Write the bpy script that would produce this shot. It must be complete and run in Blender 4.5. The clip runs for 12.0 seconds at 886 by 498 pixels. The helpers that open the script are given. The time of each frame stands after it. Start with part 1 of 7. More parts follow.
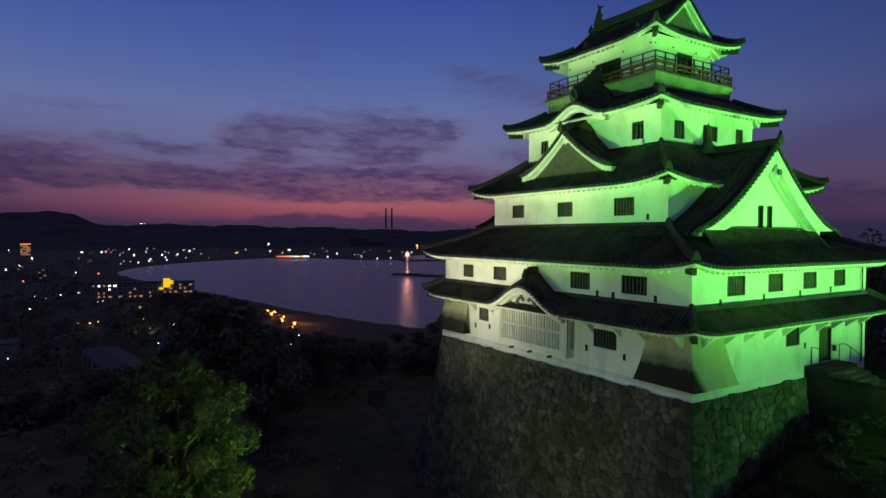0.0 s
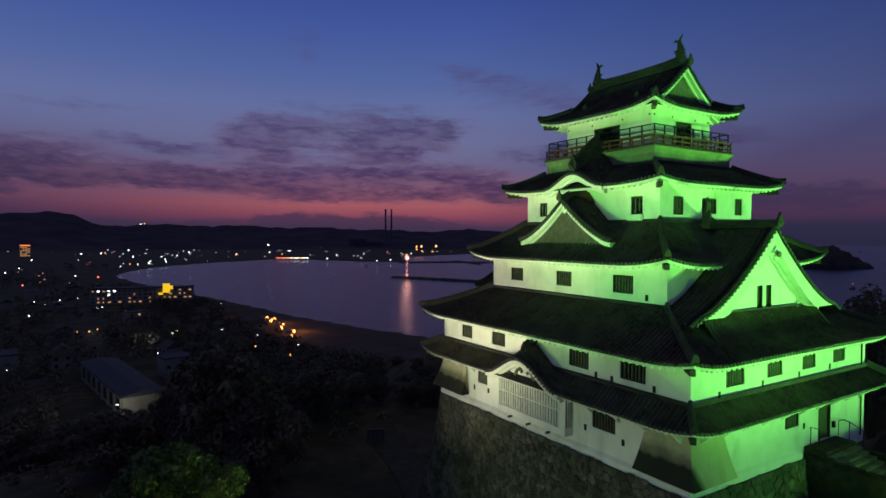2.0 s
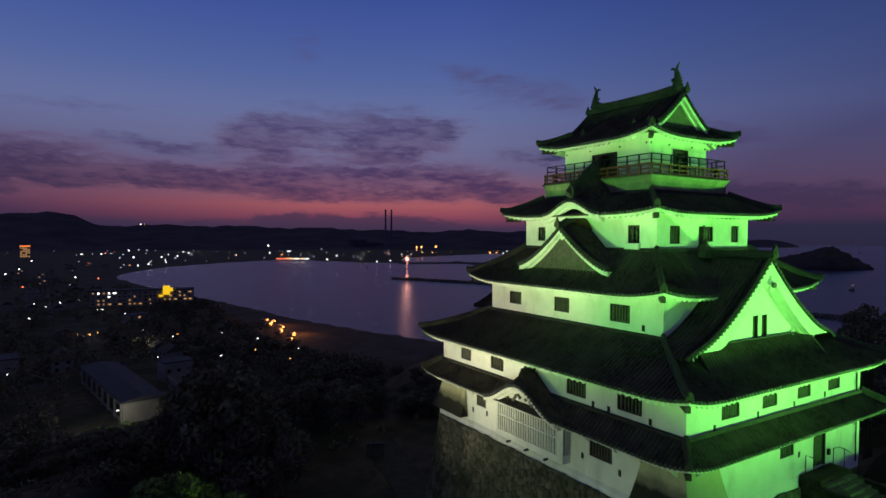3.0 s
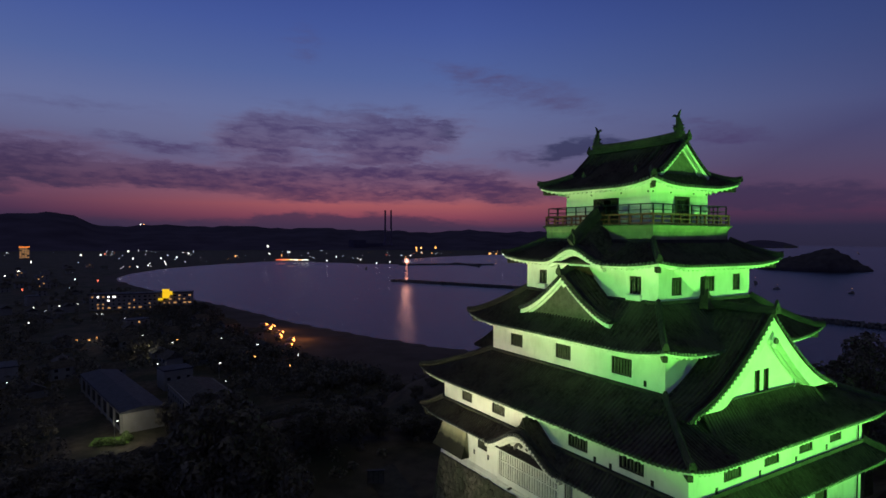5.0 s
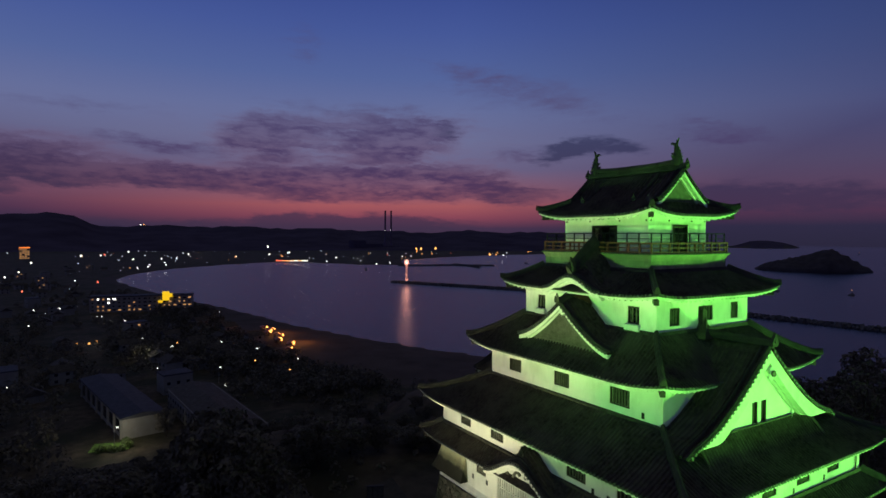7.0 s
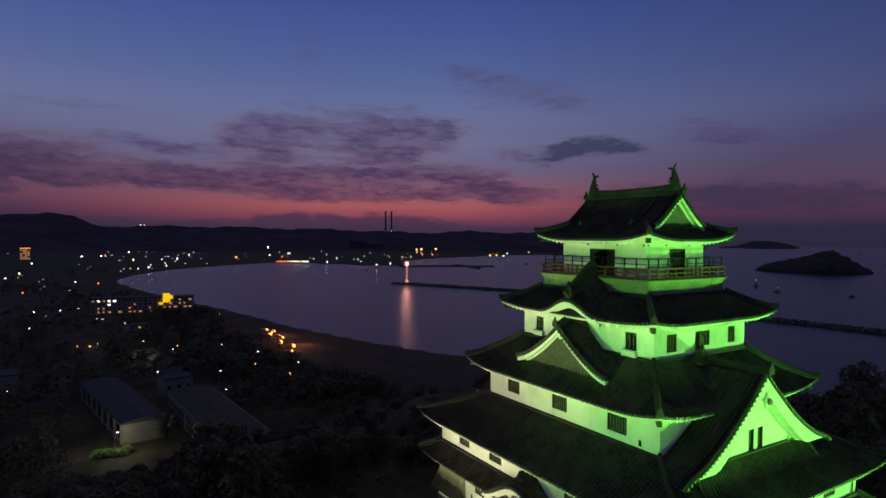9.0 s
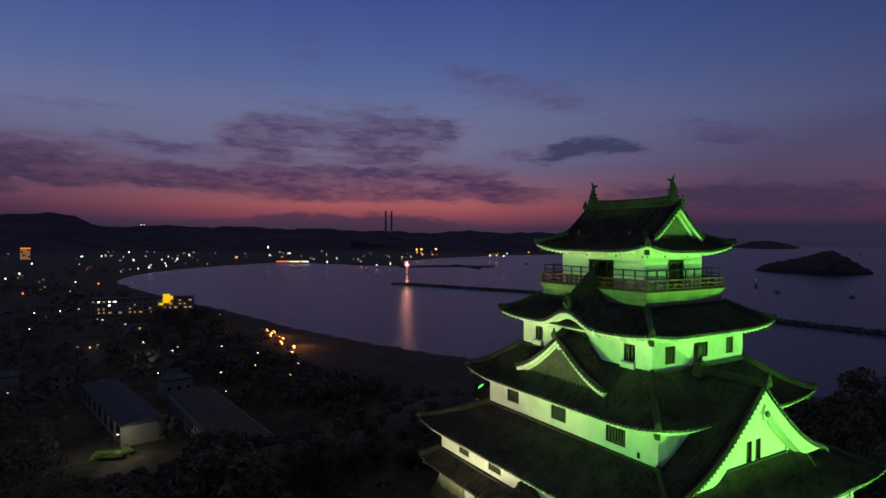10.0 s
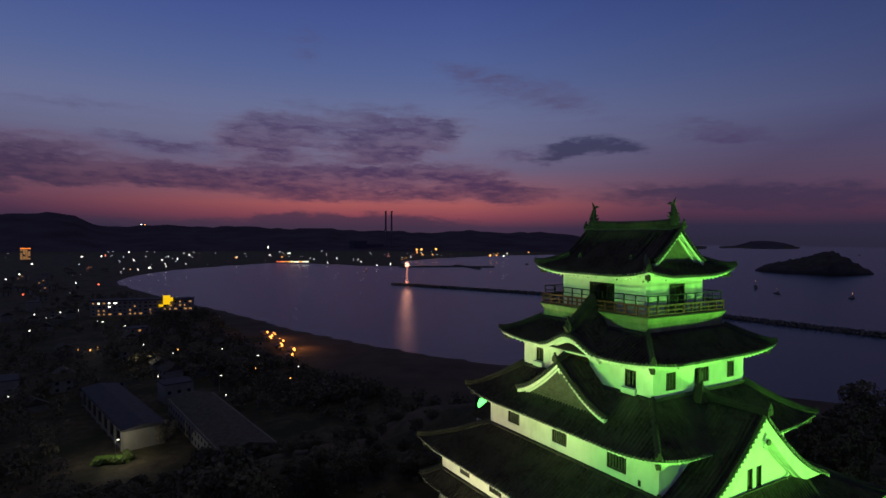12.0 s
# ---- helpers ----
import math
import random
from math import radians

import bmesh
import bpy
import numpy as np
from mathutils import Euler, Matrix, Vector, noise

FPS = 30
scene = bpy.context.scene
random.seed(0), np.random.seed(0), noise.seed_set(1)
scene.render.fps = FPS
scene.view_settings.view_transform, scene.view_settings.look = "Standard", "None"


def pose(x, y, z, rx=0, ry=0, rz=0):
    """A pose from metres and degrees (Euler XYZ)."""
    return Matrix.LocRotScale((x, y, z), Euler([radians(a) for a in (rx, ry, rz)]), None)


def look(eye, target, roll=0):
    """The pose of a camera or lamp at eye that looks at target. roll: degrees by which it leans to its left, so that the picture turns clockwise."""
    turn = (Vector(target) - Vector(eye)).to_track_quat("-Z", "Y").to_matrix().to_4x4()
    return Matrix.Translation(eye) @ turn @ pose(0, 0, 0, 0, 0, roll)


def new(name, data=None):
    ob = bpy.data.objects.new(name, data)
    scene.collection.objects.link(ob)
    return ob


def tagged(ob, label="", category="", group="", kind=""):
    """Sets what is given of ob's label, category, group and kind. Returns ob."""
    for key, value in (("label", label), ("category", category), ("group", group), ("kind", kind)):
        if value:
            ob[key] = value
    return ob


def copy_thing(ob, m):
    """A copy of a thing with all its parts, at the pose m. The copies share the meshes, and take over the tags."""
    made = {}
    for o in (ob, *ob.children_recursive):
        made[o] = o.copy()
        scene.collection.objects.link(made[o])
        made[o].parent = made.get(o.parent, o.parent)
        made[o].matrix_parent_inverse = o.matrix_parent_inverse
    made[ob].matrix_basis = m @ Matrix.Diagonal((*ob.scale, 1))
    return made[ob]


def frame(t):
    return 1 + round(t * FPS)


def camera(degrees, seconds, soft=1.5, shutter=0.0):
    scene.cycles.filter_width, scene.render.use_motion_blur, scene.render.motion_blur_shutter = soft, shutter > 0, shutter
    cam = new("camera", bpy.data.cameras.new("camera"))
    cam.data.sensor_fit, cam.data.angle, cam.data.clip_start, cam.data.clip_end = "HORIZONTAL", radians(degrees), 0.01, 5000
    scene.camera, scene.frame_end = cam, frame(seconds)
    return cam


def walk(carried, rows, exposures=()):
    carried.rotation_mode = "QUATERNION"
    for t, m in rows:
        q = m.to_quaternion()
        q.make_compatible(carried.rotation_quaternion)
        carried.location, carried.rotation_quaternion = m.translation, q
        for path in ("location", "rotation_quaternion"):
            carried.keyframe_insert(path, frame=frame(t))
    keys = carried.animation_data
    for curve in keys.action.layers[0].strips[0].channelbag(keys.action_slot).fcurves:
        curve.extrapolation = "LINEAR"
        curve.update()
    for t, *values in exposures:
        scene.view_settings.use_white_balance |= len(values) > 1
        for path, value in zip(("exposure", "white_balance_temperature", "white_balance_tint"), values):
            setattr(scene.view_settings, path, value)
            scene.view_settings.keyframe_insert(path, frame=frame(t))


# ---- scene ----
# The camera rises straight up beside the castle, looking level the same way all along
LENS = 74.49
YAW, PITCH, ROLL = -31.714, -1.311, 0.247
ROWS = [
    (0.0, -26.907, -18.933, 8.779, 0.03, 0.04, -0.07),
    (0.5, -27.084, -18.905, 10.239, 0.02, 0.02, -0.06),
    (1.0, -27.157, -18.836, 11.594, 0.01, 0.0, -0.06),
    (1.5, -26.987, -18.785, 12.75, 0.0, -0.01, -0.05),
    (2.0, -26.757, -18.798, 13.778, 0.0, 0.01, -0.05),
    (2.5, -26.751, -18.979, 14.759, 0.01, 0.01, -0.05),
    (3.0, -26.864, -19.113, 15.697, 0.0, 0.01, -0.04),
    (5.0, -26.914, -18.929, 19.118, -0.04, 0.0, 0.0),
    (5.5, -26.868, -18.931, 19.611, -0.035, 0.01, 0.0),
    (6.0, -26.828, -18.945, 20.11, -0.03, 0.01, 0.01),
    (6.5, -26.871, -19.014, 20.625, -0.034, 0.007, 0.01),
    (7.0, -26.882, -19.032, 21.138, -0.036, 0.007, 0.02),
    (7.5, -26.904, -19.111, 21.625, -0.034, 0.012, 0.03),
    (9.5, -26.857, -19.322, 23.324, 0.011, 0.01, 0.04),
    (10.0, -26.906, -19.398, 23.748, 0.012, -0.007, 0.045),
    (10.5, -26.907, -19.396, 24.201, 0.014, -0.024, 0.05),
    (11.0, -26.918, -19.334, 24.671, 0.03, -0.03, 0.055),
    (11.5, -26.947, -19.372, 25.115, 0.036, -0.043, 0.06),
    (12.0, -26.947, -19.327, 25.524, 0.012, -0.05, 0.06),
]
cam = camera(LENS, 12.0, soft=1.6)
walk(cam, [(t, pose(x, y, z, 90 + PITCH + dp, 0, YAW + dy) @ pose(0, 0, 0, 0, 0, ROLL + dr)) for t, x, y, z, dy, dp, dr in ROWS],
     exposures=[(0.0, 0.0, 6040, 10), (3.0, 0.0, 6280, 10), (7.0, 0.0, 6540, 10), (12.0, 0.0, 7120, 7)])
SEA = -50.0

# ---- world, lights ----
def lin(r, g, b):
    """Linear colour from 0..255 display values."""
    return tuple(((c / 255 + 0.055) / 1.055) ** 2.4 if c > 10 else c / 255 / 12.92 for c in (r, g, b)) + (1.0,)


def calc(tree, op, a, b=None, clamp=False):
    """A math node on two values or sockets."""
    node = tree.nodes.new("ShaderNodeMath")
    node.operation, node.use_clamp = op, clamp
    for i, v in enumerate((a, b)):
        if v is None:
            continue
        if isinstance(v, (int, float)):
            node.inputs[i].default_value = v
        else:
            tree.links.new(v, node.inputs[i])
    return node.outputs[0]


def ramp(tree, fac, stops, smooth=False):
    node = tree.nodes.new("ShaderNodeValToRGB")
    if smooth:
        node.color_ramp.interpolation = "EASE"
    el = node.color_ramp.elements
    while len(el) < len(stops):
        el.new(0.5)
    for e, (p, c) in zip(el, stops):
        e.position, e.color = p, c
    tree.links.new(fac, node.inputs[0])
    return node.outputs[0]


def blend(tree, fac, a, b, mode="MIX"):
    node = tree.nodes.new("ShaderNodeMix")
    node.data_type, node.blend_type = "RGBA", mode
    for socket, v in ((node.inputs[0], fac), (node.inputs[6], a), (node.inputs[7], b)):
        if isinstance(v, (int, float, tuple)):
            socket.default_value = v
        else:
            tree.links.new(v, socket)
    return node.outputs[2]


def noise_of(tree, vec, scale, detail=4.0, rough=0.55, out=0):
    node = tree.nodes.new("ShaderNodeTexNoise")
    node.inputs["Scale"].default_value, node.inputs["Detail"].default_value, node.inputs["Roughness"].default_value = scale, detail, rough
    if vec is not None:
        tree.links.new(vec, node.inputs["Vector"])
    return node.outputs[out]


def dusk_world():
    world = bpy.data.worlds.new("dusk_sky")
    scene.world = world
    world.use_nodes = True
    t = world.node_tree
    t.nodes.clear()
    out = t.nodes.new("ShaderNodeOutputWorld")
    bg = t.nodes.new("ShaderNodeBackground")
    t.links.new(bg.outputs[0], out.inputs[0])
    co = t.nodes.new("ShaderNodeTexCoord")
    sep = t.nodes.new("ShaderNodeSeparateXYZ")
    t.links.new(co.outputs["Generated"], sep.inputs[0])
    # degrees of elevation, and of azimuth from the direction of the afterglow
    el = calc(t, "MULTIPLY", calc(t, "ARCSINE", sep.outputs[2]), 57.2958)
    az = calc(t, "SUBTRACT", calc(t, "MULTIPLY", calc(t, "ARCTAN2", sep.outputs[0], sep.outputs[1]), 57.2958), 31.7)
    comb = t.nodes.new("ShaderNodeCombineXYZ")
    t.links.new(calc(t, "MULTIPLY", az, 0.1), comb.inputs[0])
    t.links.new(calc(t, "MULTIPLY", el, 0.36), comb.inputs[1])
    broad = noise_of(t, comb.outputs[0], 0.9, 5, 0.6)
    fine = noise_of(t, comb.outputs[0], 2.6, 6, 0.62)
    # clear sky by elevation
    up = calc(t, "DIVIDE", calc(t, "ADD", el, 2.0), 26.0, True)
    p = lambda e: (e + 2) / 26
    clear = ramp(t, up, [(p(-2), lin(48, 40, 66)), (p(0.7), lin(70, 48, 80)), (p(1.8), lin(134, 66, 90)), (p(2.9), lin(160, 83, 97)), (p(4.3), lin(138, 88, 114)),
                         (p(6.4), lin(106, 94, 138)), (p(9), lin(106, 104, 152)), (p(11.8), lin(99, 104, 159)), (p(15), lin(82, 95, 159)), (p(19), lin(68, 83, 156)), (p(22.5), lin(57, 72, 148))])
    # the afterglow fades to both sides, most to the right
    right = calc(t, "MULTIPLY", calc(t, "MAXIMUM", calc(t, "SUBTRACT", az, 2.0), 0.0), 0.027)
    low = calc(t, "SUBTRACT", 1.0, calc(t, "DIVIDE", el, 11.0), True)
    right = calc(t, "MULTIPLY", right, calc(t, "ADD", calc(t, "MULTIPLY", low, 1.1), 0.9))
    left = calc(t, "MULTIPLY", calc(t, "MULTIPLY", calc(t, "MAXIMUM", calc(t, "SUBTRACT", -12.0, az), 0.0), 0.05), low)
    side = calc(t, "ADD", right, left, True)
    night = ramp(t, up, [(p(-2), lin(38, 34, 58)), (p(1), lin(46, 40, 70)), (p(2.2), lin(78, 48, 80)), (p(4), lin(86, 60, 94)), (p(6.5), lin(80, 67, 106)), (p(9), lin(72, 68, 114)), (p(12), lin(64, 68, 120)), (p(17), lin(52, 62, 118)), (p(22.5), lin(40, 52, 108))])
    sky = blend(t, side, clear, night)
    # clouds: soft drawn-out lenses, broken up by noise at two sizes
    wob_a = calc(t, "MULTIPLY", calc(t, "SUBTRACT", broad, 0.5), 5.0)
    wob_e = calc(t, "MULTIPLY", calc(t, "SUBTRACT", fine, 0.5), 2.0)
    az2, el2 = calc(t, "ADD", az, wob_a), calc(t, "ADD", el, wob_e)
    streak = t.nodes.new("ShaderNodeCombineXYZ")
    t.links.new(calc(t, "MULTIPLY", az2, 0.13), streak.inputs[0])
    t.links.new(calc(t, "ADD", calc(t, "MULTIPLY", el2, 0.7), calc(t, "MULTIPLY", az, 0.03)), streak.inputs[1])
    torn = noise_of(t, streak.outputs[0], 1.6, 7, 0.6)
    thread = noise_of(t, streak.outputs[0], 1.1, 6, 0.55)
    puff = noise_of(t, comb.outputs[0], 6.0, 5, 0.6)
    grain = calc(t, "ADD", calc(t, "MULTIPLY", torn, 1.5), calc(t, "MULTIPLY", puff, 0.9))

    def cover_of(clouds, low, high):
        total = None
        for a, e, wa, we, tilt, k in clouds:
            c, n = math.cos(radians(tilt)), math.sin(radians(tilt))
            dx, dy = calc(t, "SUBTRACT", az2, a), calc(t, "SUBTRACT", el2, e)
            u = calc(t, "DIVIDE", calc(t, "ADD", calc(t, "MULTIPLY", dx, c), calc(t, "MULTIPLY", dy, n)), wa * 1.3)
            v = calc(t, "DIVIDE", calc(t, "SUBTRACT", calc(t, "MULTIPLY", dy, c), calc(t, "MULTIPLY", dx, n)), we * 1.6)
            r2 = calc(t, "ADD", calc(t, "MULTIPLY", u, u), calc(t, "MULTIPLY", v, v))
            g = calc(t, "MULTIPLY", calc(t, "POWER", 2.718, calc(t, "MULTIPLY", r2, -1.0)), k)
            total = g if total is None else calc(t, "ADD", total, g)
        body = calc(t, "ADD", total, calc(t, "MULTIPLY", calc(t, "SUBTRACT", grain, 1.2), calc(t, "ADD", calc(t, "MULTIPLY", total, 0.9), 0.35)))
        return ramp(t, body, [(low, (0, 0, 0, 1)), (high, (1, 1, 1, 1))], True)

    core = ramp(t, up, [(p(0), lin(52, 42, 72)), (p(3), lin(80, 50, 84)), (p(5), lin(70, 47, 90)), (p(8), lin(68, 51, 98)), (p(12), lin(80, 70, 116)), (p(20), lin(78, 70, 120))])
    rim = ramp(t, up, [(p(0), lin(64, 46, 76)), (p(3), lin(132, 72, 98)), (p(6), lin(122, 82, 112)), (p(9), lin(114, 90, 128)), (p(12), lin(100, 92, 138)), (p(20), lin(80, 80, 134))])
    cover = cover_of(BANKS, 0.12, 0.95)
    # a thin broken veil between the banks
    inner = calc(t, "MULTIPLY", calc(t, "SUBTRACT", 1.0, calc(t, "MULTIPLY", calc(t, "ABSOLUTE", calc(t, "SUBTRACT", el, 7.4)), 0.2), True),
                 calc(t, "SUBTRACT", 1.0, calc(t, "MULTIPLY", calc(t, "ABSOLUTE", calc(t, "ADD", az, 8.0)), 0.045), True))
    veil = calc(t, "MULTIPLY", ramp(t, torn, [(0.42, (0, 0, 0, 1)), (0.66, (1, 1, 1, 1))], True), calc(t, "MULTIPLY", inner, 0.5))
    cover = calc(t, "MAXIMUM", cover, veil)
    # lit edges and threads inside the banks
    lit = ramp(t, calc(t, "ADD", calc(t, "MULTIPLY", thread, 0.6), calc(t, "MULTIPLY", puff, 0.4)), [(0.4, (0, 0, 0, 1)), (0.62, (1, 1, 1, 1))], True)
    deep = calc(t, "MULTIPLY", cover, calc(t, "SUBTRACT", 1.0, calc(t, "MULTIPLY", lit, 0.55)))
    tone = blend(t, calc(t, "MULTIPLY", cover, side), blend(t, deep, rim, core), lin(58, 46, 78))
    sky = blend(t, calc(t, "MULTIPLY", cover, calc(t, "SUBTRACT", 0.93, calc(t, "MULTIPLY", lit, 0.26))), sky, tone)
    sky = blend(t, calc(t, "MULTIPLY", cover_of(WISPS, 0.05, 0.9), 0.8), sky, core)
    dark = ramp(t, up, [(p(0), lin(62, 46, 74)), (p(3), lin(62, 46, 80)), (p(6), lin(50, 46, 84)), (p(9), lin(48, 48, 88)), (p(20), lin(60, 62, 110))])
    sky = blend(t, calc(t, "MULTIPLY", cover_of(SLATE, 0.1, 0.85), 0.8), sky, dark)
    # unseen sky overhead is greyed, added as neutral fill light for the ground
    high = calc(t, "MULTIPLY", calc(t, "SUBTRACT", el, 25.0), 0.035, True)
    sky = blend(t, high, sky, lin(80, 76, 75))
    sky = blend(t, 1.0, sky, (0.90, 0.985, 0.82, 1.0), "MULTIPLY")
    t.links.new(sky, bg.inputs[0])
    bg.inputs[1].default_value = SKY


# clouds: degrees right of the afterglow, degrees up, half length, half depth, tilt, weight
BANKS = [
    (-35.3, 6.32, 4.6, 1.27, -1.3, 1.0), (-31.1, 5.08, 7.4, 0.74, 1.2, 0.9), (-19.1, 4.93, 9.0, 0.63, -0.6, 0.85), (-16.9, 8.27, 3.7, 1.37, -0.1, 0.85),
    (-17.3, 9.66, 3.0, 0.84, -1.6, 0.6), (-8.9, 10.63, 5.4, 0.95, 0.2, 0.7), (-5.3, 8.2, 4.0, 1.16, 4.9, 1.0), (-1.3, 9.91, 3.9, 0.84, 8.3, 0.75),
    (-9.2, 5.63, 10.1, 0.58, 2.4, 0.75), (-10.1, 3.79, 5.8, 0.48, 2.5, 1.0), (-0.1, 3.9, 3.7, 0.42, 2.8, 0.8), (3.1, 5.17, 3.9, 0.84, -4.9, 0.8),
    (7.4, 3.87, 3.1, 0.69, -2.7, 0.85), (-37.2, 3.53, 1.3, 0.26, -0.8, 0.7),
]
WISPS = [
    (8.7, 13.35, 6.3, 1.06, -10.1, 0.5), (2.5, 15.6, 3.9, 0.42, -11.6, 0.35), (25.1, 8.97, 3.2, 0.58, -8.2, 0.6), (23.2, 10.43, 1.5, 0.26, -7.7, 0.3),
    (-25.6, 7.87, 3.8, 0.37, -4.8, 0.75), (-12.6, 12.02, 2.5, 0.32, -4.2, 0.4), (-5.7, 11.74, 4.4, 0.53, -1.4, 0.4), (-32.2, 10.69, 4.9, 0.48, 2.7, 0.3),
    (-13.1, 17.59, 1.4, 1.06, -7.4, 0.38), (-9.5, 6.77, 3.8, 0.32, 4.6, 0.3), (7.5, 7.86, 2.2, 0.53, 7.7, 0.4),
]
SLATE = [
    (12.3, 8.23, 2.6, 0.53, 11.5, 1.2), (17.1, 8.19, 1.5, 0.37, -4.2, 1.0), (28.3, 3.6, 10.0, 0.63, -1.9, 1.1), (32.0, 2.13, 6.3, 0.63, -2.3, 0.35),
    (-13.7, 1.15, 3.7, 0.42, -2.0, 0.9), (-26.1, 0.9, 6.7, 0.32, -0.6, 0.7), (-4.8, 0.8, 7.4, 0.69, -1.2, 0.9), (-7.1, 1.35, 3.6, 0.37, -1.8, 0.7), (0.6, 10.1, 1.4, 0.63, -10.8, 0.5),
]
SKY = 1.15
dusk_world()


def flood(name, eye, target, watts, colour, cone=70, size=0.25):
    """A spot lamp; its housing is built with the things."""
    data = bpy.data.lights.new(name, "SPOT")
    data.energy, data.color, data.spot_size, data.spot_blend, data.shadow_soft_size = watts, colour, radians(cone), 1.0, size
    ob = new(name, data)
    ob.matrix_world = look(eye, target)
    return ob


GREEN, WARM = (0.24, 1.0, 0.13), (1.0, 0.92, 0.6)
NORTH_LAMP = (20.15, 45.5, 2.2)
# eye, target, watts, colour, cone
FLOODS = [
    ((9.6, -12.8, 0.1), (6.6, 0.0, 0.2), 3500, GREEN, 94),
    ((46.0, -34.0, -8.0), (11.0, 5.0, 16.0), 230000, GREEN, 33),
    ((-20.5, 26.0, -11.8), (0.0, 19.3, 9.4), 70000, WARM, 50),
    ((-46.0, 2.0, -10.0), (6.0, 10.0, 19.5), 94000, (0.3, 1.0, 0.17), 24),
    # unseen fill, added to lift the stone base and lower left wall
    ((-26.0, 6.0, -10.5), (1.0, 10.0, 3.5), 6400, (0.75, 1.0, 0.38), 78),
    ((-4.0, -27.0, -8.0), (8.0, 5.0, 17.0), 60000, GREEN, 40),
    (NORTH_LAMP, (4.0, 22.0, 11.0), 5000, GREEN, 60),
    ((-38.0, 28.0, -10.5), (3.0, 16.5, 11.0), 42000, (1.0, 0.98, 0.5), 24),
    # unseen narrow spot, added to light the third storey's front corner
    ((-30.0, -23.0, -6.0), (4.0, 4.5, 12.5), 24000, GREEN, 15),
    ((-13.0, 5.0, -9.0), (-21.5, 17.0, -1.5), 5400, (0.7, 1.0, 0.22), 58),
]
for e, a, w, c, cone in FLOODS:
    flood("floodlight_beam", e, a, w, c, cone, size=1.2 if w > 30000 and c == GREEN else 0.3)

# ---- materials ----
MATS = {}


def material(name, colour, rough=0.8, metal=0.0, scale=2.0, vary=0.25, bump=0.15, bump_scale=None, second=None, per_object=0.0, stains=None, grime=0.5, shine=None):
    """A principled surface with two scales of tone, fine relief and wear; colour in linear values."""
    if name in MATS:
        return MATS[name]
    m = bpy.data.materials.new(name)
    m.use_nodes = True
    t = m.node_tree
    bsdf = t.nodes["Principled BSDF"]
    geo = t.nodes.new("ShaderNodeNewGeometry")
    pos = geo.outputs["Position"]
    dark = tuple(c * (1 - vary) for c in colour) + (1,)
    light = tuple(min(1, c * (1 + vary)) for c in colour) + (1,)
    col = ramp(t, noise_of(t, pos, scale, 5), [(0.3, dark), (0.7, light)])
    if second:
        patch = ramp(t, noise_of(t, pos, scale * 0.17, 4), [(0.42, (0, 0, 0, 1)), (0.64, (1, 1, 1, 1))])
        col = blend(t, patch, col, tuple(second) + (1,))
    if stains:
        # rain streaks: noise drawn out along z
        mp = t.nodes.new("ShaderNodeMapping")
        mp.inputs["Scale"].default_value = (0.8, 0.8, 0.3)
        t.links.new(pos, mp.inputs["Vector"])
        streak = ramp(t, noise_of(t, mp.outputs[0], 1.0, 5, 0.65), [(0.5, (0, 0, 0, 1)), (0.78, (grime, grime, grime, 1))])
        col = blend(t, streak, col, tuple(stains) + (1,))
    if per_object:
        info = t.nodes.new("ShaderNodeObjectInfo")
        k = calc(t, "ADD", calc(t, "MULTIPLY", info.outputs["Random"], 2 * per_object), 1 - per_object)
        comb = t.nodes.new("ShaderNodeCombineColor")
        for i in range(3):
            t.links.new(k, comb.inputs[i])
        col = blend(t, 1.0, col, comb.outputs[0], "MULTIPLY")
    t.links.new(col, bsdf.inputs["Base Color"])
    rr = noise_of(t, pos, scale * 2.3, 3)
    rough_out = ramp(t, rr, [(0.3, (rough * 0.85,) * 3 + (1,)), (0.7, (min(1, rough * 1.12),) * 3 + (1,))])
    t.links.new(rough_out, bsdf.inputs["Roughness"])
    bsdf.inputs["Metallic"].default_value = metal
    bsdf.inputs["Specular IOR Level"].default_value = shine if shine is not None else (0.12 if rough >= 0.9 else 0.3 if rough > 0.7 else 0.5)
    if bump:
        b = t.nodes.new("ShaderNodeBump")
        b.inputs["Strength"].default_value = bump
        b.inputs["Distance"].default_value = 0.05
        t.links.new(noise_of(t, pos, bump_scale or scale * 6, 6), b.inputs["Height"])
        t.links.new(b.outputs[0], bsdf.inputs["Normal"])
    MATS[name] = m
    return m


def glowing(name, colour, strength, sample=False):
    if name in MATS:
        return MATS[name]
    m = bpy.data.materials.new(name)
    m.use_nodes = True
    bsdf = m.node_tree.nodes["Principled BSDF"]
    bsdf.inputs["Base Color"].default_value = (0.05, 0.05, 0.05, 1)
    bsdf.inputs["Emission Color"].default_value = tuple(colour) + (1,)
    bsdf.inputs["Emission Strength"].default_value = strength
    m.cycles.emission_sampling = "AUTO" if sample else "NONE"
    MATS[name] = m
    return m


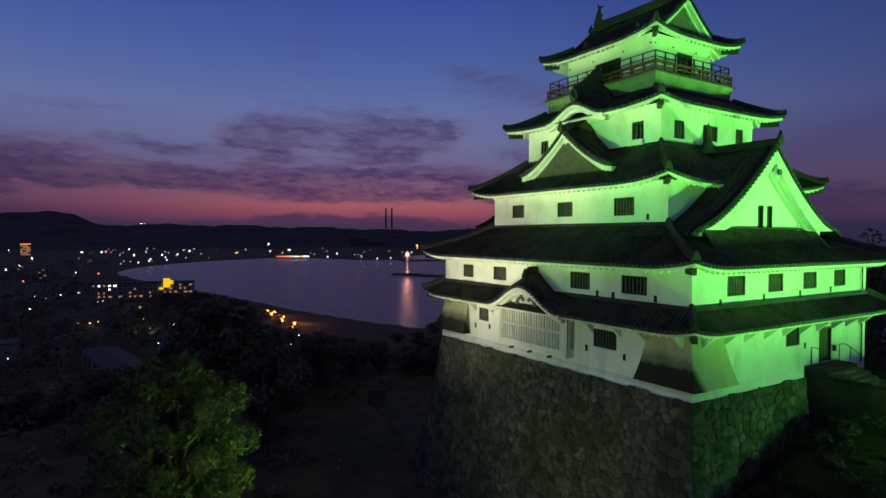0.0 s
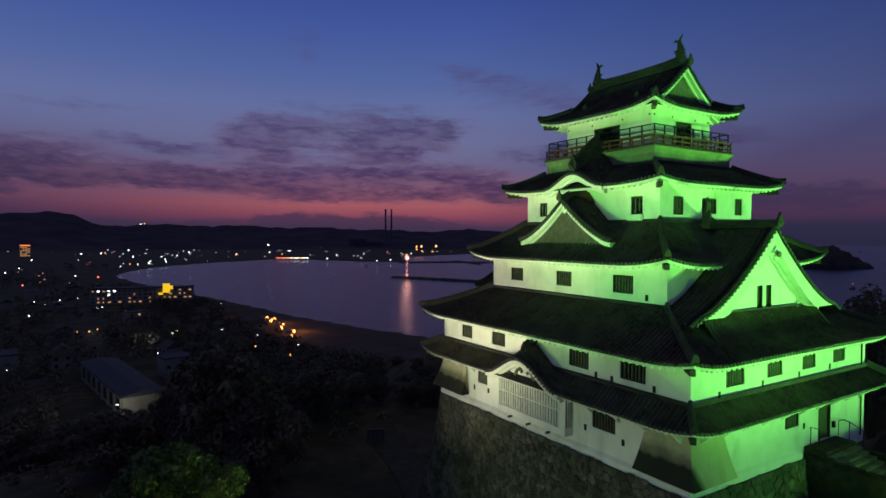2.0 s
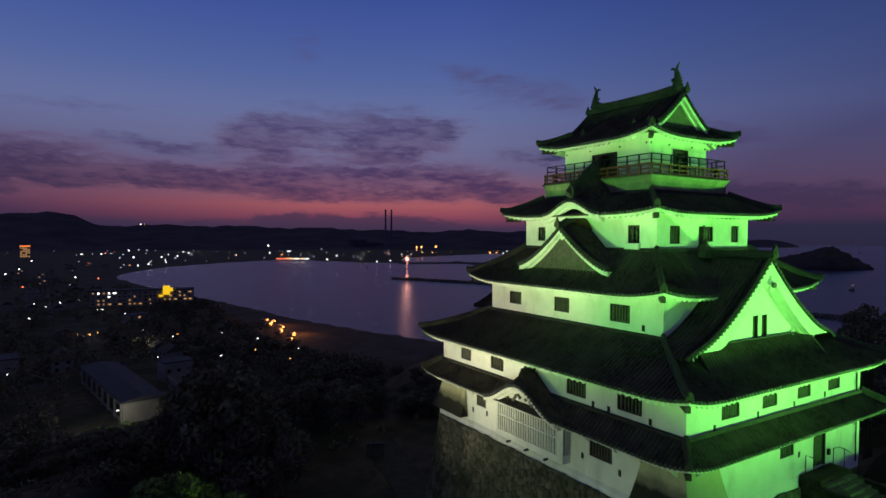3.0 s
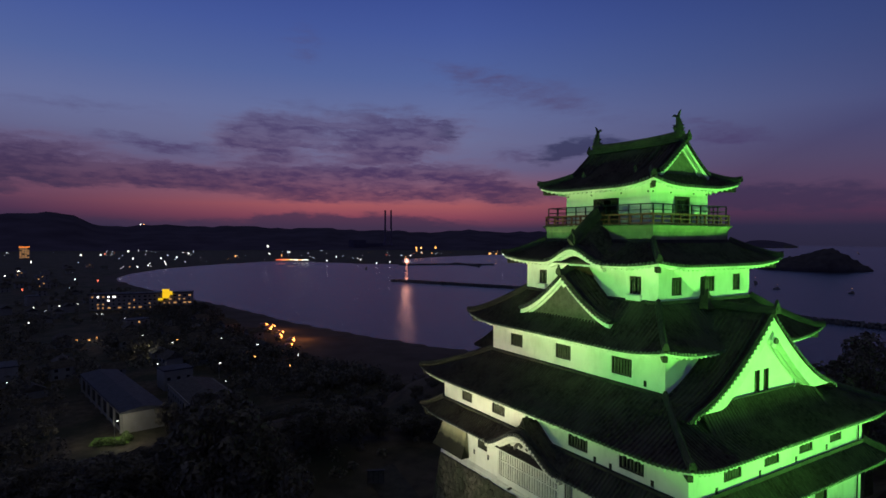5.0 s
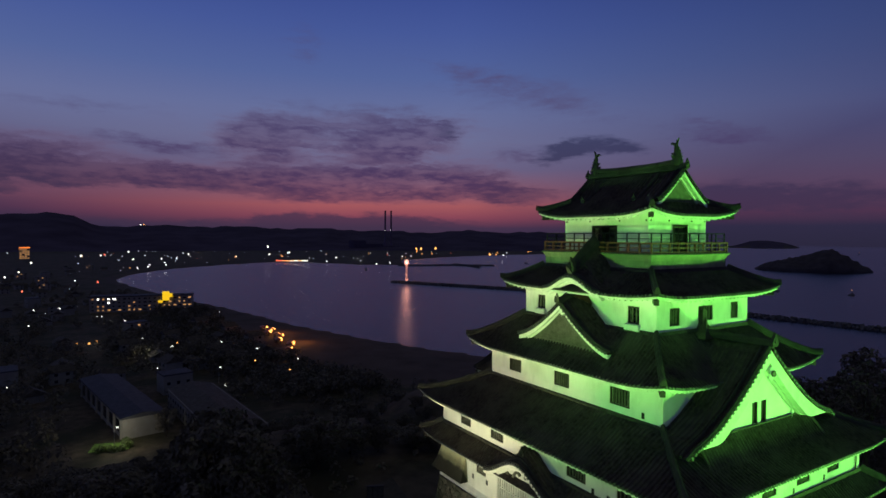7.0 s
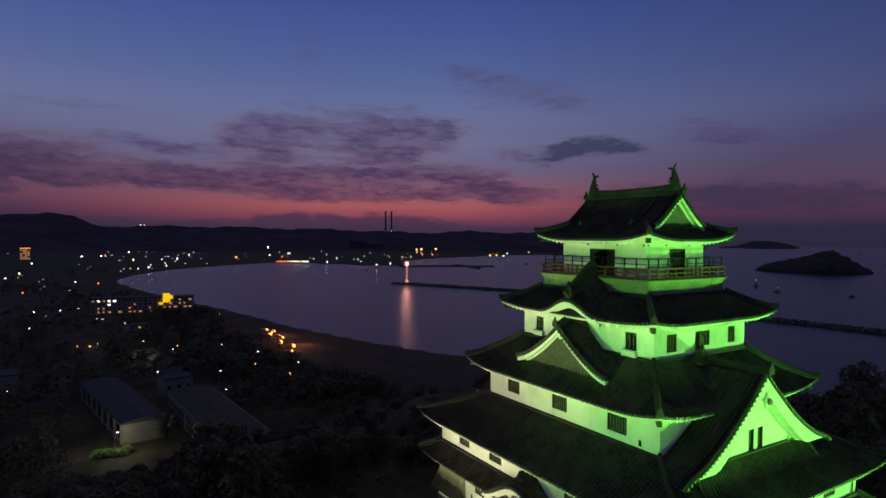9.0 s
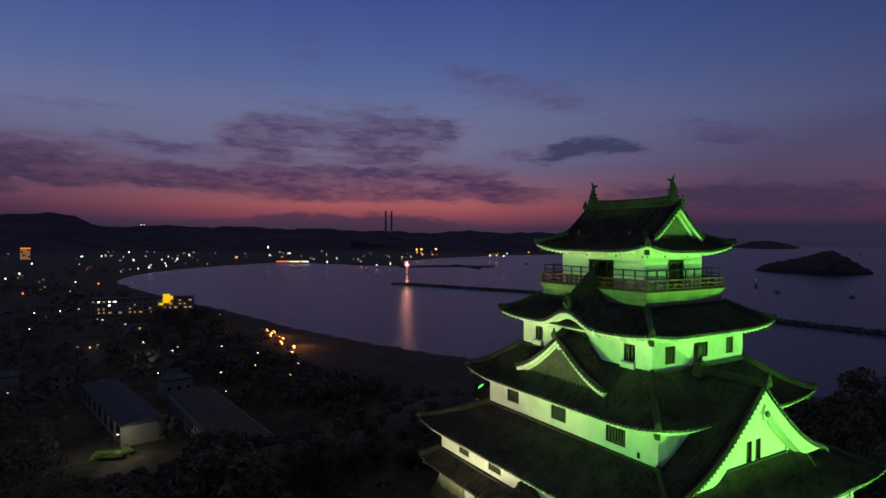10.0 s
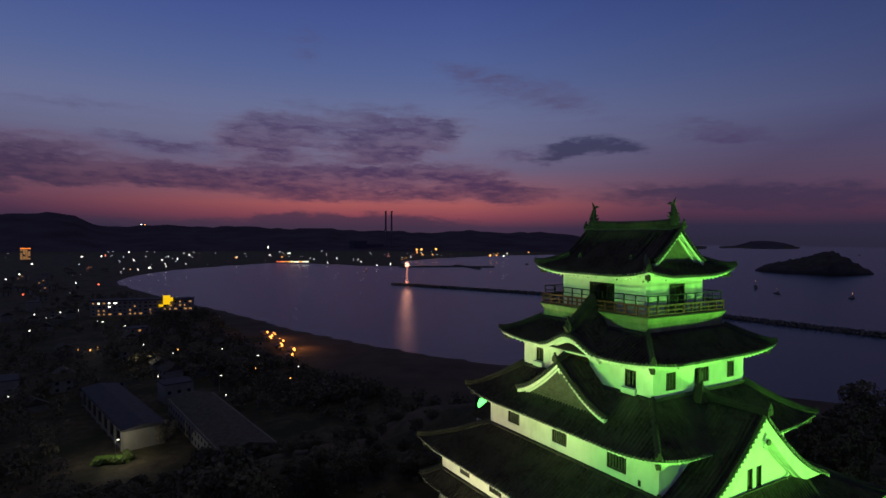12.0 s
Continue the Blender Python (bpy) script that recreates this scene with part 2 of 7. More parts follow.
PLASTER = material("white_plaster", (0.74, 0.74, 0.70), 0.85, scale=0.9, vary=0.06, bump=0.12, bump_scale=14, stains=(0.3, 0.3, 0.25), grime=0.45, shine=0.15)
FLARE = material("chute_plaster", (0.5, 0.48, 0.29), 0.85, scale=0.7, vary=0.10, bump=0.12, bump_scale=14, stains=(0.22, 0.22, 0.2), grime=0.5, shine=0.1)
EAVE = material("eave_plaster", (0.72, 0.72, 0.67), 0.85, scale=1.6, vary=0.10, bump=0.1, bump_scale=18, stains=(0.35, 0.34, 0.3), grime=0.4)
TILE = material("grey_roof_tile", (0.049, 0.041, 0.033), 0.75, scale=3.6, vary=0.55, bump=0.5, bump_scale=8, second=(0.078, 0.07, 0.055), shine=0.12)
TILE_END = material("eave_tile_clay", (0.05, 0.052, 0.055), 0.5, scale=4, vary=0.35, bump=0.2, per_object=0.35)
RIDGE = material("ridge_tile", (0.038, 0.036, 0.032), 0.75, scale=2.2, vary=0.4, bump=0.4, bump_scale=7, second=(0.06, 0.056, 0.046), shine=0.15)
WOOD = material("dark_wood", (0.035, 0.026, 0.02), 0.7, scale=6, vary=0.3, bump=0.2)
RED = material("rust_red_rail", (0.13, 0.04, 0.025), 0.6, scale=5, vary=0.3, bump=0.15)
IRON = material("dark_iron", (0.02, 0.022, 0.022), 0.45, metal=0.6, scale=5, vary=0.3, bump=0.1)
GRILLE = material("painted_lattice", (0.62, 0.62, 0.58), 0.7, scale=3, vary=0.12, bump=0.1, stains=(0.3, 0.3, 0.28))
LATTICE = material("weathered_lattice", (0.1, 0.097, 0.078), 0.8, scale=3, vary=0.3, bump=0.15)
# top gable plaster: stain and the recess's shade are put into its colour
GABLE_SHADE = material("shaded_gable_plaster", (0.11, 0.104, 0.08), 0.85, scale=3, vary=0.3, bump=0.15)
BROWN = material("copper_flashing", (0.12, 0.06, 0.035), 0.55, metal=0.3, scale=2, vary=0.35, bump=0.15)
GLASS = material("dark_pane", (0.015, 0.016, 0.018), 0.12, scale=3, vary=0.2, bump=0.02)
STONE = material("castle_stone", (0.088, 0.082, 0.064), 0.92, scale=2.6, vary=0.65, bump=0.9, bump_scale=6, second=(0.05, 0.055, 0.036), per_object=0.35)
STONE_REST = material("castle_stone_low", (0.088, 0.082, 0.064), 0.92, scale=2.6, vary=0.65, bump=0.9, bump_scale=6, second=(0.05, 0.055, 0.036))
DARK_STONE = material("dark_step_stone", (0.05, 0.038, 0.028), 0.9, scale=2.5, vary=0.45, bump=0.5, second=(0.025, 0.024, 0.016), shine=0.1)
FIELD_STONE = material("mossy_field_stone", (0.034, 0.028, 0.02), 0.95, scale=3.5, vary=0.6, bump=0.8, bump_scale=6, second=(0.016, 0.018, 0.01), shine=0.05)
# earth before the entrance, its lack of floodlight put into the colour
SLOPE_SHADE = material("unlit_slope_earth", (0.02, 0.016, 0.011), 0.95, scale=1.4, vary=0.5, bump=0.8, bump_scale=4, second=(0.034, 0.03, 0.02), shine=0.05)
SCRUB = material("dark_scrub_leaf", (0.03, 0.032, 0.018), 0.7, scale=1.0, vary=0.5, bump=0.0, shine=0.08)
STEP = material("worn_step_stone", (0.13, 0.12, 0.085), 0.9, scale=2.5, vary=0.3, bump=0.3)
JOINT = material("stone_shadow_joint", (0.06, 0.056, 0.045), 0.95, scale=4, vary=0.4, bump=0.5)
EARTH = material("hill_earth", (0.075, 0.06, 0.042), 0.95, scale=0.35, vary=0.45, bump=0.6, bump_scale=2.5, second=(0.032, 0.034, 0.018))
SAND = material("dark_beach_sand", (0.066, 0.05, 0.04), 0.95, scale=0.05, vary=0.25, bump=0.2)
PATH = material("gravel_path", (0.06, 0.054, 0.043), 0.95, scale=0.8, vary=0.25, bump=0.4)
LEAF = material("leaf_green", (0.07, 0.105, 0.028), 0.55, scale=1.3, vary=0.5, bump=0.0, per_object=0.15, shine=0.25)
LEAF_DARK = material("wood_leaf", (0.108, 0.095, 0.068), 0.6, scale=0.5, vary=0.5, bump=0.0, per_object=0.3, shine=0.08)
BARK = material("bark", (0.06, 0.045, 0.032), 0.9, scale=5, vary=0.4, bump=0.5)
HALL = material("hall_render", (0.19, 0.178, 0.155), 0.85, scale=0.3, vary=0.1, bump=0.1, stains=(0.25, 0.25, 0.24), shine=0.1)
SLATE_BLUE = material("hall_roof_sheet", (0.045, 0.045, 0.052), 0.6, scale=0.4, vary=0.2, bump=0.1, shine=0.06)
# the next three have evening haze mixed into their base colours
HAZED_CHIMNEY = material("hazed_chimney_concrete", (0.13, 0.1, 0.14), 0.9, scale=0.05, vary=0.15, bump=0.1, shine=0.05)
HAZED_FAR = material("hazed_distance_violet", (0.075, 0.062, 0.092), 0.95, scale=0.006, vary=0.25, bump=0.4, bump_scale=0.05, shine=0.0)
HAZED_WOOD = material("hazed_far_wood", (0.05, 0.044, 0.048), 0.95, scale=0.05, vary=0.3, bump=0.5, bump_scale=0.2)
ROCK = material("breakwater_rock", (0.09, 0.088, 0.085), 0.9, scale=0.3, vary=0.35, bump=0.5)


LAMP_WHITE = glowing("lamp_white", (1.0, 0.97, 0.85), 3.4)
LAMP_WARM = glowing("lamp_warm", (1.0, 0.4, 0.1), 2.8)
LAMP_COOL = glowing("lamp_cool", (0.8, 0.95, 1.0), 2.6)
LAMP_RED = glowing("lamp_red", (1.0, 0.16, 0.08), 2.4)
WINDOW_WARM = glowing("lit_window", (1.0, 0.5, 0.18), 0.5)
# glow in place of floodlight on a yellow wall of the inn
FLOODLIT_WALL = glowing("floodlit_yellow_wall", (1.0, 0.6, 0.01), 0.95)
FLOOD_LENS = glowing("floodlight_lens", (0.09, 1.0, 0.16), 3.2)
STALL_BULB = glowing("stall_bulb", (1.0, 0.36, 0.07), 6.0)
SIGN_ORANGE = glowing("orange_sign_band", (1.0, 0.25, 0.04), 1.4)
MOSSY = material("mossy_plaster", (0.27, 0.28, 0.17), 0.85, scale=1.1, vary=0.4, bump=0.15, bump_scale=12, second=(0.13, 0.15, 0.09), stains=(0.14, 0.15, 0.11), grime=0.7)
SPARK = glowing("firework_spark", (1.0, 0.45, 0.32), 3.0)
TRAIL = glowing("firework_trail", (1.0, 0.36, 0.22), 1.4)


def dark_foot(m):
    """Darkens the plaster of the flared chutes towards the foot, ragged with noise, fading out upwards."""
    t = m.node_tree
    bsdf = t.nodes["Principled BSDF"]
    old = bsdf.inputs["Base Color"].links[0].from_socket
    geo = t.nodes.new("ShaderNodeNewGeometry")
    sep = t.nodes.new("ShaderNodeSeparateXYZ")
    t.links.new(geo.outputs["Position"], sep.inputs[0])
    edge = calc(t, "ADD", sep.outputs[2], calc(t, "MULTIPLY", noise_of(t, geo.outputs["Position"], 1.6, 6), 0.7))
    # strong on faces turned along x, only beside the corner on the front
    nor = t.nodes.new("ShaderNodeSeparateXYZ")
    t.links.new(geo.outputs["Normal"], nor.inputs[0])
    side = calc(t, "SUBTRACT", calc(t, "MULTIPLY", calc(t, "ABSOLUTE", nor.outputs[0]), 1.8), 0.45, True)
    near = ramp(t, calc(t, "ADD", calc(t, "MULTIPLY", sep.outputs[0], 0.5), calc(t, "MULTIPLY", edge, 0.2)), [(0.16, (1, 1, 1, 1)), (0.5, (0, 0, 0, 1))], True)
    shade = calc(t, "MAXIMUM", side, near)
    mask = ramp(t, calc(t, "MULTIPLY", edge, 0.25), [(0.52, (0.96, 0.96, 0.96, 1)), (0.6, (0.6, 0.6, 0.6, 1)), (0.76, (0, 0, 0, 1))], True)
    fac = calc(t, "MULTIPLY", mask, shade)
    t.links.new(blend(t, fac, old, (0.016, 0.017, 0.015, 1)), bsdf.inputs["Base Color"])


dark_foot(FLARE)


def by_island(m, amount):
    """Vary the joined stones one by one."""
    t = m.node_tree
    bsdf = t.nodes["Principled BSDF"]
    old = bsdf.inputs["Base Color"].links[0].from_socket
    geo = t.nodes.new("ShaderNodeNewGeometry")
    k = calc(t, "ADD", calc(t, "MULTIPLY", geo.outputs["Random Per Island"], 2 * amount), 1 - amount)
    comb = t.nodes.new("ShaderNodeCombineColor")
    for i in range(3):
        t.links.new(k, comb.inputs[i])
    t.links.new(blend(t, 1.0, old, comb.outputs[0], "MULTIPLY"), bsdf.inputs["Base Color"])


by_island(STONE_REST, 0.35)

# ---- building helpers ----
def part(name, bm, mat, parent=None, label="", smooth=False):
    """Link a bmesh, or (vertices, faces), as one mesh object under parent."""
    me = bpy.data.meshes.new(name)
    if isinstance(bm, tuple):
        me.from_pydata([tuple(v) for v in bm[0]], [], [tuple(f) for f in bm[1]])
        me.update()
    else:
        bmesh.ops.recalc_face_normals(bm, faces=bm.faces)
        bm.to_mesh(me)
        bm.free()
    if smooth:
        me.shade_smooth()
    me.materials.append(mat)
    ob = new(name, me)
    if parent:
        ob.parent = parent
    if label:
        tagged(ob, label)
    return ob


def same_part(name, me, parent, m):
    """One more object on a shared mesh."""
    ob = new(name, me)
    ob.parent = parent
    ob.matrix_basis = m
    return ob


def shared(name, bm, mat):
    me = bpy.data.meshes.new(name)
    bmesh.ops.recalc_face_normals(bm, faces=bm.faces)
    bm.to_mesh(me)
    bm.free()
    me.materials.append(mat)
    return me


def box(bm, x0, x1, y0, y1, z0, z1, m=None):
    vs = [bm.verts.new((x, y, z)) for z in (z0, z1) for y in (y0, y1) for x in (x0, x1)]
    if m is not None:
        for v in vs:
            v.co = m @ v.co
    for f in ((0, 1, 3, 2), (4, 5, 7, 6), (0, 1, 5, 4), (2, 3, 7, 6), (0, 2, 6, 4), (1, 3, 7, 5)):
        bm.faces.new([vs[i] for i in f])
    return vs


def bevel(bm, width, segments=1):
    bmesh.ops.bevel(bm, geom=list(bm.edges), offset=width, segments=segments, affect="EDGES", profile=0.6)


def sweep(bm, pts, section, up=Vector((0, 0, 1)), close=True):
    """Draw a section, (across, up) pairs, along a line of points."""
    pts = [Vector(p) for p in pts]
    rings = []
    for i, p in enumerate(pts):
        d = (pts[min(i + 1, len(pts) - 1)] - pts[max(i - 1, 0)]).normalized()
        side = d.cross(up)
        side = side.normalized() if side.length > 1e-6 else Vector((1, 0, 0))
        n = side.cross(d)
        rings.append([bm.verts.new(p + side * a + n * b) for a, b in section])
    k = len(section)
    for a, b in zip(rings, rings[1:]):
        for j in range(k if close else k - 1):
            bm.faces.new((a[j], a[(j + 1) % k], b[(j + 1) % k], b[j]))
    if close:
        bm.faces.new(rings[0][::-1])
        bm.faces.new(rings[-1])


def disc(bm, r, depth, m, n=10):
    a = [bm.verts.new(m @ Vector((r * math.cos(6.28319 * i / n), r * math.sin(6.28319 * i / n), 0))) for i in range(n)]
    b = [bm.verts.new(m @ Vector((r * math.cos(6.28319 * i / n), r * math.sin(6.28319 * i / n), depth))) for i in range(n)]
    bm.faces.new(a[::-1])
    bm.faces.new(b)
    for i in range(n):
        bm.faces.new((a[i], a[(i + 1) % n], b[(i + 1) % n], b[i]))


def thing(name, label, category, group="", kind="", at=(0, 0, 0)):
    ob = new(name)
    ob.location = at
    return tagged(ob, label, category, group, kind)


FRONT = Matrix(((1, 0, 0, 0), (0, 1, 0, 0), (0, 0, 1, 0), (0, 0, 0, 1)))   # across = x, inward = +y
LEFT = Matrix(((0, 1, 0, 0), (1, 0, 0, 0), (0, 0, 1, 0), (0, 0, 0, 1)))    # across = y, inward = +x


def facing(side, x0, x1, y0, y1):
    """A face of a storey: (across, inward, up) to the world, and its length."""
    if side == "front":
        return Matrix.Translation((x0, y0, 0)) @ FRONT, x1 - x0
    if side == "left":
        return Matrix.Translation((x0, y0, 0)) @ LEFT, y1 - y0
    if side == "back":
        return Matrix.Translation((x0, y1, 0)) @ Matrix.Diagonal((1, -1, 1, 1)), x1 - x0
    return Matrix.Translation((x1, y0, 0)) @ Matrix(((0, -1, 0, 0), (1, 0, 0, 0), (0, 0, 1, 0), (0, 0, 0, 1))), y1 - y0


def wall_face(m, length, z0, z1, openings, thick=0.35, a0=0.0):
    """A wall with openings that go through it: (a0, a1, z0, z1) each."""
    xs = sorted({a0, length, *[v for o in openings for v in o[:2]]})
    zs = sorted({z0, z1, *[v for o in openings for v in o[2:4]]})
    bm = bmesh.new()
    inside = lambda a, z: any(o[0] < a < o[1] and o[2] < z < o[3] for o in openings)
    solid = {(i, j): not inside((xs[i] + xs[i + 1]) / 2, (zs[j] + zs[j + 1]) / 2) for i in range(len(xs) - 1) for j in range(len(zs) - 1)}
    vs = {}

    def vert(a, b, z):
        key = (round(a, 4), b, round(z, 4))
        if key not in vs:
            vs[key] = bm.verts.new(m @ Vector((a, b, z)))
        return vs[key]

    for (i, j), ok in solid.items():
        if not ok:
            continue
        a, b, c, d = xs[i], xs[i + 1], zs[j], zs[j + 1]
        for dep in (0.0, thick):
            bm.faces.new((vert(a, dep, c), vert(b, dep, c), vert(b, dep, d), vert(a, dep, d)))
        for (di, dj), (p, q) in {(-1, 0): ((a, c), (a, d)), (1, 0): ((b, c), (b, d)), (0, -1): ((a, c), (b, c)), (0, 1): ((a, d), (b, d))}.items():
            if not solid.get((i + di, j + dj), False):
                bm.faces.new((vert(p[0], 0.0, p[1]), vert(q[0], 0.0, q[1]), vert(q[0], thick, q[1]), vert(p[0], thick, p[1])))
    return bm


def barred_window(m, a0, a1, z0, z1, parent, bars=6, arched=False, sill=False):
    """A window recess with a timber frame, a dark pane and upright bars."""
    bm = bmesh.new()
    f = 0.07
    for q in ((a0, a0 + f, z0, z1), (a1 - f, a1, z0, z1), (a0 + f, a1 - f, z0, z0 + f), (a0 + f, a1 - f, z1 - f, z1)):
        box(bm, q[0], q[1], 0.05, 0.2, q[2], q[3], m)
    if arched:
        # bell-shaped head: two shoulder pieces
        h = (z1 - z0) * 0.22
        for s, e in ((a0 + f, a0 + (a1 - a0) * 0.34), (a1 - f, a1 - (a1 - a0) * 0.34)):
            vs = [bm.verts.new(m @ Vector(v)) for v in ((s, 0.06, z1 - f), (e, 0.06, z1 - f), (s, 0.06, z1 - f - h), (s, 0.14, z1 - f), (e, 0.14, z1 - f), (s, 0.14, z1 - f - h))]
            for fc in ((0, 1, 2), (3, 4, 5), (0, 1, 4, 3), (1, 2, 5, 4), (0, 2, 5, 3)):
                bm.faces.new([vs[i] for i in fc])
    w = part("window", bm, WOOD, parent)
    bm = bmesh.new()
    box(bm, a0 + f, a1 - f, 0.24, 0.27, z0 + f, z1 - f, m)
    part("pane", bm, GLASS, w)
    for i in range(bars):
        a = a0 + (a1 - a0) * (i + 1) / (bars + 1)
        bm = bmesh.new()
        box(bm, a - 0.045, a + 0.045, 0.08, 0.18, z0 + f, z1 - f, m)
        part("bar", bm, LATTICE, w)
    if sill:
        bm = bmesh.new()
        box(bm, a0 - 0.12, a1 + 0.12, -0.28, 0.0, z0 - 0.42, z0 - 0.02, m)
        bevel(bm, 0.03)
        part("sill", bm, PLASTER, w, "white plaster sill box")
    return w

# ---- the castle keep ----
# storey walls: x0, x1, y0, y1, z0, z1
F1 = (0.0, 19.25, 0.0, 24.2, -0.3, 3.9)
F2 = (0.0, 19.25, 0.0, 24.2, 3.9, 7.3)
F3 = (2.67, 16.6, 3.54, 20.7, 8.6, 12.2)
F4 = (4.6, 14.75, 5.6, 18.6, 13.6, 17.4)
F5 = (6.85, 13.4, 8.13, 16.4, 19.9, 23.0)
keep = thing("castle_keep", "white-plastered Japanese castle keep with grey tiled roofs, floodlit green", "castle", at=(9.6, 12.1, 0))
KEEP_INV = Matrix.Translation((-9.6, -12.1, 0))


def kp(name, bm, mat, label="", parent=None, smooth=False):
    """A part of the keep, given in world places."""
    ob = part(name, bm, mat, parent or keep, label, smooth)
    if parent is None:
        ob.matrix_basis = KEEP_INV
    return ob


def ridge_section(w, h):
    """A ridge: stepped courses under a rounded cap tile."""
    return [(-w, 0), (-w, h * 0.45), (-w * 0.75, h * 0.5), (-w * 0.72, h * 0.72), (-w * 0.45, h * 0.95), (0, h * 1.06), (w * 0.45, h * 0.95),
            (w * 0.72, h * 0.72), (w * 0.75, h * 0.5), (w, h * 0.45), (w, 0)]


def oni_tile(at, towards, size, parent):
    """An upright end tile on a ridge: shouldered plate with a knob on top."""
    bm = bmesh.new()
    prof = [(-0.42, -0.25), (-0.5, 0.15), (-0.32, 0.55), (-0.12, 0.78), (0, 1.15), (0.12, 0.78), (0.32, 0.55), (0.5, 0.15), (0.42, -0.25)]
    t = Vector(towards).normalized()
    side = t.cross(Vector((0, 0, 1))).normalized()
    fr, bk = [], []
    for a, z in prof:
        base = Vector(at) + side * a * size + Vector((0, 0, z * size))
        fr.append(bm.verts.new(base + t * 0.12 * size))
        bk.append(bm.verts.new(base - t * 0.16 * size))
    bm.faces.new(fr)
    bm.faces.new(bk[::-1])
    for i in range(len(prof)):
        j = (i + 1) % len(prof)
        bm.faces.new((fr[i], fr[j], bk[j], bk[i]))
    m = Matrix.Translation(Vector(at) + t * 0.1 * size + Vector((0, 0, 0.25 * size))) @ t.to_track_quat("Z", "Y").to_matrix().to_4x4()
    disc(bm, 0.22 * size, 0.1 * size, m, 10)
    return part("ridge_end_tile", bm, RIDGE, parent)


def disc_mesh():
    bm = bmesh.new()
    disc(bm, 0.105, 0.08, Matrix(), 10)
    disc(bm, 0.065, 0.1, Matrix(), 8)
    return shared("eave_tile", bm, TILE_END)


EAVE_DISC = disc_mesh()
RIB = [(-0.085, 0.0), (-0.06, 0.06), (0.0, 0.085), (0.06, 0.06), (0.085, 0.0)]


def ribs_mesh(lines):
    """Rows of round cover tiles along lines of points, each tile a little stepped over the next; all in one mesh."""
    verts, faces = [], []
    for pts, side in lines:
        base = len(verts)
        pts = [Vector(p) for p in pts]
        k = len(RIB)
        for i, p in enumerate(pts):
            d = (pts[min(i + 1, len(pts) - 1)] - pts[max(i - 1, 0)]).normalized()
            n = Vector(side).cross(d).normalized()
            if n.z < 0:
                n = -n
            f = 1.12 if i % 2 == 0 else 0.92
            for a, b in RIB:
                verts.append(p + Vector(side) * a * f + n * (b * f + 0.0))
            if i:
                for j in range(k - 1):
                    q = base + (i - 1) * k + j
                    faces.append((q, q + 1, q + k + 1, q + k))
        faces.append(tuple(base + j for j in range(k)))
    return verts, faces


